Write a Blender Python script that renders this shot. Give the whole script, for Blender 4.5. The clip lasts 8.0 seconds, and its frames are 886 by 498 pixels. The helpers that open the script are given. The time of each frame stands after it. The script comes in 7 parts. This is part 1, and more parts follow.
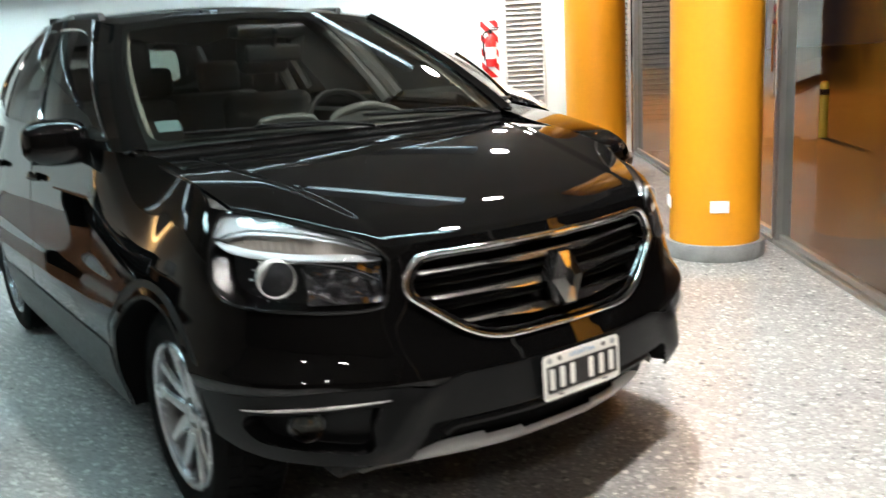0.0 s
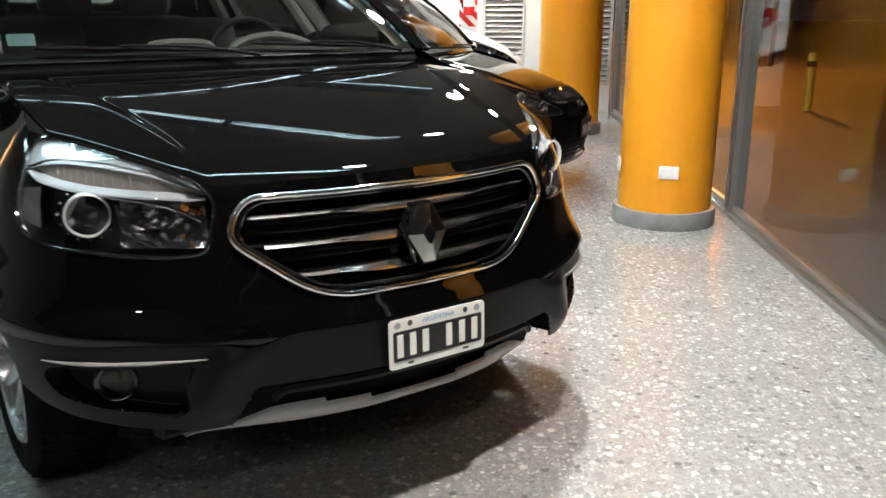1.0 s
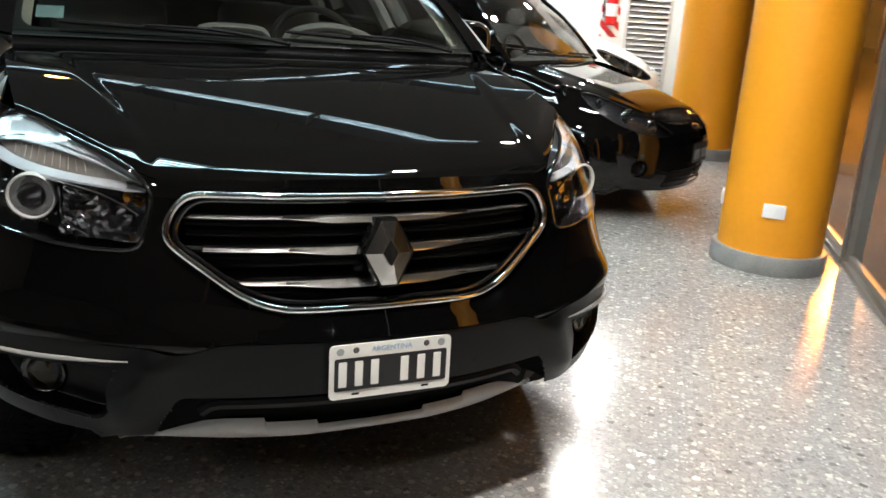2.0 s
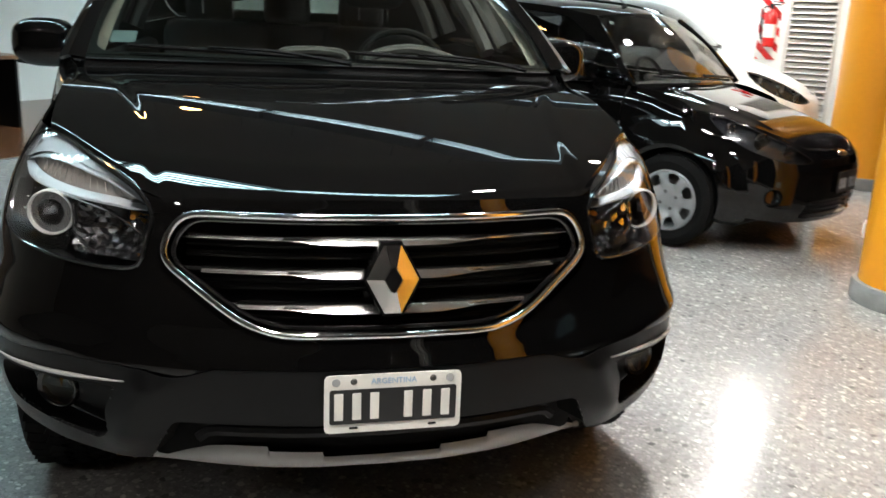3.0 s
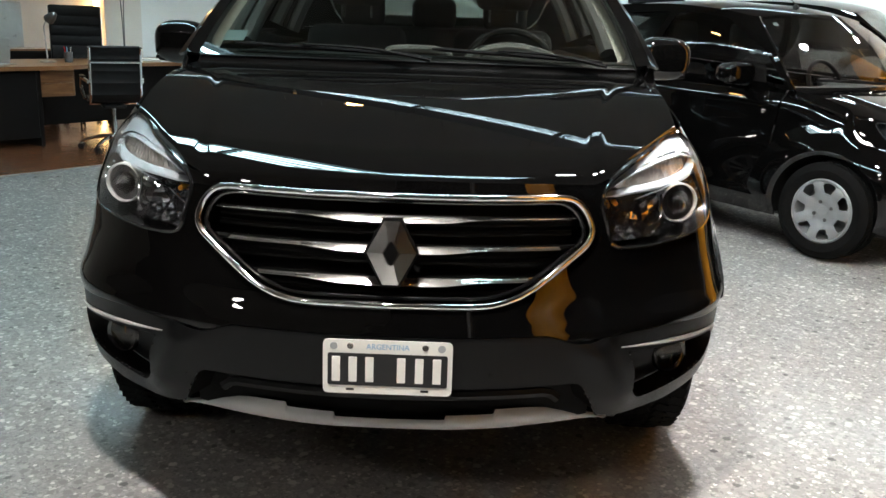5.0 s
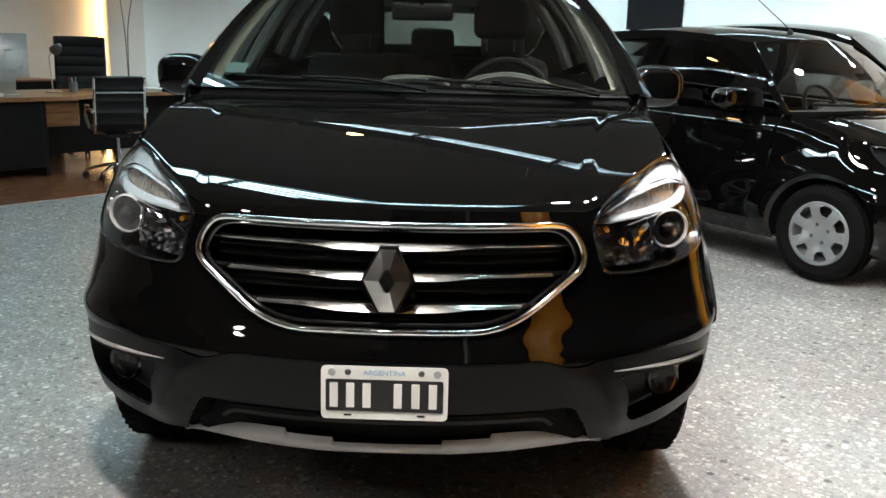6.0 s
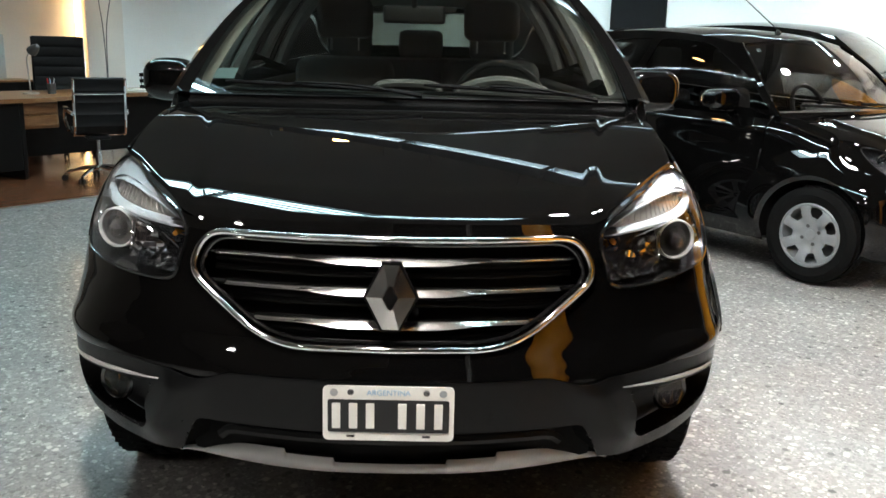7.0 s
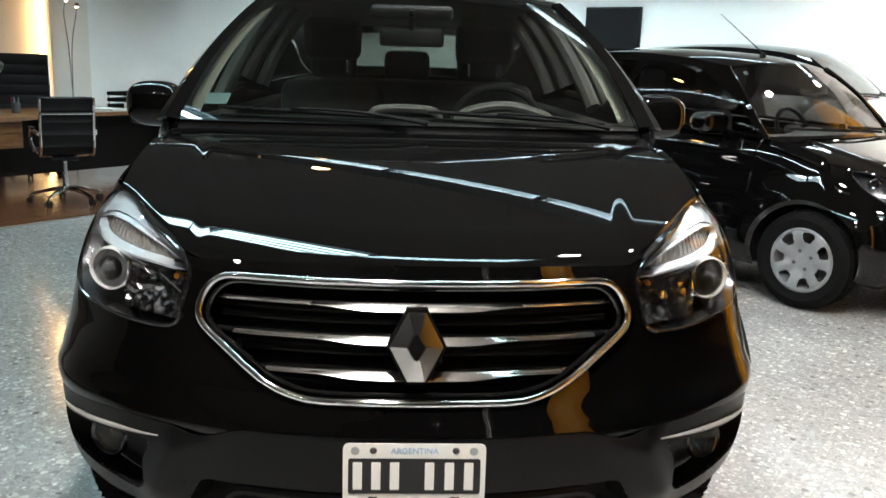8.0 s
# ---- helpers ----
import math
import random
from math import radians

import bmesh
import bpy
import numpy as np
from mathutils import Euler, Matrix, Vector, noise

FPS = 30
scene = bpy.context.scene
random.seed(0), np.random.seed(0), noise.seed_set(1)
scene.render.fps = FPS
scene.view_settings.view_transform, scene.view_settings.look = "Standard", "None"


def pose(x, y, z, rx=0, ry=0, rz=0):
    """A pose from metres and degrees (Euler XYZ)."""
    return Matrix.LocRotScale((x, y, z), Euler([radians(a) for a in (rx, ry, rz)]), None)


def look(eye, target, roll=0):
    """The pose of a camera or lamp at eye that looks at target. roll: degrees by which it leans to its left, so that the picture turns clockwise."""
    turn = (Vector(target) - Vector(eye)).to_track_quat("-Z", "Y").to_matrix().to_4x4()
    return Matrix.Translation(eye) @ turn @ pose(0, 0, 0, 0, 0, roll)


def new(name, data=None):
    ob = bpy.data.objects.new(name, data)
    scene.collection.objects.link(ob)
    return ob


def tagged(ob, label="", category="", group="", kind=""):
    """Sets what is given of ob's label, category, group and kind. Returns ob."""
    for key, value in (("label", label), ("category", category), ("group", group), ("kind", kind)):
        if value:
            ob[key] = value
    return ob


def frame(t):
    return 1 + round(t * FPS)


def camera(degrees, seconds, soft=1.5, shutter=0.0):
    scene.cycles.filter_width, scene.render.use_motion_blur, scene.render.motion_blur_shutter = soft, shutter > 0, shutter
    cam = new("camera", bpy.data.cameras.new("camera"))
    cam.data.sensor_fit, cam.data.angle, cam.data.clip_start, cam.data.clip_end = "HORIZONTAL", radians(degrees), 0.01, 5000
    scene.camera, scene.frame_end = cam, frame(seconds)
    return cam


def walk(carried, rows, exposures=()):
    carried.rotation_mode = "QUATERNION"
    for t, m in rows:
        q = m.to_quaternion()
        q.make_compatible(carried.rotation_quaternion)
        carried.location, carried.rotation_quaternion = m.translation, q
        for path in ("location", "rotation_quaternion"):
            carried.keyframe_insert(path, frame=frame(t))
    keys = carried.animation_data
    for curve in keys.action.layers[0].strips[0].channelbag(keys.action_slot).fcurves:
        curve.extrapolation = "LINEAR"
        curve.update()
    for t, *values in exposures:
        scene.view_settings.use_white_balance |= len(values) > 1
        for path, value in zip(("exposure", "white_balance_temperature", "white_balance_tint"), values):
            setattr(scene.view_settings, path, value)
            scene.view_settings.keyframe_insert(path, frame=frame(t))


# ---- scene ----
cam = camera(54.0, 8.0, 1.5, 0.5)
PATH = [
    (0, (-1.639, -1.671, 1.406), (-0.512, -0.08, 0.961), -3.3),
    (0.5, (-1.401, -1.723, 1.354), (-0.261, -0.159, 0.849), -0.4),
    (1, (-1.192, -1.68, 1.325), (-0.07, -0.118, 0.778), 0.3),
    (1.2, (-1.093, -1.652, 1.317), (-0.014, -0.058, 0.773), 1.5),
    (2.3, (-0.571, -1.703, 1.328), (0.159, 0.07, 0.759), 3.9),
    (2.5, (-0.493, -1.706, 1.329), (0.166, 0.092, 0.752), 3.5),
    (3, (-0.329, -1.673, 1.304), (0.144, 0.202, 0.793), 2.7),
    (3.5, (-0.178, -1.653, 1.271), (0.122, 0.261, 0.774), 4.1),
    (4, (-0.02, -1.717, 1.265), (0.067, 0.215, 0.755), 3.2),
    (4.2, (0.028, -1.75, 1.266), (0.067, 0.182, 0.751), 2.8),
    (5.3, (0.134, -1.861, 1.289), (0.124, 0.076, 0.792), 2.0),
    (5.5, (0.138, -1.871, 1.293), (0.126, 0.072, 0.818), 1.9),
    (6, (0.144, -1.882, 1.301), (0.126, 0.065, 0.846), 1.5),
    (6.5, (0.129, -1.872, 1.312), (0.13, 0.074, 0.848), 1.4),
    (7, (0.088, -1.814, 1.325), (0.115, 0.132, 0.865), 1.4),
    (7.5, (0.028, -1.731, 1.337), (0.085, 0.219, 0.892), 1.4),
    (8, (-0.047, -1.657, 1.346), (0.062, 0.295, 0.925), 1.7),
]
walk(cam, [(t, look(eye, target, roll)) for t, eye, target, roll in PATH], [(0.0, 0.78), (0.5, 0.34), (1.0, 0.40), (2.5, 0.30), (3.5, 0.45), (6.5, 0.49), (8.0, 0.55)])

# ---------------- light ----------------
world = bpy.data.worlds.new("night_sky")
scene.world = world
world.use_nodes = True
world.node_tree.nodes["Background"].inputs[0].default_value = (0.012, 0.010, 0.012, 1)
world.node_tree.nodes["Background"].inputs[1].default_value = 0.5
scene.view_settings.exposure = 0.0

ROOM_TURN = 52.0      # degrees from the car's cross axis to the line of the shop window
CEIL = 3.1
UDIR = Vector((math.cos(radians(ROOM_TURN)), math.sin(radians(ROOM_TURN)), 0))
NDIR = Vector((-UDIR.y, UDIR.x, 0))
ROOM = pose(0, 0, 0, 0, 0, ROOM_TURN)
GLASS_N, BACK_U, LEFT_N, FRONT_U = -1.75, 8.9, 9.1, -7.0


def room(u, n, z=0.0):
    return UDIR * u + NDIR * n + Vector((0, 0, z))


# ---------------- materials ----------------
def nodes_of(name):
    m = bpy.data.materials.new(name)
    m.use_nodes = True
    nt = m.node_tree
    return m, nt, nt.nodes["Principled BSDF"]


def simple(name, col, rough=0.5, metal=0.0, coat=0.0, grain=0.0, scale=60.0, bump=0.0, spec=0.5, emit=None):
    """Painted, moulded or metal surface with fine grain, a broad uneven tone and a slight relief."""
    m, nt, b = nodes_of(name)
    b.inputs["Base Color"].default_value = (*col, 1)
    b.inputs["Roughness"].default_value = rough
    b.inputs["Metallic"].default_value = metal
    b.inputs["Coat Weight"].default_value = coat
    b.inputs["Coat Roughness"].default_value = 0.02
    b.inputs["Specular IOR Level"].default_value = spec
    tc = nt.nodes.new("ShaderNodeTexCoord")
    if grain:
        n1 = nt.nodes.new("ShaderNodeTexNoise")
        n1.inputs["Scale"].default_value, n1.inputs["Detail"].default_value = scale, 6
        n2 = nt.nodes.new("ShaderNodeTexNoise")
        n2.inputs["Scale"].default_value, n2.inputs["Detail"].default_value = scale * 0.06, 3
        mx = nt.nodes.new("ShaderNodeMath")
        mx.operation = "ADD"
        rp = nt.nodes.new("ShaderNodeMapRange")
        rp.inputs["From Min"].default_value, rp.inputs["From Max"].default_value = 0.6, 1.4
        rp.inputs["To Min"].default_value, rp.inputs["To Max"].default_value = 1 - grain, 1 + grain
        mul = nt.nodes.new("ShaderNodeMix")
        mul.data_type, mul.blend_type = "RGBA", "MULTIPLY"
        mul.inputs[0].default_value = 1.0
        mul.inputs[6].default_value = (*col, 1)
        for n in (n1, n2):
            nt.links.new(tc.outputs["Object"], n.inputs["Vector"])
        nt.links.new(n1.outputs["Fac"], mx.inputs[0])
        nt.links.new(n2.outputs["Fac"], mx.inputs[1])
        nt.links.new(mx.outputs[0], rp.inputs["Value"])
        nt.links.new(rp.outputs[0], mul.inputs[7])
        nt.links.new(mul.outputs[2], b.inputs["Base Color"])
        rr = nt.nodes.new("ShaderNodeMapRange")
        rr.inputs["From Min"].default_value, rr.inputs["From Max"].default_value = 0.6, 1.4
        rr.inputs["To Min"].default_value, rr.inputs["To Max"].default_value = rough * 0.8, min(1, rough * 1.25)
        nt.links.new(mx.outputs[0], rr.inputs["Value"])
        nt.links.new(rr.outputs[0], b.inputs["Roughness"])
        if bump:
            bp = nt.nodes.new("ShaderNodeBump")
            bp.inputs["Strength"].default_value, bp.inputs["Distance"].default_value = 0.5, bump
            nt.links.new(n1.outputs["Fac"], bp.inputs["Height"])
            nt.links.new(bp.outputs["Normal"], b.inputs["Normal"])
    if emit:
        b.inputs["Emission Color"].default_value = (*emit[:3], 1)
        b.inputs["Emission Strength"].default_value = emit[3]
    return m


def glass(name, tint=(1, 1, 1), rough=0.0, ior=1.45):
    m, _, b = nodes_of(name)
    b.inputs["Base Color"].default_value = (*tint, 1)
    b.inputs["Transmission Weight"].default_value = 1.0
    b.inputs["Roughness"].default_value = rough
    b.inputs["IOR"].default_value = ior
    return m


def sheet_glass(name, tint, gloss=1.0):
    """Thin pane: mirrors by Fresnel and lets tinted light straight through."""
    m, nt, b = nodes_of(name)
    nt.nodes.remove(b)
    out = nt.nodes["Material Output"]
    tr = nt.nodes.new("ShaderNodeBsdfTransparent")
    tr.inputs[0].default_value = (*tint, 1)
    gl = nt.nodes.new("ShaderNodeBsdfGlossy")
    gl.inputs["Roughness"].default_value = 0.01
    fr = nt.nodes.new("ShaderNodeFresnel")
    fr.inputs["IOR"].default_value = 1.5
    mu = nt.nodes.new("ShaderNodeMath")
    mu.operation = "MULTIPLY"
    mu.use_clamp = True
    mu.inputs[1].default_value = gloss
    mx = nt.nodes.new("ShaderNodeMixShader")
    nt.links.new(fr.outputs[0], mu.inputs[0])
    nt.links.new(mu.outputs[0], mx.inputs[0])
    nt.links.new(tr.outputs[0], mx.inputs[1])
    nt.links.new(gl.outputs[0], mx.inputs[2])
    nt.links.new(mx.outputs[0], out.inputs["Surface"])
    return m


def terrazzo(name):
    """Polished grey terrazzo: pale and dark chips at two sizes in a cement ground, with dull worn clouds."""
    m, nt, b = nodes_of(name)
    b.inputs["Specular IOR Level"].default_value = 0.36
    L = nt.links.new
    tc = nt.nodes.new("ShaderNodeTexCoord")

    def vor(scale, feature="F1"):
        v = nt.nodes.new("ShaderNodeTexVoronoi")
        v.feature = feature
        v.inputs["Scale"].default_value = scale
        L(warp.outputs[0], v.inputs["Vector"])
        return v

    def ramp(src, stops):
        r = nt.nodes.new("ShaderNodeValToRGB")
        r.color_ramp.elements[0].position, r.color_ramp.elements[0].color = stops[0][0], (*stops[0][1], 1)
        r.color_ramp.elements[1].position, r.color_ramp.elements[1].color = stops[-1][0], (*stops[-1][1], 1)
        for p, c in stops[1:-1]:
            e = r.color_ramp.elements.new(p)
            e.color = (*c, 1)
        L(src, r.inputs[0])
        return r

    def mix(fac, a, c, mode="MIX"):
        x = nt.nodes.new("ShaderNodeMix")
        x.data_type, x.blend_type = "RGBA", mode
        if isinstance(fac, float):
            x.inputs[0].default_value = fac
        else:
            L(fac, x.inputs[0])
        L(a, x.inputs[6])
        L(c, x.inputs[7])
        return x.outputs[2]

    nz = nt.nodes.new("ShaderNodeTexNoise")
    nz.inputs["Scale"].default_value, nz.inputs["Detail"].default_value = 90, 2
    L(tc.outputs["Object"], nz.inputs["Vector"])
    wm = nt.nodes.new("ShaderNodeVectorMath")
    wm.operation = "MULTIPLY_ADD"
    wm.inputs[1].default_value = (0.016, 0.016, 0.016)
    L(nz.outputs["Color"], wm.inputs[0])
    L(tc.outputs["Object"], wm.inputs[2])
    warp = wm
    big, small, fine = vor(30), vor(62), vor(150)
    g = (0.33, 0.325, 0.32)
    c_big = ramp(big.outputs["Color"], [(0.0, (0.12, 0.12, 0.125)), (0.2, (0.27, 0.265, 0.26)), (0.45, g), (0.7, (0.46, 0.45, 0.435)), (0.86, (0.70, 0.68, 0.65))])
    c_small = ramp(small.outputs["Color"], [(0.0, (0.16, 0.16, 0.165)), (0.25, (0.31, 0.305, 0.30)), (0.6, (0.40, 0.39, 0.38)), (0.9, (0.74, 0.72, 0.69))])
    c_fine = ramp(fine.outputs["Color"], [(0.0, (0.24, 0.24, 0.24)), (1.0, (0.44, 0.43, 0.42))])
    k_big = ramp(big.outputs["Distance"], [(0.34, (1, 1, 1)), (0.42, (0, 0, 0))])
    k_small = ramp(small.outputs["Distance"], [(0.36, (1, 1, 1)), (0.46, (0, 0, 0))])
    base = mix(k_small.outputs[0], c_fine.outputs[0], c_small.outputs[0])
    base = mix(k_big.outputs[0], base, c_big.outputs[0])
    cl = nt.nodes.new("ShaderNodeTexNoise")
    cl.inputs["Scale"].default_value, cl.inputs["Detail"].default_value = 0.9, 5
    L(tc.outputs["Object"], cl.inputs["Vector"])
    cr = ramp(cl.outputs["Fac"], [(0.3, (0.84, 0.84, 0.85)), (0.7, (1.05, 1.04, 1.02))])
    base = mix(1.0, base, cr.outputs[0], "MULTIPLY")
    L(base, b.inputs["Base Color"])
    rr = nt.nodes.new("ShaderNodeMapRange")
    rr.inputs["From Min"].default_value, rr.inputs["From Max"].default_value = 0.3, 0.7
    rr.inputs["To Min"].default_value, rr.inputs["To Max"].default_value = 0.09, 0.18
    L(cl.outputs["Fac"], rr.inputs["Value"])
    L(rr.outputs[0], b.inputs["Roughness"])
    bp = nt.nodes.new("ShaderNodeBump")
    bp.inputs["Strength"].default_value, bp.inputs["Distance"].default_value = 0.15, 0.0006
    L(big.outputs["Distance"], bp.inputs["Height"])
    L(bp.outputs["Normal"], b.inputs["Normal"])
    return m


def wood(name, dark, light, rough=0.25, along=(1.0, 14.0, 14.0)):
    m, nt, b = nodes_of(name)
    L = nt.links.new
    tc = nt.nodes.new("ShaderNodeTexCoord")
    oi = nt.nodes.new("ShaderNodeObjectInfo")
    mp = nt.nodes.new("ShaderNodeMapping")
    mp.inputs["Scale"].default_value = along
    off = nt.nodes.new("ShaderNodeVectorMath")
    off.operation = "ADD"
    L(tc.outputs["Object"], off.inputs[0])
    L(oi.outputs["Random"], off.inputs[1])
    L(off.outputs[0], mp.inputs["Vector"])
    n = nt.nodes.new("ShaderNodeTexNoise")
    n.inputs["Scale"].default_value, n.inputs["Detail"].default_value, n.inputs["Roughness"].default_value = 4, 8, 0.65
    L(mp.outputs[0], n.inputs["Vector"])
    r = nt.nodes.new("ShaderNodeValToRGB")
    r.color_ramp.elements[0].position, r.color_ramp.elements[0].color = 0.3, (*dark, 1)
    r.color_ramp.elements[1].position, r.color_ramp.elements[1].color = 0.72, (*light, 1)
    L(n.outputs["Fac"], r.inputs[0])
    L(r.outputs[0], b.inputs["Base Color"])
    b.inputs["Roughness"].default_value = rough
    bp = nt.nodes.new("ShaderNodeBump")
    bp.inputs["Strength"].default_value, bp.inputs["Distance"].default_value = 0.3, 0.0008
    L(n.outputs["Fac"], bp.inputs["Height"])
    L(bp.outputs["Normal"], b.inputs["Normal"])
    return m


PAINT = simple("black_car_paint", (0.0022, 0.0021, 0.0021), 0.6, 0.0, 1.0, 0.0, 900, 0.0, 0.0)
PAINT2 = simple("black_hatchback_paint", (0.0022, 0.0021, 0.0021), 0.6, 0.0, 1.0, 0.0, 900, 0.0, 0.0)
PAINT_W = simple("white_car_paint", (0.84, 0.84, 0.82), 0.35, 0.0, 0.35, 0.04, 300)
PLASTIC = simple("dark_grey_moulded_plastic", (0.0042, 0.0044, 0.0047), 0.33, 0, 0, 0.22, 700, 0.0005, 0.20)
BLACK = simple("black_plastic", (0.006, 0.006, 0.0065), 0.45, 0, 0, 0.2, 300, 0.0002, 0.2)
GLOSSBLACK = simple("gloss_black_plastic", (0.006, 0.006, 0.006), 0.08, 0, 0.6)
CHROME = simple("chrome", (0.82, 0.82, 0.83), 0.05, 1.0, 0, 0.03, 200)
SATCHROME = simple("satin_chrome", (0.82, 0.81, 0.79), 0.15, 1.0, 0, 0.03, 200)
FACETCHROME = simple("brushed_chrome", (0.74, 0.73, 0.71), 0.14, 1.0, 0, 0.03, 200)
# Near-black plastic; shade inside grille, intake and arches is put into this colour.
DEEP = simple("black_plastic_with_shade", (0.003, 0.003, 0.003), 0.8, 0, 0, 0, 60, 0, 0.1)
SATIN = simple("satin_silver_paint", (0.40, 0.395, 0.385), 0.45, 0.25, 0, 0.06, 400, 0.0001)
ALLOY = simple("alloy_wheel_lacquer", (0.55, 0.56, 0.58), 0.24, 0.8, 0.3, 0.05, 200)
HUBCAP = simple("grey_hubcap_plastic", (0.29, 0.30, 0.31), 0.35, 0.35, 0, 0.06, 200)
RUBBER = simple("tyre_rubber", (0.005, 0.005, 0.005), 0.8, 0, 0, 0.25, 250, 0.001, 0.1)
CABIN = simple("dark_cabin_trim", (0.028, 0.027, 0.026), 0.75, 0, 0, 0.25, 400, 0.0008)
CABIN_GREY = simple("grey_cabin_trim", (0.10, 0.10, 0.098), 0.6, 0, 0, 0.15, 400, 0.0004)
BEIGE = simple("pale_pillar_trim", (0.23, 0.22, 0.195), 0.65, 0, 0, 0.06, 300, 0.0003)
WINDSCREEN = sheet_glass("windscreen_glass", (0.38, 0.41, 0.365), 1.8)
CLEARSCREEN = sheet_glass("clear_windscreen_glass", (0.82, 0.84, 0.80), 1.6)
TINTED = sheet_glass("tinted_side_glass", (0.42, 0.44, 0.42), 1.0)
FILMED = sheet_glass("filmed_side_glass", (0.22, 0.22, 0.22), 1.5)
LENS = sheet_glass("clear_lamp_lens", (0.95, 0.96, 0.97), 1.0)
FOGLENS = sheet_glass("fog_lamp_lens", (0.92, 0.90, 0.86), 0.15)
SHOPGLASS = glass("shop_window_glass", (0.88, 0.90, 0.86), 0.0, 1.14)
PROJ = glass("projector_lens_glass", (0.9, 0.92, 0.95))
REFLECTOR = simple("lamp_reflector", (0.85, 0.86, 0.87), 0.05, 1.0)
BRIGHT = simple("bright_lamp_band", (0.88, 0.93, 0.98), 0.22, 0.68)
DARKCHROME = simple("smoked_chrome", (0.42, 0.42, 0.43), 0.12, 1.0)
INDICATOR = simple("ribbed_indicator_grey", (0.40, 0.37, 0.34), 0.25, 0.6)
BEZEL = simple("pale_lamp_bezel", (0.44, 0.48, 0.51), 0.26, 0.35)
LAMPGREY = simple("lamp_bezel_grey", (0.05, 0.05, 0.054), 0.14, 0.6)
LAMPRING = simple("polished_lamp_ring", (0.86, 0.85, 0.82), 0.18, 0.5)
FOGBOWL = simple("warm_fog_reflector", (0.55, 0.40, 0.24), 0.22, 0.5)
AMBER = simple("amber_bulb", (0.75, 0.30, 0.04), 0.2)
PLATEWHITE = simple("plate_white", (0.82, 0.82, 0.78), 0.4, 0, 0, 0.04, 150)
PLATEBLACK = simple("plate_black", (0.012, 0.012, 0.013), 0.4)
PLATEBLUE = simple("plate_blue_ink", (0.22, 0.42, 0.62), 0.5)
PLATEGREY = simple("plate_grey_ink", (0.35, 0.37, 0.38), 0.5)
STICKER = simple("windscreen_sticker", (0.11, 0.17, 0.18), 0.6, 0, 0, 0.1, 90)
TERRAZZO = terrazzo("polished_terrazzo")
ORANGE = simple("orange_column_paint", (0.78, 0.31, 0.012), 0.42, 0, 0, 0.05, 30, 0.0004)
GRANITE = simple("grey_granite_skirting", (0.24, 0.24, 0.235), 0.35, 0, 0, 0.35, 160, 0.0003)
WALLWHITE = simple("white_wall_paint", (0.82, 0.84, 0.82), 0.6, 0, 0, 0.04, 40, 0.0004)
# Colour for the unseen front wall, dark so the car's reflections stay black.
WALLDARK = simple("unseen_dark_wall", (0.045, 0.04, 0.036), 0.6, 0, 0, 0.2, 20, 0.0004)
WALLWARM = simple("pale_warm_wall_paint", (0.72, 0.68, 0.62), 0.6, 0, 0, 0.05, 40, 0.0004)
CEILING = simple("dark_ceiling_paint", (0.20, 0.19, 0.18), 0.8, 0, 0, 0.03, 30, 0.0005)
LOUVRE = simple("grey_louvre_paint", (0.62, 0.61, 0.58), 0.45, 0, 0, 0.06, 80, 0.0002)
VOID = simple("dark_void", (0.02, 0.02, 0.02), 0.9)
ALU = simple("brushed_aluminium", (0.42, 0.42, 0.41), 0.32, 0.9, 0, 0.08, 300, 0.0001)
DARKALU = simple("dark_anodised_aluminium", (0.13, 0.13, 0.13), 0.35, 0.8, 0, 0.1, 300)
SWITCH = simple("white_socket_plastic", (0.82, 0.82, 0.80), 0.35, 0, 0, 0.02, 100)
SCREEN = simple("black_screen", (0.010, 0.010, 0.011), 0.25)
RED = simple("red_enamel", (0.62, 0.02, 0.02), 0.25, 0, 0.5, 0.05, 50)
SIGNWHITE = simple("sign_white", (0.80, 0.78, 0.74), 0.5, 0, 0, 0.05, 60)
LEATHER = simple("black_leather", (0.007, 0.007, 0.0075), 0.5, 0, 0, 0.2, 180, 0.0012, 0.14)
DESKWOOD = wood("desk_walnut", (0.12, 0.050, 0.02), (0.27, 0.13, 0.055), 0.28, (1.5, 14, 14))
DESKDARK = simple("black_desk_panel", (0.004, 0.0035, 0.0035), 0.45, 0, 0, 0.2, 90, 0, 0.15)
PARQUET = wood("red_brown_parquet", (0.085, 0.030, 0.014), (0.20, 0.080, 0.038), 0.22, (1.2, 16, 16))
PAPER = simple("white_paper", (0.80, 0.80, 0.78), 0.7)
TUBELIGHT = simple("fluorescent_tube", (0.9, 0.9, 0.9), 0.4, emit=(0.72, 0.95, 1.0, 86.0))
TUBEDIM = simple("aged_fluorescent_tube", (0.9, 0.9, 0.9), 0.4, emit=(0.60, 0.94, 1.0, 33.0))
TROUGH = simple("grey_enamel_trough", (0.07, 0.08, 0.09), 0.4, 0, 0, 0.05, 60)
WARMSPOT = simple("warm_spot", (0.9, 0.9, 0.9), 0.4, emit=(1.0, 0.50, 0.16, 60.0))
TUBEOFF = simple("unlit_fluorescent_tube", (0.75, 0.76, 0.76), 0.3)
SPOTDIM = simple("dim_halogen_spot", (0.9, 0.9, 0.9), 0.4, emit=(1.0, 0.95, 0.89, 620.0))
SPOTFAINT = simple("faint_halogen_spot", (0.9, 0.9, 0.9), 0.4, emit=(1.0, 0.95, 0.89, 120.0))
SPOTLIGHT = simple("halogen_spot", (0.9, 0.9, 0.9), 0.4, emit=(1.0, 0.95, 0.89, 1060.0))
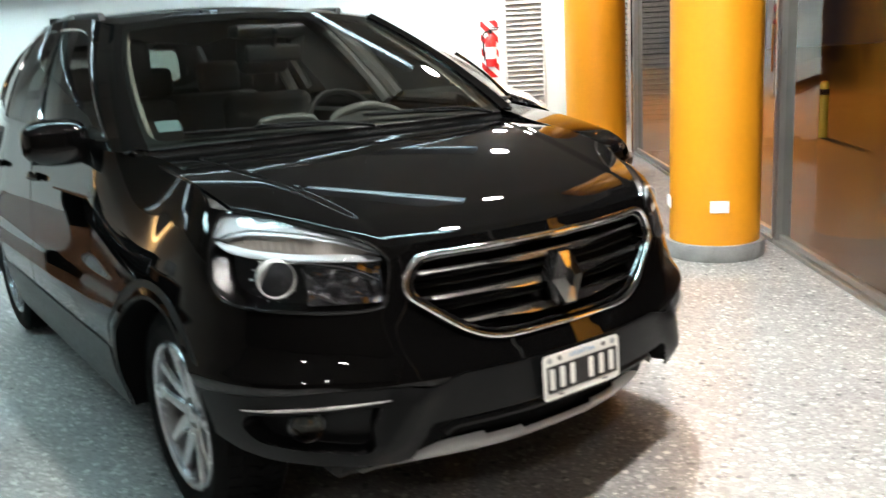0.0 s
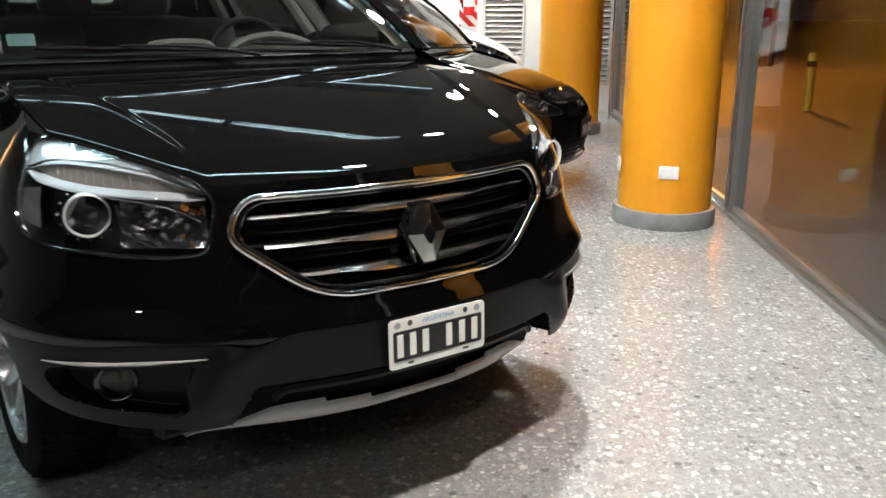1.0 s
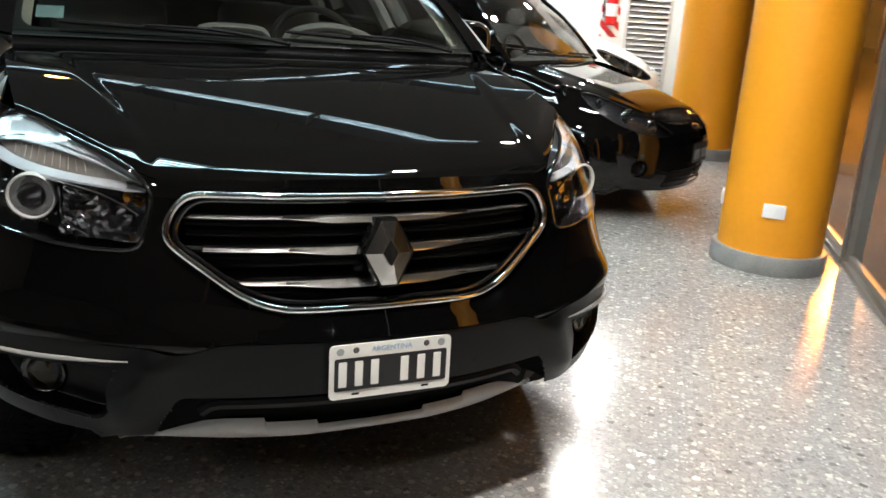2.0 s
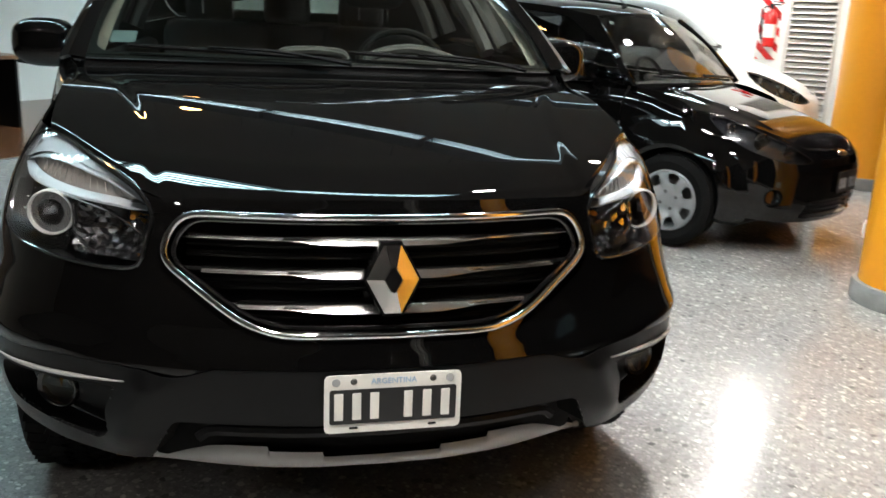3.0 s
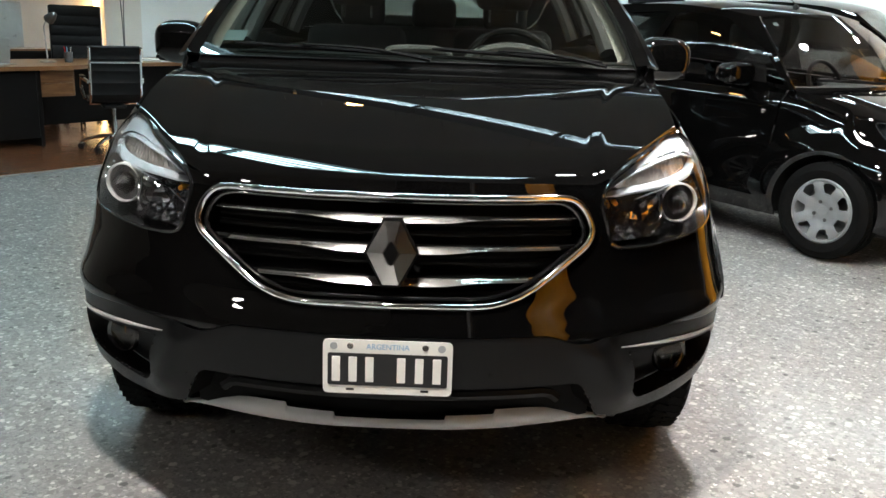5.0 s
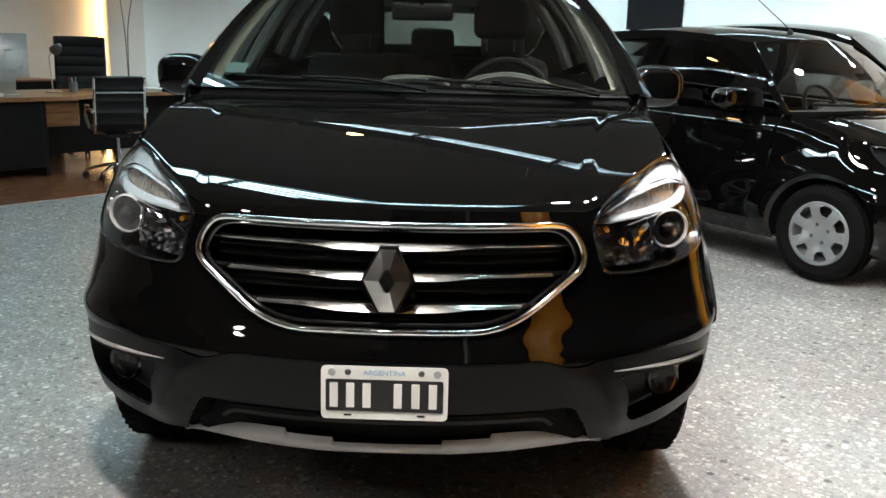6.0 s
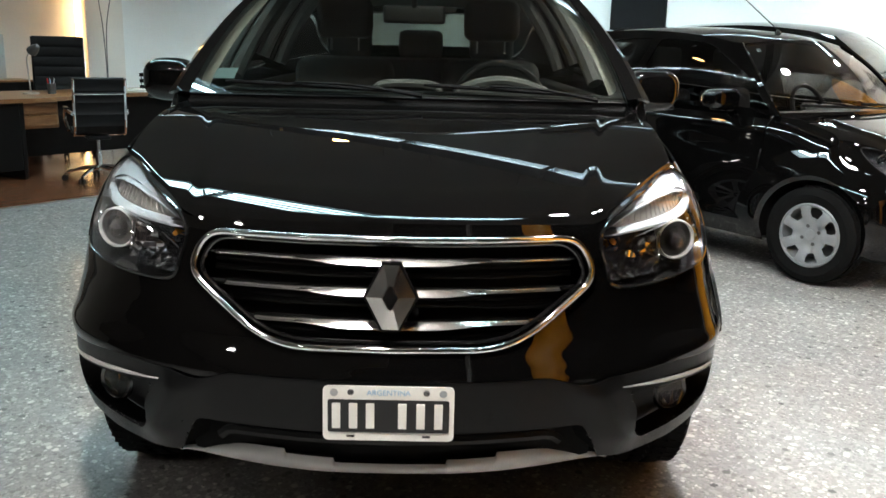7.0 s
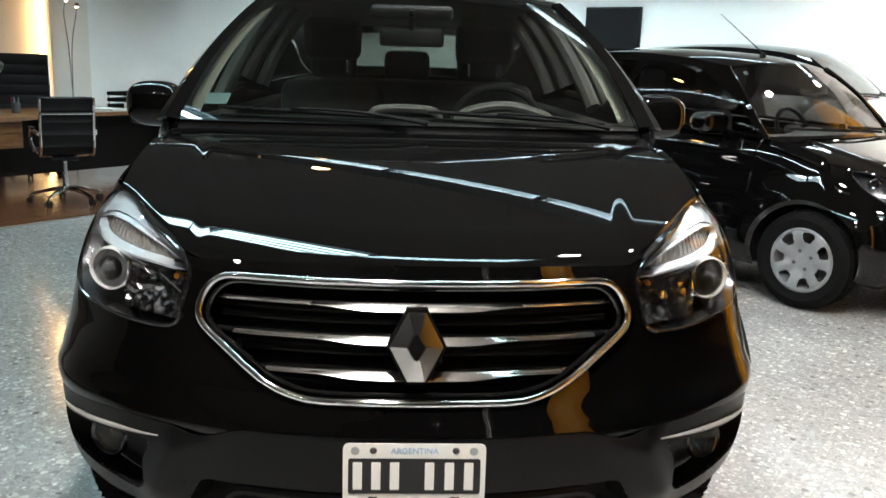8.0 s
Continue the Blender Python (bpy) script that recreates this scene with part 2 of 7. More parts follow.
SPOTBRIGHT = simple("new_halogen_spot", (0.9, 0.9, 0.9), 0.4, emit=(1.0, 0.97, 0.93, 1250.0))
LEDSTRIP = simple("warm_led_strip", (0.9, 0.8, 0.6), 0.4, emit=(1.0, 0.62, 0.26, 9.0))
LAMPGLOW = simple("warm_lamp_bulb", (0.9, 0.8, 0.6), 0.4, emit=(1.0, 0.66, 0.34, 60.0))
ASPHALT = simple("night_asphalt", (0.05, 0.05, 0.05), 0.55, 0, 0, 0.3, 60, 0.003)
PAVING = simple("street_paving", (0.036, 0.031, 0.027), 0.6, 0, 0, 0.85, 22, 0.004)
FACADE = simple("far_facade", (0.16, 0.13, 0.11), 0.8, 0, 0, 0.3, 2, 0.0)
YELLOW = simple("yellow_bollard_paint", (0.75, 0.50, 0.05), 0.5, 0, 0, 0.1, 60)
STREETGLOW = simple("sodium_lamp", (1, 0.6, 0.2), 0.4, emit=(1.0, 0.33, 0.05, 2300.0))


# ---------------- mesh helpers ----------------
def part(name, bm, material, parent=None, label="", smooth=True, solid=0.0, off=-1.0):
    me = bpy.data.meshes.new(name)
    bm.normal_update()
    bm.to_mesh(me)
    bm.free()
    me.materials.append(material)
    if smooth:
        me.polygons.foreach_set("use_smooth", [True] * len(me.polygons))
        me.set_sharp_from_angle(angle=radians(38))
        if solid:
            uses = np.zeros(len(me.edges), int)
            np.add.at(uses, [l.edge_index for l in me.loops], 1)
            for i in np.nonzero(uses == 1)[0]:
                me.edges[int(i)].use_edge_sharp = True
    ob = new(name, me)
    if parent is not None:
        ob.parent = parent
    if label:
        ob["label"] = label
    if solid:
        md = ob.modifiers.new("thickness", "SOLIDIFY")
        md.thickness, md.offset = solid, off
    return ob


def thing(name, label, category, m=None, group="", kind=""):
    ob = new(name)
    ob.empty_display_size = 0.1
    if m is not None:
        ob.matrix_basis = m
    return tagged(ob, label, category, group, kind)


def box(bm, lo, hi, bevel=0.0, seg=2, m=None):
    t = bmesh.new()
    bmesh.ops.create_cube(t, size=1.0)
    c, s = (Vector(lo) + Vector(hi)) / 2, Vector(hi) - Vector(lo)
    for v in t.verts:
        v.co = Vector((v.co.x * s.x, v.co.y * s.y, v.co.z * s.z)) + c
    if bevel:
        bmesh.ops.bevel(t, geom=t.edges[:], offset=bevel, segments=seg, affect="EDGES", profile=0.5)
    join(bm, t, m)
    return bm


def join(bm, t, m=None):
    if m is not None:
        t.transform(m)
    vs = [bm.verts.new(v.co) for v in t.verts]
    t.verts.index_update()
    for f in t.faces:
        bm.faces.new([vs[v.index] for v in f.verts])
    t.free()


def lathe(bm, prof, segs=32, m=None, axis="z"):
    """Turns a profile of (radius, height) about an axis."""
    t = bmesh.new()
    rings = []
    for r, h in prof:
        ring = []
        for i in range(segs):
            a = 2 * math.pi * i / segs
            p = (r * math.cos(a), r * math.sin(a), h)
            if axis == "x":
                p = (p[2], p[0], p[1])
            if axis == "y":
                p = (p[0], p[2], p[1])
            ring.append(t.verts.new(p))
        rings.append(ring)
    for a, b in zip(rings, rings[1:]):
        for i in range(segs):
            j = (i + 1) % segs
            t.faces.new((a[i], a[j], b[j], b[i]))
    for ring in (rings[0], rings[-1]):
        if (ring[0].co - ring[segs // 2].co).length > 1e-5:
            t.faces.new(ring)
    bmesh.ops.remove_doubles(t, verts=t.verts[:], dist=1e-6)
    bmesh.ops.recalc_face_normals(t, faces=t.faces[:])
    join(bm, t, m)
    return bm


def tube(bm, pts, r, segs=8, closed=False, flat=1.0, up=(0, 0, 1)):
    """A round or flattened rod along points; r is one radius or one for each point."""
    pts = [Vector(p) for p in pts]
    n = len(pts)
    rs = r if hasattr(r, "__len__") else [r] * n
    rings = []
    for i, p in enumerate(pts):
        a, b = (pts[i - 1], pts[(i + 1) % n]) if closed else (pts[max(i - 1, 0)], pts[min(i + 1, n - 1)])
        d = (b - a).normalized()
        s = d.cross(Vector(up))
        s = s.normalized() if s.length > 1e-4 else d.orthogonal().normalized()
        q = s.cross(d).normalized()
        rings.append([bm.verts.new(p + s * (rs[i] * math.cos(2 * math.pi * k / segs)) + q * (rs[i] * flat * math.sin(2 * math.pi * k / segs))) for k in range(segs)])
    for i in range(n if closed else n - 1):
        a, b = rings[i], rings[(i + 1) % n]
        for k in range(segs):
            bm.faces.new((a[k], a[(k + 1) % segs], b[(k + 1) % segs], b[k]))
    if not closed:
        bm.faces.new(rings[0])
        bm.faces.new(rings[-1])
    return bm


def smooth_line(pts, n, closed=False):
    """n points of a Catmull-Rom line through pts, evenly spread."""
    P = np.array(pts, float)
    k = len(P)
    out = []
    spans = k if closed else k - 1
    for i in range(spans):
        p0, p1, p2, p3 = (P[(i - 1) % k], P[i], P[(i + 1) % k], P[(i + 2) % k]) if closed else (P[max(i - 1, 0)], P[i], P[i + 1], P[min(i + 2, k - 1)])
        for t in np.linspace(0, 1, 24, endpoint=False):
            out.append(0.5 * ((2 * p1) + (p2 - p0) * t + (2 * p0 - 5 * p1 + 4 * p2 - p3) * t * t + (3 * p1 - p0 - 3 * p2 + p3) * t ** 3))
    out.append(P[0] if closed else P[-1])
    out = np.array(out)
    d = np.r_[0, np.cumsum(np.linalg.norm(np.diff(out, axis=0), axis=1))]
    s = np.linspace(0, d[-1], n + 1 if closed else n)
    if closed:
        s = s[:-1]
    return np.stack([np.interp(s, d, out[:, j]) for j in range(P.shape[1])], 1)


def round_poly(pts, r, steps=6):
    """Closed polygon with corners rounded by r (one number, or one for each corner)."""
    P = [np.array(p, float) for p in pts]
    n = len(P)
    out = []
    for i, p in enumerate(P):
        a, b = P[i - 1] - p, P[(i + 1) % n] - p
        la, lb = np.linalg.norm(a), np.linalg.norm(b)
        k = min(r[i] if hasattr(r, "__len__") else r, la * 0.48, lb * 0.48)
        p0, p2 = p + a / la * k, p + b / lb * k
        for t in np.linspace(0, 1, steps):
            out.append((1 - t) ** 2 * p0 + 2 * t * (1 - t) * p + t * t * p2)
    return np.array(out)


def sdf(poly, x, y):
    """Signed distance of points to a closed polygon, below zero inside."""
    x, y = np.asarray(x, float), np.asarray(y, float)
    best, inside = np.full(x.shape, 1e9), np.zeros(x.shape, bool)
    for a, b in zip(poly, np.roll(poly, -1, 0)):
        ex, ey = b - a
        t = np.clip(((x - a[0]) * ex + (y - a[1]) * ey) / (ex * ex + ey * ey + 1e-12), 0, 1)
        best = np.minimum(best, np.hypot(x - a[0] - t * ex, y - a[1] - t * ey))
        cond = (a[1] > y) != (b[1] > y)
        inside ^= cond & (x < (b[0] - a[0]) * (y - a[1]) / (b[1] - a[1] + 1e-12) + a[0])
    return np.where(inside, -best, best)


def circle_poly(cx, cy, r, n=48):
    a = np.linspace(0, 2 * math.pi, n, endpoint=False)
    return np.stack([cx + r * np.cos(a), cy + r * np.sin(a)], 1)


def patch(bm, A, B, fn, holes=(), keep=None, mirror=0):
    """Adds the surface fn(a, b) over grids A, B, cut along outlines in (a, b). mirror: 0 as is, 1 its twin in x too, 2 the twin alone."""
    A, B = A.copy(), B.copy()
    da = np.abs(np.diff(A, axis=0)).mean() if A.shape[0] > 1 else 0.01
    db = np.abs(np.diff(B, axis=1)).mean()
    cell = 0.52 * max(da, db)
    dead = np.zeros((A.shape[0] - 1, A.shape[1] - 1), bool)
    for poly, sign in [(h, 1) for h in holes] + ([(keep, -1)] if keep is not None else []):
        f = sdf(poly, A, B) * sign
        e = 1e-4
        ga, gb = (sdf(poly, A + e, B) * sign - f) / e, (sdf(poly, A, B + e) * sign - f) / e
        near = np.abs(f) < cell
        A[near] -= (f * ga)[near]
        B[near] -= (f * gb)[near]
        ca = (A[:-1, :-1] + A[1:, :-1] + A[:-1, 1:] + A[1:, 1:]) / 4
        cb = (B[:-1, :-1] + B[1:, :-1] + B[:-1, 1:] + B[1:, 1:]) / 4
        dead |= sdf(poly, ca, cb) * sign < 0
    pts = fn(A, B)
    for side in ((1,), (1, -1), (-1,))[mirror]:
        vs = {}

        def vert(i, j):
            if (i, j) not in vs:
                p = pts[i, j]
                vs[i, j] = bm.verts.new((side * p[0], p[1], p[2]))
            return vs[i, j]
        for i in range(A.shape[0] - 1):
            for j in range(A.shape[1] - 1):
                if not dead[i, j]:
                    q = [vert(i, j), vert(i + 1, j), vert(i + 1, j + 1), vert(i, j + 1)]
                    bm.faces.new(q if side > 0 else q[::-1])
    bmesh.ops.remove_doubles(bm, verts=bm.verts[:], dist=2e-4)
    bmesh.ops.dissolve_degenerate(bm, edges=bm.edges[:], dist=1e-5)
    return bm


def grid(a0, a1, na, b0, b1, nb):
    """Even grid; b0 and b1 may be functions of a."""
    a = np.linspace(a0, a1, na)
    lo = b0(a) if callable(b0) else np.full(na, float(b0))
    hi = b1(a) if callable(b1) else np.full(na, float(b1))
    t = np.linspace(0, 1, nb)
    return np.repeat(a[:, None], nb, 1), lo[:, None] + (hi - lo)[:, None] * t[None]


def line(pts):
    """A smooth function through (t, value) pairs (monotone cubic)."""
    T, V = np.array([p[0] for p in pts], float), np.array([p[1] for p in pts], float)
    h, d = np.diff(T), np.diff(V) / np.diff(T)
    mm = np.zeros(len(T))
    mm[0], mm[-1] = d[0], d[-1]
    for i in range(1, len(T) - 1):
        mm[i] = 0 if d[i - 1] * d[i] <= 0 else 3 * (h[i - 1] + h[i]) / ((2 * h[i] + h[i - 1]) / d[i - 1] + (h[i] + 2 * h[i - 1]) / d[i])

    def f(t):
        t = np.clip(np.asarray(t, float), T[0], T[-1])
        i = np.clip(np.searchsorted(T, t, "right") - 1, 0, len(T) - 2)
        u = (t - T[i]) / h[i]
        return (V[i] * (1 + 2 * u) * (1 - u) ** 2 + mm[i] * h[i] * u * (1 - u) ** 2 + V[i + 1] * u * u * (3 - 2 * u) + mm[i + 1] * h[i] * u * u * (u - 1))
    return f


def smooth(x, a, b):
    t = np.clip((np.asarray(x, float) - a) / (b - a), 0, 1)
    return t * t * (3 - 2 * t)


# ---------------- the room ----------------
def room_box(name, u0, u1, n0, n1, z0, z1, mat, label, category="wall", bevel=0.0, kind="structure", parent=None):
    bm = bmesh.new()
    box(bm, (u0, n0, z0), (u1, n1, z1), bevel)
    ob = part(name, bm, mat, parent, smooth=bevel > 0)
    if parent is None:
        ob.matrix_basis = ROOM
        tagged(ob, label, category, kind=kind)
    return ob


def build_room():
    room_box("floor", FRONT_U, BACK_U + 0.2, GLASS_N - 0.1, 5.5, -0.12, 0.0, TERRAZZO, "polished grey terrazzo floor with pale stone chips", "floor")
    room_box("ceiling", FRONT_U - 0.2, BACK_U + 0.2, GLASS_N - 0.2, LEFT_N + 0.2, CEIL, CEIL + 0.2, CEILING, "dark grey painted showroom ceiling", "ceiling")
    # back wall with two louvred openings
    room_box("wall_back", BACK_U, BACK_U + 0.2, -0.12, LEFT_N + 0.2, 0, CEIL, WALLWHITE, "plain white painted wall behind the parked cars")
    room_box("wall_back_pier", BACK_U, BACK_U + 0.2, -1.05, -0.64, 0, CEIL, WALLWHITE, "white painted wall pier between two louvred vents")
    room_box("wall_left", FRONT_U, BACK_U, LEFT_N, LEFT_N + 0.2, 0, CEIL, WALLWARM, "pale warm white wall behind the office desk")
    room_box("wall_left_panel", 5.14, BACK_U, LEFT_N - 0.10, LEFT_N - 0.002, 0, CEIL, WALLWHITE, "pale grey white wall panel standing proud of the wall")
    room_box("wall_left_pilaster", 4.62, 5.12, LEFT_N - 0.22, LEFT_N - 0.002, 0, CEIL, WALLWARM, "grey white pilaster beside a glowing light slot")
    room_box("wall_front", FRONT_U - 0.2, FRONT_U, GLASS_N, LEFT_N, 0, CEIL, WALLDARK, "plain unseen wall closing the showroom, dark to keep reflections black")
    strip = room_box("light_strip", 4.575, 4.605, LEFT_N - 0.12, LEFT_N - 0.06, 0.05, CEIL - 0.02, LEDSTRIP, "warm glowing vertical light strip in a wall slot", "light strip", kind="object")
    strip["kind"] = ""
    del strip["kind"]
    # skirtings
    room_box("baseboard", BACK_U - 0.015, BACK_U - 0.001, -0.12, LEFT_N - 0.25, 0, 0.09, GRANITE, "grey stone skirting along the white wall", "baseboard")
    room_box("baseboard", FRONT_U, 4.6, LEFT_N - 0.016, LEFT_N - 0.001, 0.012, 0.1, GRANITE, "grey stone skirting along the office wall", "baseboard")
    # office floor: planks over a screed
    deck = room_box("office_floor", FRONT_U, BACK_U, 5.52, LEFT_N, -0.12, 0.004, VOID, "red brown polished wood plank floor of the office", "floor")
    room_box("floor_trim", FRONT_U, BACK_U, 5.50, 5.525, -0.1, 0.009, ALU, "thin metal strip between terrazzo and wood floor", "trim")
    plank_mesh = None
    row, n = 0, 5.53
    while n < LEFT_N - 0.05:
        u = FRONT_U + 4.5 + (row % 3) * 0.41
        while u < BACK_U - 1.3:
            if plank_mesh is None:
                bm = bmesh.new()
                box(bm, (0, 0, 0.004), (1.216, 0.137, 0.012), 0.0015, 1)
                ob = part("plank", bm, PARQUET, deck, smooth=False)
                plank_mesh = ob.data
            else:
                ob = new("plank", plank_mesh)
                ob.parent = deck
            ob.location = (u, n, 0)
            u += 1.22
        n += 0.14
        row += 1


def louvre(n0, n1, z0, z1, label):
    m = ROOM @ pose(BACK_U - 0.02, (n0 + n1) / 2, 0)
    v = thing("louvre_vent", label, "vent", m, "louvred vents")
    w = (n1 - n0) / 2
    bm = bmesh.new()
    for a, b in (((-0.0, -w, z0), (0.06, -w + 0.035, z1)), ((0, w - 0.035, z0), (0.06, w, z1)), ((0, -w + 0.035, z1 - 0.04), (0.06, w - 0.035, z1)), ((0, -w + 0.035, z0), (0.06, w - 0.035, z0 + 0.04))):
        box(bm, a, b, 0.004, 1)
    part("frame", bm, LOUVRE, v)
    # near-black sheet stands in for the shade behind the slats
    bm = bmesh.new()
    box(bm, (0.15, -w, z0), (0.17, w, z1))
    part("shade_backing", bm, VOID, v, smooth=False)
    bm = bmesh.new()
    box(bm, (-0.04, -w + 0.036, -0.003), (0.04, w - 0.036, 0.003), 0.0015, 1)
    first = part("slat", bm, LOUVRE, v)
    z = z0 + 0.075
    k = 0
    while z < z1 - 0.06:
        ob = first if k == 0 else new("slat", first.data)
        ob.parent = v
        ob.matrix_basis = pose(0.03, 0, z, 0, -38, 0)
        z += 0.063
        k += 1


def column(u, n, r, label):
    c = thing("column", label, "column", ROOM @ pose(u, n, 0), "orange round columns")
    bm = bmesh.new()
    lathe(bm, [(r, 0.10), (r, CEIL)], 72)
    part("shaft", bm, ORANGE, c)
    bm = bmesh.new()
    lathe(bm, [(0.0, 0.0), (r + 0.027, 0.0), (r + 0.031, 0.006), (r + 0.031, 0.092), (r + 0.025, 0.104), (r - 0.005, 0.106)], 72)
    part("base_ring", bm, GRANITE, c, "grey stone base ring")
    return c


def socket(p, yaw, label):
    s = thing("wall_socket", label, "socket", pose(*p, 0, 0, yaw), "white sockets on the column")
    bm = bmesh.new()
    box(bm, (-0.058, -0.012, -0.038), (0.058, 0.0, 0.038), 0.004, 2)
    part("cover", bm, SWITCH, s)
    bm = bmesh.new()
    box(bm, (-0.034, -0.0145, -0.022), (-0.002, -0.0115, 0.022), 0.002, 1)
    box(bm, (0.002, -0.0145, -0.022), (0.034, -0.0115, 0.022), 0.002, 1)
    part("insert", bm, SWITCH, s)


def shop_front():
    w = thing("window_1", "tall shop window with grey aluminium frame", "window", ROOM, kind="structure")
    posts = [-6.9, -4.3, -1.0, 3.5, 6.05, 8.72]
    for u in posts:
        bm = bmesh.new()
        box(bm, (u - 0.035, GLASS_N - 0.06, 0.0), (u + 0.035, GLASS_N + 0.045, CEIL), 0.005, 1)
        box(bm, (u - 0.012, GLASS_N + 0.045, 0.05), (u + 0.012, GLASS_N + 0.06, CEIL), 0.003, 1)
        part("window_frame", bm, ALU, w)
    for a, b in zip(posts, posts[1:]):
        bm = bmesh.new()
        box(bm, (a + 0.036, GLASS_N - 0.05, 0.0), (b - 0.036, GLASS_N + 0.05, 0.035), 0.004, 1)
        box(bm, (a + 0.036, GLASS_N - 0.02, 0.035), (b - 0.036, GLASS_N + 0.022, 0.075), 0.004, 1)
        part("window_sill", bm, ALU, w)
        bm = bmesh.new()
        box(bm, (a + 0.036, GLASS_N - 0.004, 0.07), (b - 0.036, GLASS_N + 0.004, CEIL - 0.03), 0)
        g = part("pane", bm, SHOPGLASS, w, smooth=False)
        g.visible_shadow = False
        bm = bmesh.new()
        box(bm, (a + 0.036, GLASS_N - 0.03, CEIL - 0.05), (b - 0.036, GLASS_N + 0.03, CEIL), 0.004, 1)
        part("window_head", bm, ALU, w)
    # pull handle on the door leaf beside the post
    bm = bmesh.new()
    tube(bm, [(3.57, GLASS_N + 0.06, 1.15), (3.57, GLASS_N + 0.06, 1.45)], 0.011, 10)
    tube(bm, [(3.57, GLASS_N + 0.004, 1.18), (3.57, GLASS_N + 0.06, 1.18)], 0.008, 8)
    tube(bm, [(3.57, GLASS_N + 0.004, 1.42), (3.57, GLASS_N + 0.06, 1.42)], 0.008, 8)
    part("door_handle", bm, CHROME, w, "steel pull handle")


def street():
    bm = bmesh.new()
    box(bm, (-60, -90, -0.4), (80, -8.5, -0.16))
    g = part("road", bm, ASPHALT, smooth=False)
    g.matrix_basis = ROOM
    tagged(g, "dark asphalt street at night", "road", kind="structure")
    room_box("pavement", -60, 80, -8.5, GLASS_N - 0.11, -0.3, -0.06, PAVING, "pale street paving lit by orange lamps", "pavement", 0.01)
    bm = bmesh.new()
    box(bm, (-60, -40, -0.2), (80, -39, 16))
    f = part("backdrop", bm, FACADE, smooth=False)
    f.matrix_basis = ROOM
    tagged(f, "dark facade across the street at night", "building", kind="structure")
    for u, n in ((9.9, -4.5), (18.5, -4.5)):
        b = thing("bollard", "yellow painted steel bollard on the pavement", "bollard", ROOM @ pose(u, n, -0.06), "yellow bollards")
        bm = bmesh.new()
        lathe(bm, [(0.0, 0.0), (0.06, 0.0), (0.06, 0.72), (0.045, 0.76), (0.0, 0.775)], 20)
        part("post", bm, YELLOW, b)
        bm = bmesh.new()
        lathe(bm, [(0.061, 0.58), (0.0625, 0.585), (0.0625, 0.655), (0.061, 0.66)], 20)
        part("band", bm, BLACK, b)
    for u, n in ((18.4, -6.7), (40.0, -6.7)):
        s = thing("street_lamp", "tall street lamp with an orange sodium head", "street lamp", ROOM @ pose(u, n, -0.06), "street lamps")
        bm = bmesh.new()
        tube(bm, [(0, 0, 0), (0, 0, 4.0), (0, 0.3, 4.45), (0, 1.3, 4.65)], [0.07, 0.05, 0.045, 0.04], 12)
        part("pole", bm, DARKALU, s)
        bm = bmesh.new()
        box(bm, (-0.13, 1.2, 4.59), (0.13, 1.9, 4.73), 0.03, 2)
        part("head", bm, DARKALU, s)
        bm = bmesh.new()
        box(bm, (-0.1, 1.3, 4.575), (0.1, 1.8, 4.588))
        part("lens", bm, STREETGLOW, s, smooth=False)


def tube_row(u, n0, count, lit, deep, half, places, glow, length=1.2, z=CEIL - 0.30):
    """Line of hung three-tube trough fittings across the room; the trough's sides hide the tubes at low angles."""
    for k in range(count):
        f = thing("tube_light", "hung trough light with white fluorescent tubes", "ceiling light", ROOM @ pose(u, n0 + k * (length + 0.04), z), "fluorescent trough lights")
        bm = bmesh.new()
        for s in (-1, 1):
            box(bm, (min(s * half, s * (half - 0.008)), 0, -deep), (max(s * half, s * (half - 0.008)), length, 0.05))
        box(bm, (0.009 - half, 0, 0.042), (half - 0.009, length, 0.05))
        for y in (0, length - 0.008):
            box(bm, (0.009 - half, y, 0.004 - deep), (half - 0.009, y + 0.008, 0.041))
        part("trough", bm, TROUGH, f, smooth=False)
        for x in places:
            bm = bmesh.new()
            lathe(bm, [(0.0, 0.02), (0.013, 0.02), (0.013, length - 0.02), (0.0, length - 0.02)], 10, pose(x, 0, 0.02, 0, 0, 90), "x")
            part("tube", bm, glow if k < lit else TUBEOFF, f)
        for y in (0.2, length - 0.2):
            bm = bmesh.new()
            tube(bm, [(0, y, 0.05), (0, y, CEIL - z)], 0.003, 6)
            part("hanger", bm, DARKALU, f)


def spot(u, n, mat, z=CEIL):
    f = thing("downlight", "small round recessed halogen downlight", "ceiling light", ROOM @ pose(u, n, z), "halogen downlights")
    bm = bmesh.new()
    lathe(bm, [(0.092, -0.002), (0.110, -0.006), (0.114, -0.001), (0.114, 0.0)], 32)
    part("ring", bm, CHROME, f)
    bm = bmesh.new()
    lathe(bm, [(0.0, -0.004), (0.088, -0.004), (0.088, -0.001), (0.0, -0.001)], 28)
    part("bulb", bm, mat, f)


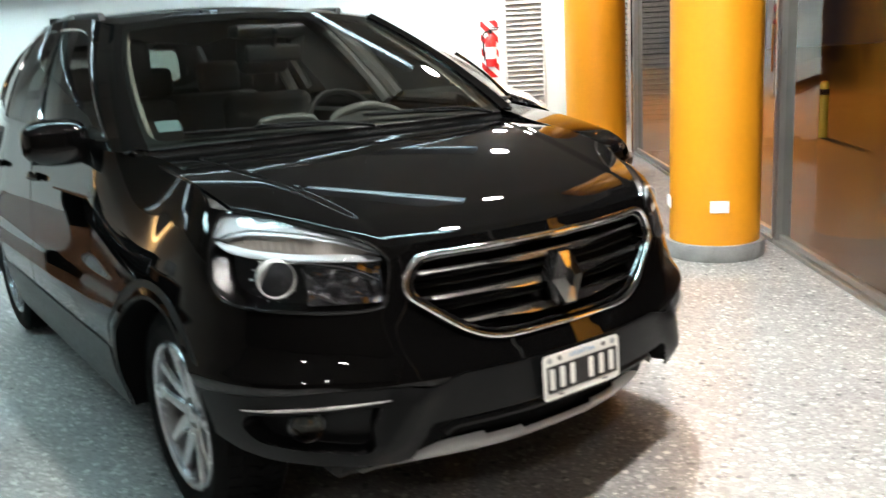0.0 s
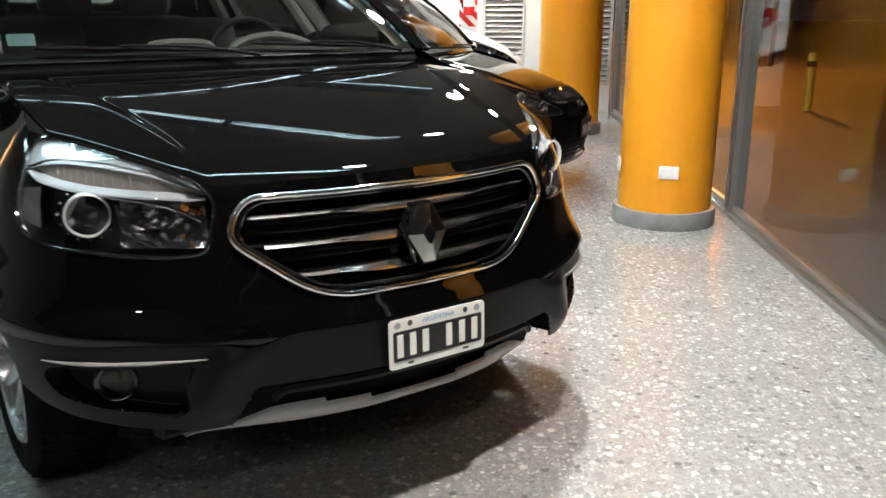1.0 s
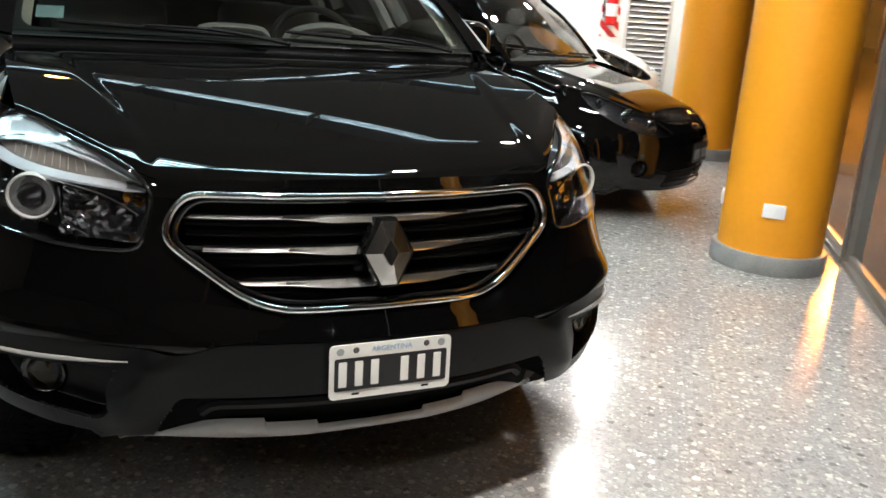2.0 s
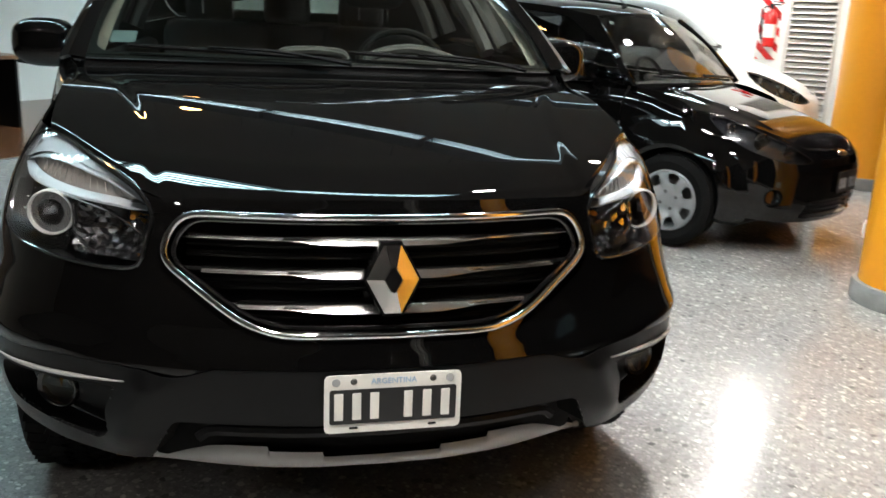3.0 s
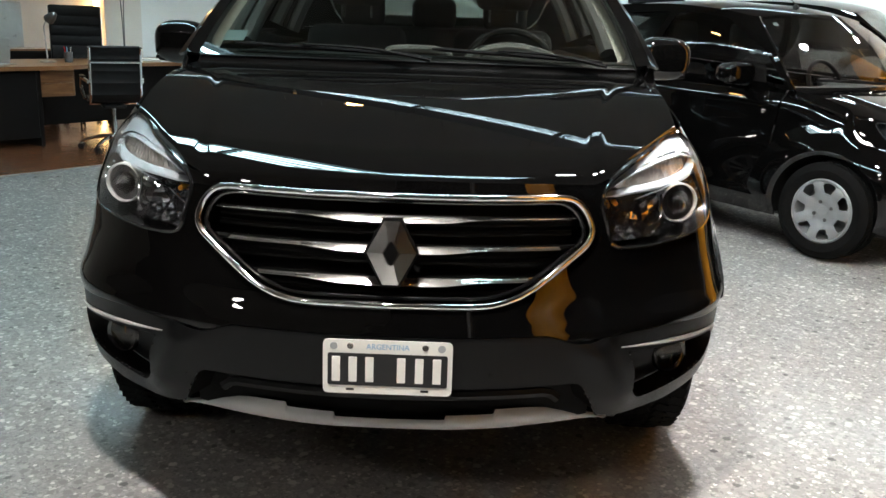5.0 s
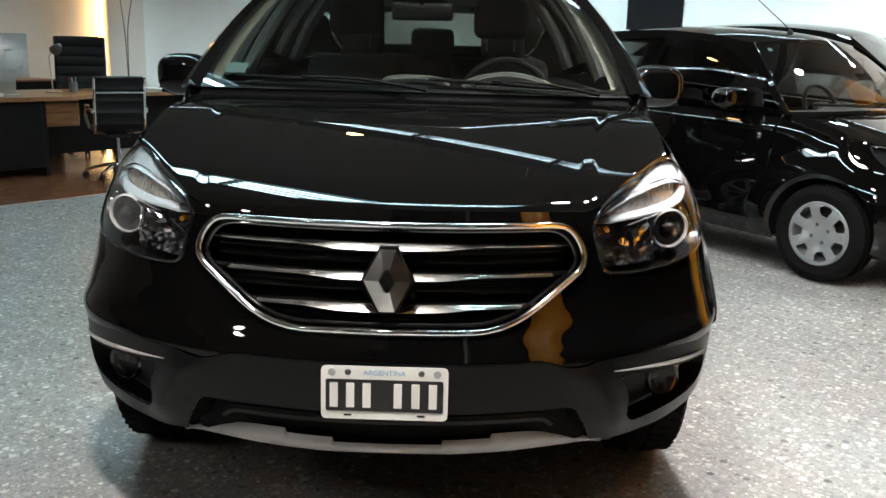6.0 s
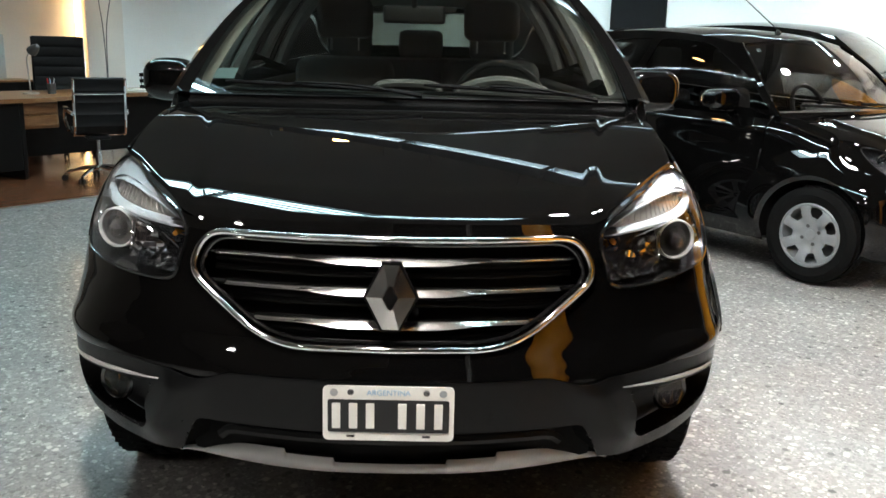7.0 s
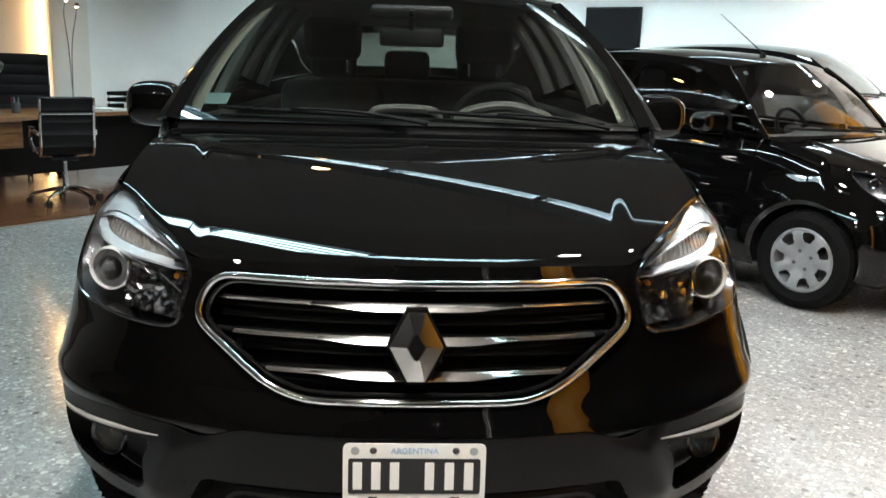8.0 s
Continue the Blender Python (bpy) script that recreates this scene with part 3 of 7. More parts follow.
def screen(n0, n1, z0, z1):
    s = thing("wall_screen", "black flat screen hung on the white wall", "screen", ROOM @ pose(BACK_U - 0.002, (n0 + n1) / 2, (z0 + z1) / 2), "black wall screens")
    w, h = (n1 - n0) / 2, (z1 - z0) / 2
    bm = bmesh.new()
    box(bm, (-0.055, -w, -h), (-0.012, w, h), 0.006, 2)
    part("casing", bm, BLACK, s)
    bm = bmesh.new()
    box(bm, (-0.058, -w + 0.02, -h + 0.025), (-0.0545, w - 0.02, h - 0.02))
    part("display", bm, SCREEN, s, smooth=False)
    bm = bmesh.new()
    box(bm, (-0.014, -0.12, -0.1), (0.0, 0.12, 0.1))
    part("bracket", bm, DARKALU, s, smooth=False)


def extinguisher_point():
    n0, n1, z0, z1 = -0.06, 0.17, 1.03, 1.74
    w, h = (n1 - n0) / 2, (z1 - z0) / 2
    s = thing("safety_sign", "red and white diagonal striped fire safety board", "sign", ROOM @ pose(BACK_U - 0.001, (n0 + n1) / 2, (z0 + z1) / 2))
    bm = bmesh.new()
    box(bm, (-0.008, -w, -h), (-0.001, w, h), 0.002, 1)
    part("board", bm, SIGNWHITE, s)
    for k in range(-4, 7):
        # diagonal band clipped to the board
        c = k * 0.17
        poly = [(-w - 1, c - (w + 1)), (w + 1, c + (w + 1)), (w + 1, c + w + 1 + 0.085), (-w - 1, c - w - 1 + 0.085)]
        for ax, lim, sg in ((0, w - 0.006, 1), (0, -w + 0.006, -1), (1, h - 0.006, 1), (1, -h + 0.006, -1)):
            res = []
            for a, b in zip(poly, poly[1:] + poly[:1]):
                ina, inb = (lim - a[ax]) * sg >= 0, (lim - b[ax]) * sg >= 0
                if ina:
                    res.append(a)
                if ina != inb:
                    t = (lim - a[ax]) / (b[ax] - a[ax])
                    res.append((a[0] + t * (b[0] - a[0]), a[1] + t * (b[1] - a[1])))
            poly = res
            if not poly:
                break
        if len(poly) > 2:
            bm = bmesh.new()
            f = bm.faces.new([bm.verts.new((-0.0085, p[0], p[1])) for p in poly])
            r = bmesh.ops.extrude_face_region(bm, geom=[f])
            bmesh.ops.translate(bm, verts=[v for v in r["geom"] if isinstance(v, bmesh.types.BMVert)], vec=(-0.002, 0, 0))
            bmesh.ops.recalc_face_normals(bm, faces=bm.faces[:])
            part("stripe", bm, RED, s, smooth=False)
    e = thing("fire_extinguisher", "red fire extinguisher hung on a striped board", "fire extinguisher", ROOM @ pose(BACK_U - 0.085, 0.045, 1.17))
    bm = bmesh.new()
    lathe(bm, [(0, 0), (0.055, 0), (0.068, 0.015), (0.068, 0.31), (0.055, 0.36), (0.025, 0.385), (0.02, 0.40), (0, 0.40)], 24)
    part("cylinder", bm, RED, e)
    bm = bmesh.new()
    lathe(bm, [(0.0695, 0.10), (0.0695, 0.24)], 24)
    part("paper_label", bm, SIGNWHITE, e, solid=0.001)
    bm = bmesh.new()
    lathe(bm, [(0, 0.40), (0.018, 0.40), (0.018, 0.44), (0, 0.44)], 14)
    box(bm, (-0.012, -0.09, 0.44), (0.012, 0.03, 0.455), 0.003, 1)
    box(bm, (-0.012, -0.09, 0.47), (0.012, 0.03, 0.482), 0.003, 1, pose(0, 0, 0, 4, 0, 0))
    part("valve", bm, BLACK, e)
    bm = bmesh.new()
    tube(bm, smooth_line([(0, 0.02, 0.43), (0, 0.085, 0.40), (0, 0.092, 0.25), (0, 0.08, 0.08)], 18), 0.009, 8)
    part("hose", bm, BLACK, e)
    bm = bmesh.new()
    box(bm, (0.055, -0.02, 0.2), (0.083, 0.02, 0.38))
    part("hanger", bm, DARKALU, e, smooth=False)


build_room()
louvre(-0.64, -0.12, 0.35, 2.6, "tall grey louvred vent in the white wall")
louvre(-1.70, -1.05, 0.35, 2.6, "tall grey louvred vent beside the shop window")
room_box("wall_back_low", BACK_U, BACK_U + 0.2, -0.64, -0.12, 0, 0.35, WALLWHITE, "white wall below a louvred vent")
room_box("wall_back_low", BACK_U, BACK_U + 0.2, GLASS_N + 0.05, -1.05, 0, 0.35, WALLWHITE, "white wall below a louvred vent")
room_box("wall_back_high", BACK_U, BACK_U + 0.2, -0.64, -0.12, 2.6, CEIL, WALLWHITE, "white wall above a louvred vent")
room_box("wall_back_high", BACK_U, BACK_U + 0.2, GLASS_N + 0.05, -1.05, 2.6, CEIL, WALLWHITE, "white wall above a louvred vent")
shop_front()
street()
column(3.365, -1.27, 0.285, "bright orange round column with grey stone base ring")
column(-0.03, -1.50, 0.12, "slim orange round column beside the shop window")
column(7.3, -1.04, 0.32, "bright orange round column near the louvred wall")
extinguisher_point()
screen(3.30, 4.03, 1.54, 2.06)
screen(4.86, 5.59, 1.55, 2.07)

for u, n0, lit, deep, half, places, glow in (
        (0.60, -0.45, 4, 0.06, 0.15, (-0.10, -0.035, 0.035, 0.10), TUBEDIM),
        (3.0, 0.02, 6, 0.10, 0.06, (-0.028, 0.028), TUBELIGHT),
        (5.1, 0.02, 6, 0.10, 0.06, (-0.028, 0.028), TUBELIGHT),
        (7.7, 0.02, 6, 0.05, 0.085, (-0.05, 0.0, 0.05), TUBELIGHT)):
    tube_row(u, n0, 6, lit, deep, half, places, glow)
for u in (-3.0, -0.8, 1.4, 3.65, 5.9, 8.2):
    spot(u, -0.27, SPOTBRIGHT if u == 1.4 else SPOTLIGHT if u == -0.8 else SPOTDIM if u > 5 else SPOTFAINT)
for u, n in ((-4.3, 0.9), (-4.6, 2.3)):
    spot(u, n, SPOTFAINT)
spot(3.3, 3.4, WARMSPOT)
CX, CY = room(3.365, -1.27).x, room(3.365, -1.27).y
for ang, lab in ((-47, "white wall socket plate on the orange column"), (-133, "white wall socket plate on the column's side")):
    d = Vector((math.sin(radians(ang)), -math.cos(radians(ang)), 0))
    socket((CX + d.x * 0.284, CY + d.y * 0.284, 0.355), ang, lab)


# ---------------- cars ----------------
class Shell:
    """Lower body of a car: a plan outline swept up through widths that change with height.
    Front at y = 0, tail at y = length, x to the side; s runs along the half outline in metres."""

    def __init__(self, plan, width, lean, front, rear, length):
        pts = smooth_line(plan, 400)
        self.s = np.r_[0, np.cumsum(np.linalg.norm(np.diff(pts, axis=0), axis=1))]
        self.px, self.py = pts[:, 0], pts[:, 1]
        self.width, self.lean, self.front, self.rear, self.length = line(width), lean, line(front), line(rear), length

    def s_at_y(self, y):
        i = np.searchsorted(self.py, y)
        return self.s[min(i, len(self.s) - 1)]

    def y_of(self, s):
        return np.interp(s, self.s, self.py)

    def at(self, s, z, out=0.0):
        s, z = np.asarray(s, float), np.asarray(z, float)
        x, y = np.interp(s, self.s, self.px), np.interp(s, self.s, self.py)
        e = 0.004
        tx, ty = np.interp(s + e, self.s, self.px) - np.interp(s - e, self.s, self.px), np.interp(s + e, self.s, self.py) - np.interp(s - e, self.s, self.py)
        ln = np.hypot(tx, ty) + 1e-9
        nx, ny = ty / ln, -tx / ln
        # the outline leans in with height and narrows towards the edges
        inset = (1 - self.width(z)) + self.lean(y, z)
        fw = 1 - smooth(y, 0.25, 0.75)
        rw = smooth(y, self.length - 0.6, self.length - 0.1)
        X = x - nx * inset * smooth(np.abs(nx), 0.25, 0.8) + nx * out
        Y = y + self.front(z) * fw - self.rear(z) * rw + ny * out
        return np.stack([X, Y, np.broadcast_to(z, X.shape)], -1)


def surf(sh, out=0.0):
    return lambda a, b: sh.at(a, b, out)


def on_shell(sh, poly, out=0.0):
    return [Vector(p) for p in sh.at(poly[:, 0], poly[:, 1], out)]


def mx(pts):
    return [Vector((-p[0], p[1], p[2])) for p in pts]


def wheel(parent, x, y, z, r, wdt, rim_r, side, rim_mat, spokes, style, label):
    """Tyre with tread blocks and a spoked rim; side 1 looks to +x."""
    w = part("wheel", lathe(bmesh.new(), [(0.03, -wdt * 0.1), (0.055, -wdt * 0.1), (0.055, wdt * 0.3), (0.03, wdt * 0.3)], 24, None, "x"), DARKALU, parent, label)
    w.matrix_basis = pose(x, y, z) @ (Matrix.Identity(4) if side > 0 else pose(0, 0, 0, 0, 0, 180))
    h = wdt / 2
    bm = bmesh.new()
    prof = [(rim_r, -h * 0.8), (rim_r + 0.02, -h * 0.95), ((r + rim_r) / 2, -h * 1.02), (r - 0.03, -h * 0.95), (r - 0.012, -h * 0.8), (r - 0.009, -h * 0.4), (r - 0.009, 0), (r - 0.009, h * 0.4), (r - 0.012, h * 0.8), (r - 0.03, h * 0.95), (r - 0.05, h * 1.0), (r - 0.052, h * 1.012), ((r + rim_r) / 2, h * 1.02), (rim_r + 0.02, h * 0.95), (rim_r + 0.006, h * 0.9), (rim_r, h * 0.8), (rim_r, -h * 0.8)]
    lathe(bm, prof, 64, None, "x")
    part("tyre", bm, RUBBER, w)
    bm = bmesh.new()
    nb = 56
    for k in range(nb):
        a = 360 * k / nb
        for j, (c, wd, tw) in enumerate(((-0.62, 0.20, 14), (-0.22, 0.17, 24), (0.22, 0.17, -24), (0.62, 0.20, -14))):
            m = pose(0, 0, 0, a + j * 2.1, 0, 0) @ pose(c * h, 0, r - 0.006, 0, 0, tw)
            box(bm, (-wd * h, -0.0165, -0.006), (wd * h, 0.0165, 0.003 if j in (1, 2) else -0.0025), 0, 1, m)
    part("tread", bm, RUBBER, w, smooth=False)
    bm = bmesh.new()
    lathe(bm, [(rim_r - 0.005, -h * 0.8), (rim_r + 0.004, h * 0.86), (rim_r - 0.004, h * 0.95), (rim_r - 0.016, h * 0.9), (rim_r - 0.022, h * 0.5), (rim_r - 0.03, -h * 0.6), (rim_r - 0.005, -h * 0.8)], 48, None, "x")
    part("rim", bm, rim_mat, w)
    bm = bmesh.new()
    lathe(bm, [(0.0, -h * 0.05), (rim_r * 0.8, -h * 0.05), (rim_r * 0.8, h * 0.02), (0.0, h * 0.02)], 36, None, "x")
    part("brake_disc", bm, DARKALU, w)
    if style == "alloy":
        for k in range(spokes):
            bm = bmesh.new()
            a = 2 * math.pi * k / spokes
            for sgn in (-1, 1):
                pts = [(h * 0.50, 0.035 * sgn * 0.6, 0.045), (h * 0.62, 0.036 * sgn, rim_r * 0.5), (h * 0.72, 0.058 * sgn, rim_r - 0.012)]
                tube(bm, smooth_line(pts, 8), [0.024, 0.023, 0.022, 0.021, 0.021, 0.022, 0.024, 0.027], 8, flat=0.6, up=(1, 0, 0))
            bm.transform(Matrix.Rotation(a, 4, "X"))
            part("spoke", bm, rim_mat, w)
        bm = bmesh.new()
        lathe(bm, [(0.0, h * 0.66), (0.03, h * 0.65), (0.036, h * 0.58), (0.07, h * 0.52), (0.075, h * 0.3)], 28, None, "x")
        part("hub_cap", bm, rim_mat, w)
        for k in range(5):
            a = 2 * math.pi * (k + 0.5) / 5
            bm = bmesh.new()
            lathe(bm, [(0.0, h * 0.62), (0.008, h * 0.61), (0.009, h * 0.45)], 8, pose(0, 0.052 * math.cos(a), 0.052 * math.sin(a)), "x")
            part("wheel_nut", bm, DARKALU, w)
    else:
        # moulded trim: a dished disc with paired openings between broad spokes
        def dish(a, b):
            q = b * rim_r
            x = h * (0.62 + 0.28 * smooth(q, 0.05, rim_r * 0.75) - 0.12 * smooth(q, rim_r * 0.8, rim_r)) + 0 * a
            x = x + 0.006 * np.cos(a * spokes) * smooth(b, 0.3, 0.6)
            return np.stack([x, q * np.cos(a), q * np.sin(a)], -1)
        holes = []
        for k in range(spokes):
            a = 2 * math.pi * (k + 0.5) / spokes
            holes.append(round_poly([(a - 0.20, 0.58), (a + 0.20, 0.58), (a + 0.27, 0.86), (a + 0.10, 0.90), (a - 0.10, 0.90), (a - 0.27, 0.86)], 0.04))
        A, B = grid(0, 2 * math.pi, 150, 0.16, 1.0, 30)
        bm = patch(bmesh.new(), A, B, dish, holes)
        part("wheel_trim", bm, rim_mat, w, solid=0.004)
        for k in range(4):
            a = 2 * math.pi * k / 4 + 0.4
            bm = bmesh.new()
            lathe(bm, [(0.0, h * 0.70), (0.011, h * 0.70), (0.012, h * 0.55)], 10, pose(0, 0.055 * math.cos(a), 0.055 * math.sin(a)), "x")
            part("wheel_nut", bm, DARKALU, w)
        bm = bmesh.new()
        lathe(bm, [(0.0, h * 0.70), (0.03, h * 0.69), (0.036, h * 0.62)], 20, None, "x")
        part("hub_cap", bm, rim_mat, w)
    return w


def mirror_housing(parent, x, y, z, side, mat, wdt, hgt, label=""):
    """Door mirror: rounded shell, glass on the rear face, arm to the door."""
    bm = bmesh.new()
    bmesh.ops.create_uvsphere(bm, u_segments=28, v_segments=18, radius=1.0)
    for v in bm.verts:
        p = v.co
        e = 0.62
        q = Vector([math.copysign(abs(c) ** e, c) for c in p])
        q = Vector((q.x * wdt / 2, q.y * 0.075, q.z * hgt / 2))
        if q.y > 0.02:
            q.y = 0.02 + (q.y - 0.02) * 0.5
        # the outer end tapers down, the top slopes back
        t = q.x / (wdt / 2)
        q.z *= 1.0 - 0.14 * max(t, 0) ** 2
        q.y += 0.03 * t
        v.co = q
    body = part("door_mirror", bm, mat, parent, label)
    body.matrix_basis = pose(x, y, z) if side > 0 else pose(x, y, z) @ Matrix.Diagonal((-1, 1, 1, 1))
    bm = bmesh.new()
    pl = round_poly([(-wdt * 0.42, -hgt * 0.36), (wdt * 0.38, -hgt * 0.3), (wdt * 0.36, hgt * 0.3), (-wdt * 0.42, hgt * 0.38)], 0.03)
    bm.faces.new([bm.verts.new((p[0], 0.0575 + 0.03 * p[0] / (wdt / 2), p[1])) for p in pl])
    part("mirror_glass", bm, CHROME, body, solid=0.002, smooth=False)
    bm = bmesh.new()
    tube(bm, [(-wdt * 0.68, 0.02, -hgt * 0.42), (-wdt * 0.45, 0.01, -hgt * 0.36), (-wdt * 0.2, 0.0, -hgt * 0.3)], [0.034, 0.030, 0.028], 10, flat=0.7)
    part("mirror_arm", bm, BLACK, body)
    bm = bmesh.new()
    tube(bm, [(-wdt * 0.40, -0.045, -hgt * 0.43), (0, -0.03, -hgt * 0.45), (wdt * 0.40, -0.0, -hgt * 0.40)], 0.012, 8, flat=0.6)
    part("mirror_lower_trim", bm, BLACK, body)
    return body


def headrest_seat(parent, x, y, z, mat):
    bm = bmesh.new()
    box(bm, (-0.25, 0, 0), (0.25, 0.50, 0.16), 0.05, 3)
    seat = part("seat", bm, mat, parent)
    seat.location = (x, y, z)
    bm = bmesh.new()
    box(bm, (-0.25, 0.44, 0.08), (0.25, 0.58, 0.70), 0.06, 3, pose(0, 0, 0, -8, 0, 0))
    part("seat_back", bm, mat, seat)
    bm = bmesh.new()
    box(bm, (-0.14, 0.55, 0.72), (0.14, 0.65, 0.92), 0.045, 3)
    part("headrest", bm, mat, seat)
    bm = bmesh.new()
    for dx in (-0.07, 0.07):
        tube(bm, [(dx, 0.60, 0.66), (dx, 0.60, 0.76)], 0.006, 6)
    part("headrest_post", bm, CHROME, seat)
    return seat


def steering(parent, x, y, z, r=0.185):
    bm = bmesh.new()
    pts = [(r * math.cos(a), 0, r * math.sin(a)) for a in np.linspace(0, 2 * math.pi, 36, endpoint=False)]
    tube(bm, pts, 0.015, 8, True, up=(0, 1, 0))
    w = part("steering_wheel", bm, BLACK, parent)
    w.matrix_basis = pose(x, y, z, -24, 0, 0)
    bm = bmesh.new()
    box(bm, (-0.075, -0.03, -0.06), (0.075, 0.02, 0.05), 0.02, 2)
    for a in (200, 340, 270):
        c, s = math.cos(radians(a)), math.sin(radians(a))
        tube(bm, [(0.05 * c, 0, 0.05 * s), (r * c, 0, r * s)], 0.014, 6, up=(0, 1, 0))
    part("wheel_boss", bm, CABIN, w)


def quad_surface(p00, p10, p11, p01, bulge, na=12, nb=12):
    """Coons-like sheet between two lines (lists of points), bulged outwards."""
    a0, a1 = smooth_line([tuple(p) for p in p00], na), smooth_line([tuple(p) for p in p10], na)
    t = np.linspace(0, 1, nb)[None, :, None]
    g = a0[:, None, :] * (1 - t) + a1[:, None, :] * t
    return g + np.array(bulge)[None, None] * (4 * t * (1 - t))


def even(poly, n):
    """A closed outline taken at n even steps."""
    p = np.vstack([poly, poly[:1]])
    s = np.r_[0, np.cumsum(np.linalg.norm(np.diff(p, axis=0), axis=1))]
    t = np.linspace(0, s[-1], n, endpoint=False)
    return np.stack([np.interp(t, s, p[:, 0]), np.interp(t, s, p[:, 1])], 1)


def strip_mesh(bm, L0, L1, mirror=1):
    for side in ((1,), (1, -1))[mirror]:
        a = [bm.verts.new((side * p[0], p[1], p[2])) for p in L0]
        b = [bm.verts.new((side * p[0], p[1], p[2])) for p in L1]
        for i in range(len(a) - 1):
            q = (a[i], a[i + 1], b[i + 1], b[i])
            bm.faces.new(q if side > 0 else q[::-1])
    return bm


class Cabin:
    """Upper body: a side sheet between belt and roof rail, a windscreen, a roof and a tailgate."""

    def __init__(self, belt, belt_x, rail_x, rail_z, y_belt, y_rail, bow):
        self.belt, self.belt_x, self.rail_x, self.rail_z = line(belt), line(belt_x), line(rail_x), line(rail_z)
        self.y_belt, self.y_rail, self.bow = y_belt, y_rail, bow

    def side(self, a, b):
        """a 0..1 from windscreen post to tail, b 0..1 from belt to roof rail."""
        yb = self.y_belt[0] + (self.y_belt[1] - self.y_belt[0]) * a
        yr = self.y_rail[0] + (self.y_rail[1] - self.y_rail[0]) * a
        y = yb + (yr - yb) * b
        x = self.belt_x(yb) * (1 - b) + self.rail_x(yr) * b + self.bow * 4 * b * (1 - b)
        z = self.belt(yb) * (1 - b) + self.rail_z(yr) * b + 0.012 * np.sin(np.pi * b)
        return np.stack([x, y, z], -1)

    def sheet(self, holes, mir, inset=0.0, keep=None, fine=1.0):
        """The side sheet as a mesh, cut in true lengths so that the outlines stay clean."""
        k = np.array((self.y_belt[1] - self.y_belt[0], 0.52))
        lo, hi = (np.zeros(2), np.ones(2)) if keep is None else (np.maximum(keep.min(0) - 0.01, 0), np.minimum(keep.max(0) + 0.01, 1))
        lo, hi = lo * k, hi * k
        A, B = grid(lo[0], hi[0], int((hi[0] - lo[0]) / 0.0125 * fine) + 2, lo[1], hi[1], int((hi[1] - lo[1]) / 0.0125 * fine) + 2)
        return patch(bmesh.new(), A, B, lambda a, b: self.side(a / k[0], b / k[1]) - np.array((inset, 0, 0)), [h * k for h in holes], mirror=mir)


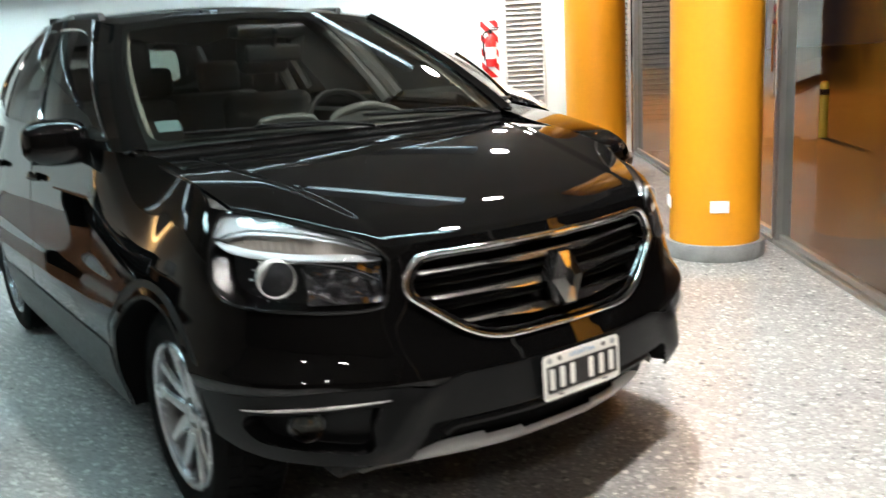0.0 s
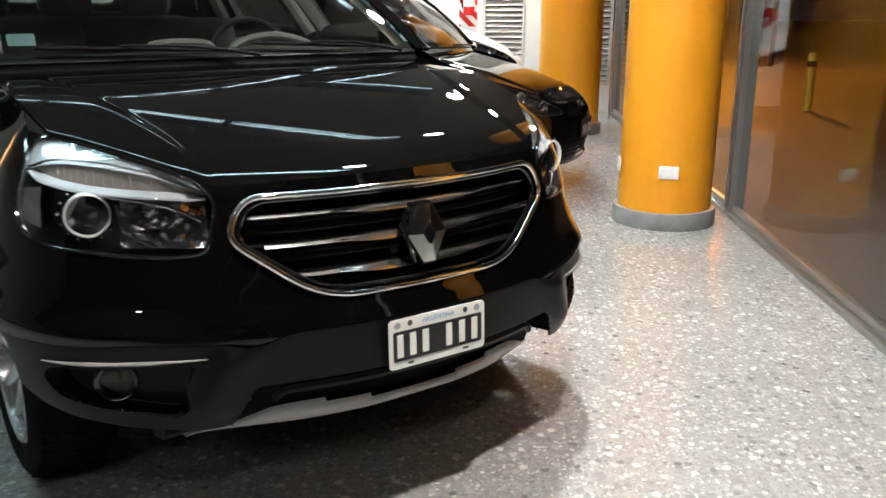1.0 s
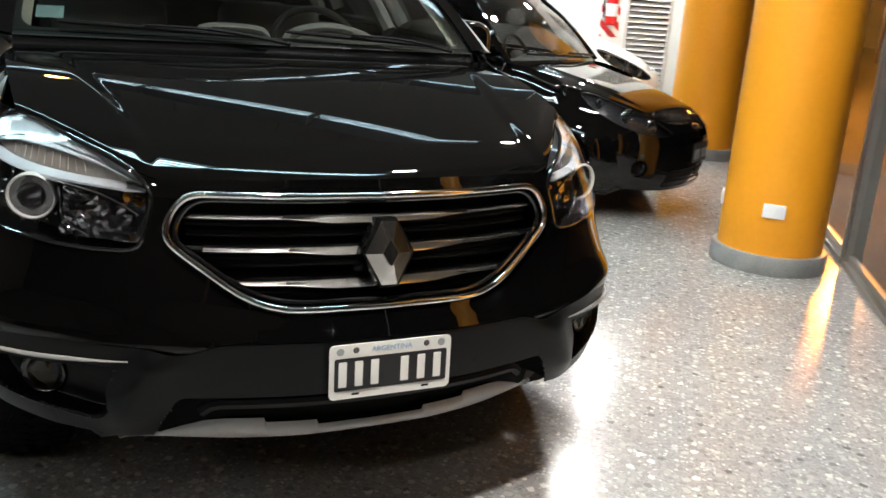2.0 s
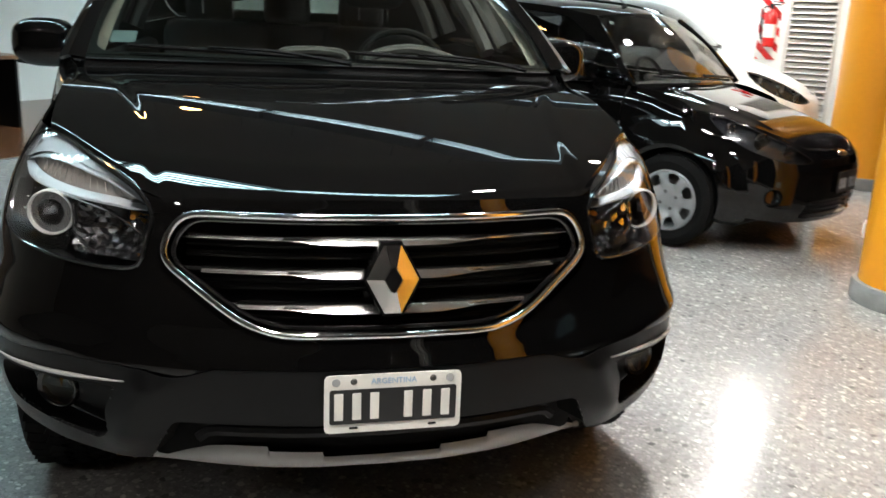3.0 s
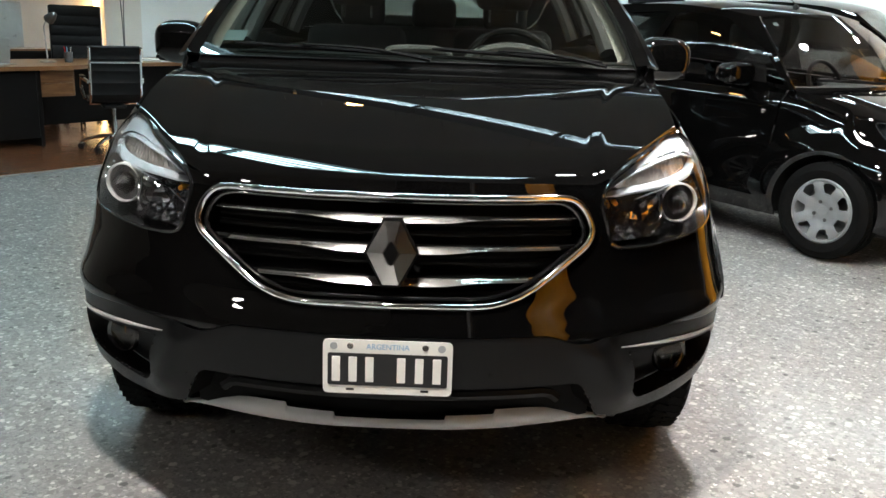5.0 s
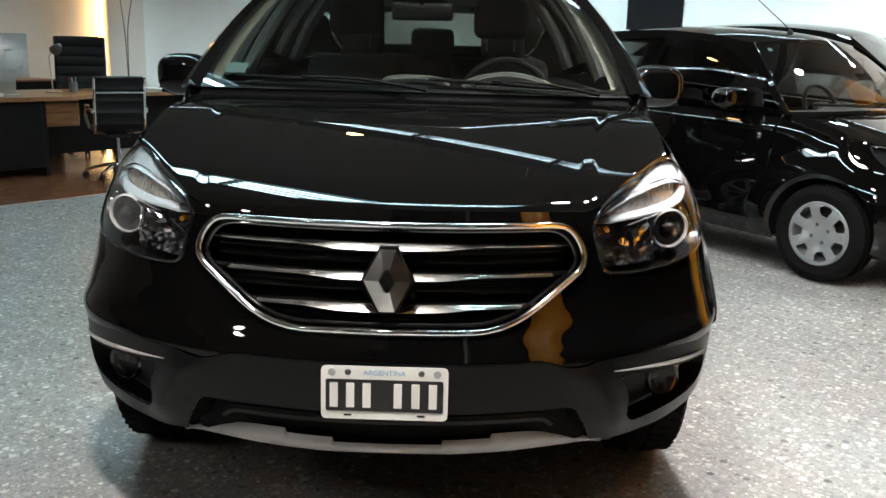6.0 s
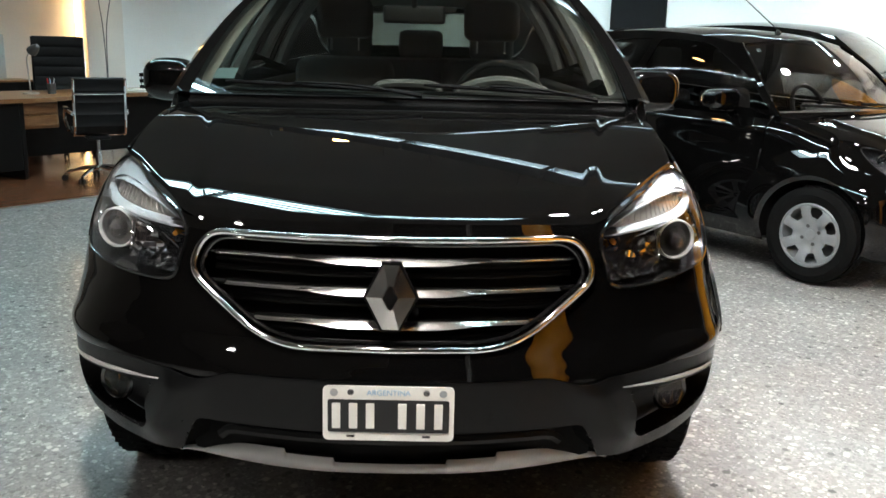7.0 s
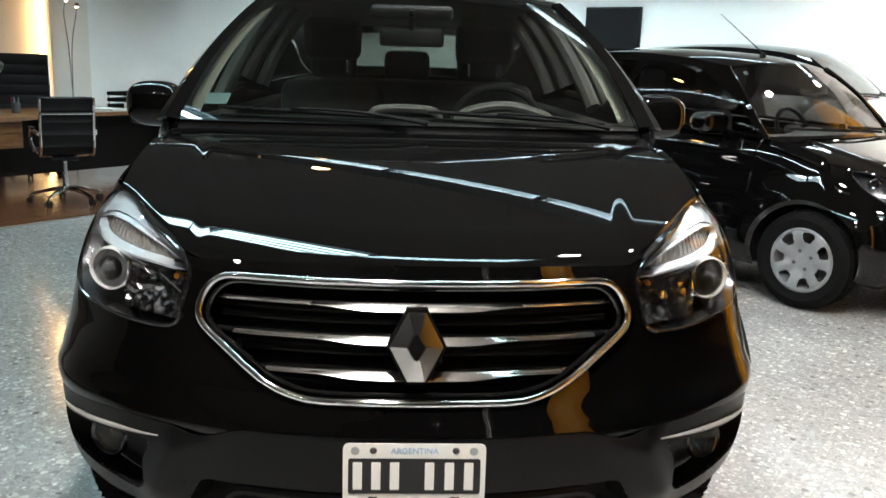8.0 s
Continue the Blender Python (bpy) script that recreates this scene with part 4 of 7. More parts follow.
def build_suv():
    car = thing("suv_car", "glossy black compact SUV with chrome grille, parked on terrazzo", "car")
    plan = [(0, 0.0), (0.2, 0.014), (0.4, 0.058), (0.54, 0.113), (0.66, 0.19), (0.75, 0.272), (0.815, 0.36), (0.862, 0.47), (0.893, 0.60), (0.911, 0.76), (0.921, 1.0), (0.925, 1.6), (0.925, 2.6), (0.915, 3.5), (0.885, 4.0), (0.82, 4.3), (0.70, 4.44), (0.5, 4.50), (0.25, 4.525), (0, 4.53)]
    width = [(0.2, 0.965), (0.30, 0.985), (0.42, 1.016), (0.50, 1.024), (0.58, 1.028), (0.64, 1.018), (0.72, 1.0), (0.9, 0.988), (1.05, 0.965), (1.3, 0.92)]

    def lean(y, z):
        k = 0.125 * (1 - smooth(y, 0.9, 1.5)) + 0.01
        tail = 0.12 * smooth(y, 3.0, 4.0) * np.clip((z - 0.75) / 0.45, 0, 1)
        return k * np.clip((z - 0.70) / 0.40, 0, 1.2) ** 1.8 + tail
    front = [(0.2, 0.10), (0.30, 0.045), (0.36, 0.028), (0.45, 0.014), (0.575, 0.012), (0.60, 0.022), (0.66, 0.052), (0.84, 0.095), (0.89, 0.109), (0.915, 0.119), (0.94, 0.131), (1.0, 0.23)]
    rear = [(0.2, 0.05), (0.4, 0.0), (0.7, 0.0), (0.8, 0.06), (1.2, 0.10)]
    sh = Shell(plan, width, lean, front, rear, 4.53)
    AX_F, AX_R, HUB = 0.88, 3.58, 0.345
    S = sh.s_at_y

    # hood shape
    hood_e = line([(0.2, 0.74), (0.56, 0.742), (0.85, 0.775), (1.0, 0.78), (1.25, 0.765)])
    fender_top = line([(0.50, 0.985), (0.56, 1.0), (0.70, 1.042), (0.85, 1.078), (1.0, 1.106), (1.2, 1.134), (1.35, 1.142), (2.0, 1.155), (3.0, 1.185), (4.0, 1.235), (4.6, 1.25)])

    def hood_front(x):
        x = np.abs(x)
        return 0.150 + 0.30 * x * x + 0.285 * smooth(x, 0.465, 0.80) ** 1.04

    def hood_z(x, y):
        ax = np.abs(x)
        e = ax / hood_e(y)
        z = 1.050 + 0.185 * (y - 0.65) - 0.09 * (y - 0.65) ** 2 - 0.009 * e ** 2
        # the nose rolls down and the corners fall to the lamps
        z = z - 0.95 * np.maximum(0.30 - (y - 0.30 * ax ** 2), 0) ** 2
        z = z - (0.135 * np.maximum(0.92 - y, 0) ** 2 + 0.002) * e ** 5
        # the sides stand a little proud of the middle along a crease
        crease = 0.487 + 0.17 * smooth(y, 0.25, 1.25)
        z = z + 0.0062 * smooth(ax - crease, -0.020, 0.026) * smooth(y, 1.15, 0.9)
        return z

    def hood_pt(a, b):
        yr = 1.20 - 0.06 * (1 - a ** 2)
        x0 = a * 0.745
        yf = hood_front(x0)
        y = yf + (yr - yf) * b
        x = a * (0.745 * (1 - b) + hood_e(np.full_like(a, 1.2)) * b + 0.03 * 4 * b * (1 - b) * 0.35)
        z = hood_z(x, y)
        # the front lip rolls down to the shut line
        z = z - 0.008 * smooth(b, 0.025, 0.0)
        return np.stack([x, y, z], -1)

    A, B = grid(-1, 1, 221, 0, 1, 80)
    B = B ** 1.25
    bm = patch(bmesh.new(), A, B, hood_pt)
    part("hood", bm, PAINT, car, solid=0.012, off=-1)

    # outlines on the shell, in (s, z)
    grille = round_poly([(-0.44, 0.890), (0.44, 0.890), (0.487, 0.80), (0.285, 0.648), (-0.285, 0.648), (-0.487, 0.80)], [0.055, 0.055, 0.045, 0.09, 0.09, 0.045])
    s_head = [(0.518, 0.82), (0.504, 0.865), (0.510, 0.896), (0.550, 0.930), (0.64, 0.959), (0.78, 0.984), (0.92, 0.999), (1.03, 1.001), (1.095, 0.985), (1.115, 0.940), (1.09, 0.865), (1.04, 0.81), (0.94, 0.780), (0.80, 0.768), (0.66, 0.762), (0.56, 0.766), (0.53, 0.782)]
    head = smooth_line(s_head, 90, True)
    fog = round_poly([(0.588, 0.521), (0.95, 0.500), (0.975, 0.468), (0.93, 0.425), (0.80, 0.404), (0.640, 0.384), (0.606, 0.41), (0.620, 0.46)], [0.01, 0.02, 0.03, 0.05, 0.08, 0.02, 0.025, 0.05])
    intake = round_poly([(-0.555, 0.28), (-0.465, 0.456), (0.465, 0.456), (0.555, 0.28)], 0.02)
    s_end = sh.s[-1]
    arch_f = np.array([(S(AX_F) + 0.385 * math.cos(a), HUB + 0.01 + 0.385 * math.sin(a)) for a in np.linspace(0, 2 * math.pi, 60, endpoint=False)])
    arch_r = np.array([(S(AX_R) + 0.385 * math.cos(a), HUB + 0.01 + 0.385 * math.sin(a)) for a in np.linspace(0, 2 * math.pi, 60, endpoint=False)])

    def low(s):
        side = np.interp(s, [0.5, 0.6, 0.75, 0.9, 1.0, 1.1, 1.2], [0.350, 0.350, 0.354, 0.370, 0.390, 0.425, 0.465])
        return side + 0.008 * np.exp(-((s - 0.512) / 0.035) ** 2)

    def shut(s):
        """Lower end of the hood, in height, along the outline."""
        return np.where(s < 0.50, 0.924 - 0.010 * (s / 0.55) ** 2, np.interp(s, [0.50, 0.552, 0.64, 0.78, 0.93, 1.07, 1.2], [0.9157, 0.933, 0.962, 0.987, 1.003, 1.011, 1.016]))

    def split(s):
        """Painted bumper above, moulded cladding below."""
        return split_line(s)
    split_line = line([(0, 0.584), (0.36, 0.582), (0.455, 0.561), (0.53, 0.570), (0.69, 0.573), (0.9, 0.560), (1.3, 0.545)])
    s_wheel = S(0.62)
    # painted bumper, both halves
    A, B = grid(0, s_wheel, 130, split, shut, 44)

    def wing(a, b):
        """The bumper's skin, with a soft ridge falling from the lamp to the lower corner."""
        ridge = 0.007 * np.exp(-((a - 0.480 - (b - 0.56) * 0.50) / 0.075) ** 2) * smooth(b, 0.575, 0.66) * smooth(b, 0.80, 0.68)
        brow = 0.006 * np.exp(-((b - 0.60 + 0.03 * (a - 0.6)) / 0.022) ** 2) * smooth(a, 0.62, 0.75)
        return sh.at(a, b, ridge + brow)
    bm = patch(bmesh.new(), A, B, wing, [grille, head, arch_f], mirror=1)
    part("front_bumper", bm, PAINT, car)
    A, B = grid(0, 0.56, 40, 0, 1, 4)
    bm = patch(bmesh.new(), A, B, lambda a, b: sh.at(a, np.full_like(a, 0.900), -0.004) + np.stack([0 * a, 0.14 * b, 0.002 * b], -1), mirror=1)
    part("slam_panel", bm, BLACK, car)
    # moulded lower bumper
    A, B = grid(0, s_wheel, 150, low, lambda s: split(s) - 0.003, 46)

    def chin(a, b):
        """The cladding swells into a horn between the intake and the fog lamp."""
        horn = 0.022 * np.exp(-((a - 0.545 + (b - 0.45) * 0.55) / 0.055) ** 2) * smooth(b, 0.33, 0.42) * smooth(b, 0.60, 0.52)
        return sh.at(a, b, horn - 0.002)
    bm = patch(bmesh.new(), A, B, chin, [fog, intake, arch_f], mirror=1)
    part("lower_bumper", bm, PLASTIC, car, "matt dark grey moulded lower bumper", solid=0.006)
    # near-black sheets standing in for the shade behind the openings
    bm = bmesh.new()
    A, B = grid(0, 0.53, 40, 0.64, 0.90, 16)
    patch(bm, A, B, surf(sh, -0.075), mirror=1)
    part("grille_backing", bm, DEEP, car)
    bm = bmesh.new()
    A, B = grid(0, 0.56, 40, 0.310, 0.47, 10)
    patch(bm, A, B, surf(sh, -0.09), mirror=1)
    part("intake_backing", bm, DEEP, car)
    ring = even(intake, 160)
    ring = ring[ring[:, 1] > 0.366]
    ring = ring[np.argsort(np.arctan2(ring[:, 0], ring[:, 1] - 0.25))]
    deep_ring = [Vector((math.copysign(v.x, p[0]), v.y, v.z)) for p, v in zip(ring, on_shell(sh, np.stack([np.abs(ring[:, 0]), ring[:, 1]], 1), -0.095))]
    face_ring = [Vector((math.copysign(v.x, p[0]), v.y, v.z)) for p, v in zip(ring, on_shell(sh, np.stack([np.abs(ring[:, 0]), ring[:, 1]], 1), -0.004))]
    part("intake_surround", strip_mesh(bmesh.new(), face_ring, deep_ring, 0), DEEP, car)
    # intake lip bar
    lip = [(x, z) for x, z in zip(np.linspace(-0.42, 0.42, 41), 0.405 + 0.022 * np.clip(1 - ((np.abs(np.linspace(-0.42, 0.42, 41)) - 0.38) / 0.04) ** 2 * (np.abs(np.linspace(-0.42, 0.42, 41)) > 0.38), 0, 1))]
    bm = bmesh.new()
    pl = np.array(lip)
    tube(bm, [Vector((math.copysign(1, p[0]) * q.x if p[0] else 0, q.y, q.z)) for p, q in zip(pl, on_shell(sh, np.stack([np.abs(pl[:, 0]), pl[:, 1]], 1), -0.03))], 0.008, 6, flat=1.6)
    part("intake_bar", bm, BLACK, car)

    def both(pts2, out):
        """Points on the front given by signed distance along the outline."""
        q = on_shell(sh, np.stack([np.abs(pts2[:, 0]), pts2[:, 1]], 1), out)
        return [Vector((math.copysign(v.x, p[0]), v.y, v.z)) for p, v in zip(pts2, q)]
    # chrome surround and black seal
    g2 = even(grille, 160)
    bm = bmesh.new()
    tube(bm, both(g2, 0.006), 0.0085, 10, True, flat=1.0, up=(0, -1, 0))
    part("grille_surround", bm, CHROME, car, "chrome grille surround")
    cen = np.array((0, 0.77))
    bm = bmesh.new()
    tube(bm, both(cen + (g2 - cen) * np.array((0.965, 0.90)), -0.004), 0.006, 8, True, up=(0, -1, 0))
    part("grille_seal", bm, GLOSSBLACK, car)
    # grille bars: slim at the ends, deeper in a wave towards the badge
    for zc, x1, x0 in ((0.842, 0.43, 0.0), (0.772, 0.40, 0.055), (0.700, 0.325, 0.0)):
        bm = bmesh.new()
        for side in (-1, 1):
            rows = []
            for s in np.linspace(x0, x1, 36):
                deep = 0.010 + 0.0095 * float(smooth(s, 0.235, 0.10))
                top = zc + 0.006 - 0.002 * float(smooth(s, 0.1, 0.3))
                prof = [(top, -0.028), (top, -0.008), (top - 0.0025, -0.004), (top - 0.006, -0.001), (top - deep * 0.6, 0.22 * deep), (top - deep + 0.002, 0.40 * deep), (top - deep, 0.40 * deep - 0.003), (top - deep * 0.9, -0.028)]
                rows.append([bm.verts.new((side * p[0], p[1], p[2])) for p in [sh.at(np.array(s), np.array(zz), oo - 0.012) for zz, oo in prof]])
            for a, b in zip(rows, rows[1:]):
                for i in range(len(a)):
                    j = (i + 1) % len(a)
                    bm.faces.new((a[i], a[j], b[j], b[i]))
            bm.faces.new(rows[-1])
            if x0 > 0:
                bm.faces.new(rows[0])
        bmesh.ops.remove_doubles(bm, verts=bm.verts[:], dist=1e-4)
        bmesh.ops.recalc_face_normals(bm, faces=bm.faces[:])
        part("grille_bar", bm, SATCHROME, car, "chrome grille bar")
        # dark end pieces carry the bar to the surround
        for side in (-1, 1):
            e1 = {0.842: 0.455, 0.772: 0.465, 0.700: 0.37}[zc]
            bm = bmesh.new()
            ss = np.linspace(x1 + 0.001, e1, 8)
            tube(bm, [Vector((side * p.x, p.y, p.z)) for p in on_shell(sh, np.stack([ss, np.full(8, zc)], 1), -0.018)], 0.007, 6)
            part("grille_bar_end", bm, GLOSSBLACK, car)
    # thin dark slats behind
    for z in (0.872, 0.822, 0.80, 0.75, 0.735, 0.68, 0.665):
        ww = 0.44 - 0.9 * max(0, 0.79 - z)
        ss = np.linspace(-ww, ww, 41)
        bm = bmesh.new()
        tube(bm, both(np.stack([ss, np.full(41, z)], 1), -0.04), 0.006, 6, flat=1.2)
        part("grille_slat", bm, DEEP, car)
    # badge: a plain lozenge on a dark plate
    badge_m = pose(0, 0.062, 0.768, -10.5, 0, 0)

    def lozenge(w, h, y0, y1, tip, inset):
        bm = bmesh.new()
        base = [(-w, 0), (-tip, h), (tip, h), (w, 0), (tip, -h), (-tip, -h)]
        a = [bm.verts.new((x, y0, z)) for x, z in base]
        b = [bm.verts.new((x, y1, z)) for x, z in base]
        t = [bm.verts.new((x * inset, y1 - 0.012, z * inset)) for x, z in base]
        n = len(base)
        for i in range(n):
            j = (i + 1) % n
            bm.faces.new((a[i], a[j], b[j], b[i]))
            bm.faces.new((b[i], b[j], t[j], t[i]))
        bm.faces.new(t)
        bm.faces.new(a)
        bmesh.ops.recalc_face_normals(bm, faces=bm.faces[:])
        return bm
    badge = part("badge", lozenge(0.064, 0.080, 0.03, 0.0, 0.022, 0.97), GLOSSBLACK, car, "plain chrome lozenge on a black plate", smooth=False)
    badge.matrix_basis = badge_m
    bm = lozenge(0.056, 0.072, -0.011, -0.014, 0.018, 0.36)
    part("lozenge", bm, FACETCHROME, badge, smooth=False)
    bm = bmesh.new()
    pts = [(-0.017, 0), (0, 0.029), (0.017, 0), (0, -0.029)]
    bm.faces.new([bm.verts.new((x, -0.0272, z)) for x, z in pts])
    part("lozenge_centre", bm, GLOSSBLACK, badge, smooth=False, solid=0.002)

    # number plate
    pm = thing("number_plate", "white edged black number plate with blank bars", "number plate", pose(0, 0.0, 0.515, -2, 0, 0))
    pm.parent = car
    del pm["category"]
    pm.empty_display_size = 0.05
    bm = bmesh.new()
    pl = round_poly([(-0.147, -0.0645), (0.147, -0.0645), (0.147, 0.0645), (-0.147, 0.0645)], 0.014)
    bm.faces.new([bm.verts.new((p[0], 0, p[1])) for p in pl])
    part("plate", bm, PLATEWHITE, pm, solid=0.003, smooth=False, off=1)
    bm = bmesh.new()
    pl = round_poly([(-0.136, -0.044), (0.136, -0.044), (0.136, 0.033), (-0.136, 0.033)], 0.006)
    bm.faces.new([bm.verts.new((p[0], -0.0045, p[1])) for p in pl])
    part("plate_field", bm, PLATEBLACK, pm, solid=0.0008, smooth=False, off=1)
    for x in (-0.117, -0.079, -0.041, 0.031, 0.072, 0.112):
        bm = bmesh.new()
        box(bm, (x - 0.0095, -0.0068, -0.035), (x + 0.0095, -0.0050, 0.025), 0.0012, 1)
        part("plate_bar", bm, PLATEWHITE, pm)
    for x in (-0.085, 0.085):
        bm = bmesh.new()
        box(bm, (x - 0.009, -0.0045, -0.0565), (x + 0.009, -0.0032, -0.0515), 0.0008, 1)
        part("plate_slot", bm, BLACK, pm)
        bm = bmesh.new()
        lathe(bm, [(0.0, -0.0035), (0.004, -0.0055), (0.007, -0.004), (0.0075, -0.003)], 14, pose(x, 0, 0.0495), "y")
        part("plate_screw", bm, DARKALU, pm)
    for x in (-0.122, 0.122):
        bm = bmesh.new()
        lathe(bm, [(0.0, -0.0042), (0.0085, -0.004), (0.009, -0.003)], 16, pose(x, 0, 0.0485), "y")
        part("plate_seal", bm, PLATEGREY, pm)
    cu = bpy.data.curves.new("plate_text", "FONT")
    cu.body, cu.size, cu.align_x, cu.align_y, cu.extrude = "ARGENTINA", 0.0175, "CENTER", "CENTER", 0.0003
    tmp = bpy.data.objects.new("plate_text", cu)
    scene.collection.objects.link(tmp)
    bpy.context.view_layer.update()
    me = bpy.data.meshes.new_from_object(tmp.evaluated_get(bpy.context.evaluated_depsgraph_get()))
    bpy.data.objects.remove(tmp)
    me.materials.clear()
    me.materials.append(PLATEBLUE)
    tx = new("plate_text", me)
    tx.parent = pm
    tx.matrix_basis = pose(0, -0.0040, 0.0485, 90, 0, 0)

    # skid plate: a silver lip set back under the intake, stepped up towards pointed ends
    skid_y = line([(0, 0.092), (0.13, 0.097), (0.255, 0.119), (0.42, 0.185), (0.52, 0.255), (0.565, 0.297)])
    skid_top = line([(0.0, 0.362), (0.255, 0.361), (0.33, 0.358), (0.42, 0.341), (0.52, 0.300), (0.565, 0.272)])
    skid_low = line([(0.0, 0.307), (0.27, 0.304), (0.42, 0.297), (0.52, 0.281), (0.565, 0.268)])

    def skid(a, b):
        top = skid_top(a) - 0.012 * smooth(a, 0.258, 0.254) - 0.012 * smooth(a, 0.137, 0.133)
        z = skid_low(a) + (top - skid_low(a)) * b
        return np.stack([a, skid_y(a) + 0.022 * (1 - b) ** 3 + 0.010 * b ** 4, z], -1)
    A, B = grid(0, 0.565, 220, 0, 1, 9)
    bm = patch(bmesh.new(), A, B, skid, mirror=1)
    part("skid_plate", bm, SATIN, car, "satin silver skid plate lip", solid=0.008)
    edge = np.linspace(0, 0.545, 120)
    rim = skid(edge, np.ones(120))
    part("intake_floor", strip_mesh(bmesh.new(), rim, rim + np.array((0, 0.12, 0.004))), DEEP, car)

    # fog lamps
    for side in (1, -1):
        A, B = grid(0.55, 1.06, 40, 0.35, 0.54, 16)
        bm = patch(bmesh.new(), A, B, surf(sh, -0.06), mirror=0 if side > 0 else 2)
        part("fog_pocket", bm, BLACK, car)
        bm = bmesh.new()
        fp = even(fog, 80)
        rim0, rim1 = on_shell(sh, fp, 0.0), on_shell(sh, fp.mean(0) + (fp - fp.mean(0)) * 0.93, -0.058)
        strip_mesh(bm, [(side * p.x, p.y, p.z) for p in rim0 + rim0[:1]], [(side * p.x, p.y, p.z) for p in rim1 + rim1[:1]], 0)
        part("fog_surround", bm, BLACK, car)
        ss = np.linspace(0.565, 0.96, 24)
        bm = bmesh.new()
        tube(bm, [Vector((side * p.x, p.y, p.z)) for p in on_shell(sh, np.stack([ss, 0.537 - 0.022 * (ss - 0.565) / 0.395], 1), 0.004)], [0.002 + 0.0042 * min(1, 3 * k / 23, 3 * (23 - k) / 23) for k in range(24)], 8, flat=0.8)
        part("fog_trim", bm, SATIN, car, "satin silver strip over the fog lamp")
        p = sh.at(np.array(0.800), np.array(0.460), -0.052)
        m = pose(side * p[0], p[1], p[2], 0, 0, 0) @ pose(0, 0, 0, 0, 0, 22 * side)
        bm = bmesh.new()
        lathe(bm, [(0.052, 0.02), (0.052, -0.010), (0.047, -0.015), (0.040, -0.010)], 28, m, "y")
        lamp = part("fog_lamp", bm, GLOSSBLACK, car)
        bm = bmesh.new()
        lathe(bm, [(0.040, -0.010), (0.033, 0.008), (0.014, 0.022), (0.0, 0.026)], 28, m, "y")
        part("fog_reflector", bm, FOGBOWL, lamp)
        bm = bmesh.new()
        lathe(bm, [(0.0, -0.017), (0.022, -0.015), (0.040, -0.010)], 28, m, "y")
        g = part("fog_lens", bm, FOGLENS, lamp)
        g.visible_shadow = False
        bm = bmesh.new()
        lathe(bm, [(0.0, -0.006), (0.011, -0.003), (0.014, 0.008), (0.008, 0.02)], 14, m, "y")
        part("fog_bulb", bm, AMBER, lamp)

    # headlamps
    for side in (1, -1):
        mir = 0 if side > 0 else 2
        hl = bmesh.new()
        A, B = grid(0.48, 1.15, 66, 0.72, 1.02, 36)
        patch(hl, A, B, surf(sh, -0.085), keep=head, mirror=mir)
        lamp = part("headlamp", hl, LAMPGREY, car, "clear glazed headlamp with projector")
        bm = bmesh.new()
        rim0, rim1 = on_shell(sh, head, 0.0), on_shell(sh, head, -0.09)
        strip_mesh(bm, [(side * p.x, p.y, p.z) for p in rim0 + rim0[:1]], [(side * p.x, p.y, p.z) for p in rim1 + rim1[:1]], 0)
        part("lamp_wall", bm, DARKCHROME, lamp)
        bm = bmesh.new()
        patch(bm, A, B, surf(sh, 0.004), keep=head, mirror=mir)
        g = part("lens", bm, LENS, lamp)
        g.visible_shadow = False
        bm = bmesh.new()
        tube(bm, [Vector((side * p.x, p.y, p.z)) for p in on_shell(sh, head, 0.001)], 0.005, 6, True, up=(0, -1, 0))
        part("lamp_seal", bm, GLOSSBLACK, lamp)

        def at(s, z, o):
            p = sh.at(np.array(s), np.array(z), o)
            return Vector((side * p[0], p[1], p[2]))
        # upper tier: an almond of two broad bright bands round the ribbed indicator, pale bezel above
        ss = np.linspace(0.522, 1.10, 40)
        z_lo = line([(0.522, 0.886), (0.60, 0.892), (0.70, 0.895), (0.80, 0.898), (0.95, 0.908), (1.04, 0.918), (1.10, 0.930)])(ss)
        z_hi = line([(0.522, 0.898), (0.60, 0.926), (0.70, 0.945), (0.80, 0.954), (0.92, 0.957), (1.02, 0.950), (1.10, 0.936)])(ss)
        ends = np.clip(np.minimum((ss - 0.515) / 0.05, (1.11 - ss) / 0.08), 0.25, 1)
        for zz, tall, deep in ((z_lo, 0.017, -0.012), (z_hi, 0.012, -0.013)):
            bm = bmesh.new()
            rows = []
            for a, b, k in zip(ss, zz, ends):
                h = tall * k / 2
                rows.append([bm.verts.new(at(a, b + dz * h, deep + do)) for dz, do in ((-1, -0.006), (-0.85, 0.0), (-0.3, 0.001), (0.4, -0.004), (1, -0.014))])
            for r0, r1 in zip(rows, rows[1:]):
                for i in range(4):
                    bm.faces.new((r0[i], r1[i], r1[i + 1], r0[i + 1]) if side > 0 else (r0[i], r0[i + 1], r1[i + 1], r1[i]))
            part("light_band", bm, BRIGHT, lamp, "bright silvered light band", solid=0.003)
        bm = bmesh.new()
        strip_mesh(bm, [at(a, b + 0.006, -0.032) for a, b in zip(ss, z_lo)], [at(a, b - 0.003, -0.026) for a, b in zip(ss, z_hi)], 0)
        part("indicator_bowl", bm, INDICATOR, lamp, solid=0.003)
        A, B = grid(0.51, 1.15, 64, lambda a: np.interp(a, ss, z_hi) + 0.006, 1.015, 14)
        bm = patch(bmesh.new(), A, B, surf(sh, -0.012), keep=head, mirror=mir)
        part("upper_bezel", bm, BEZEL, lamp, "pale grey upper lamp bezel")
        # silvered shelf under the tier and outer end wall
        bm = bmesh.new()
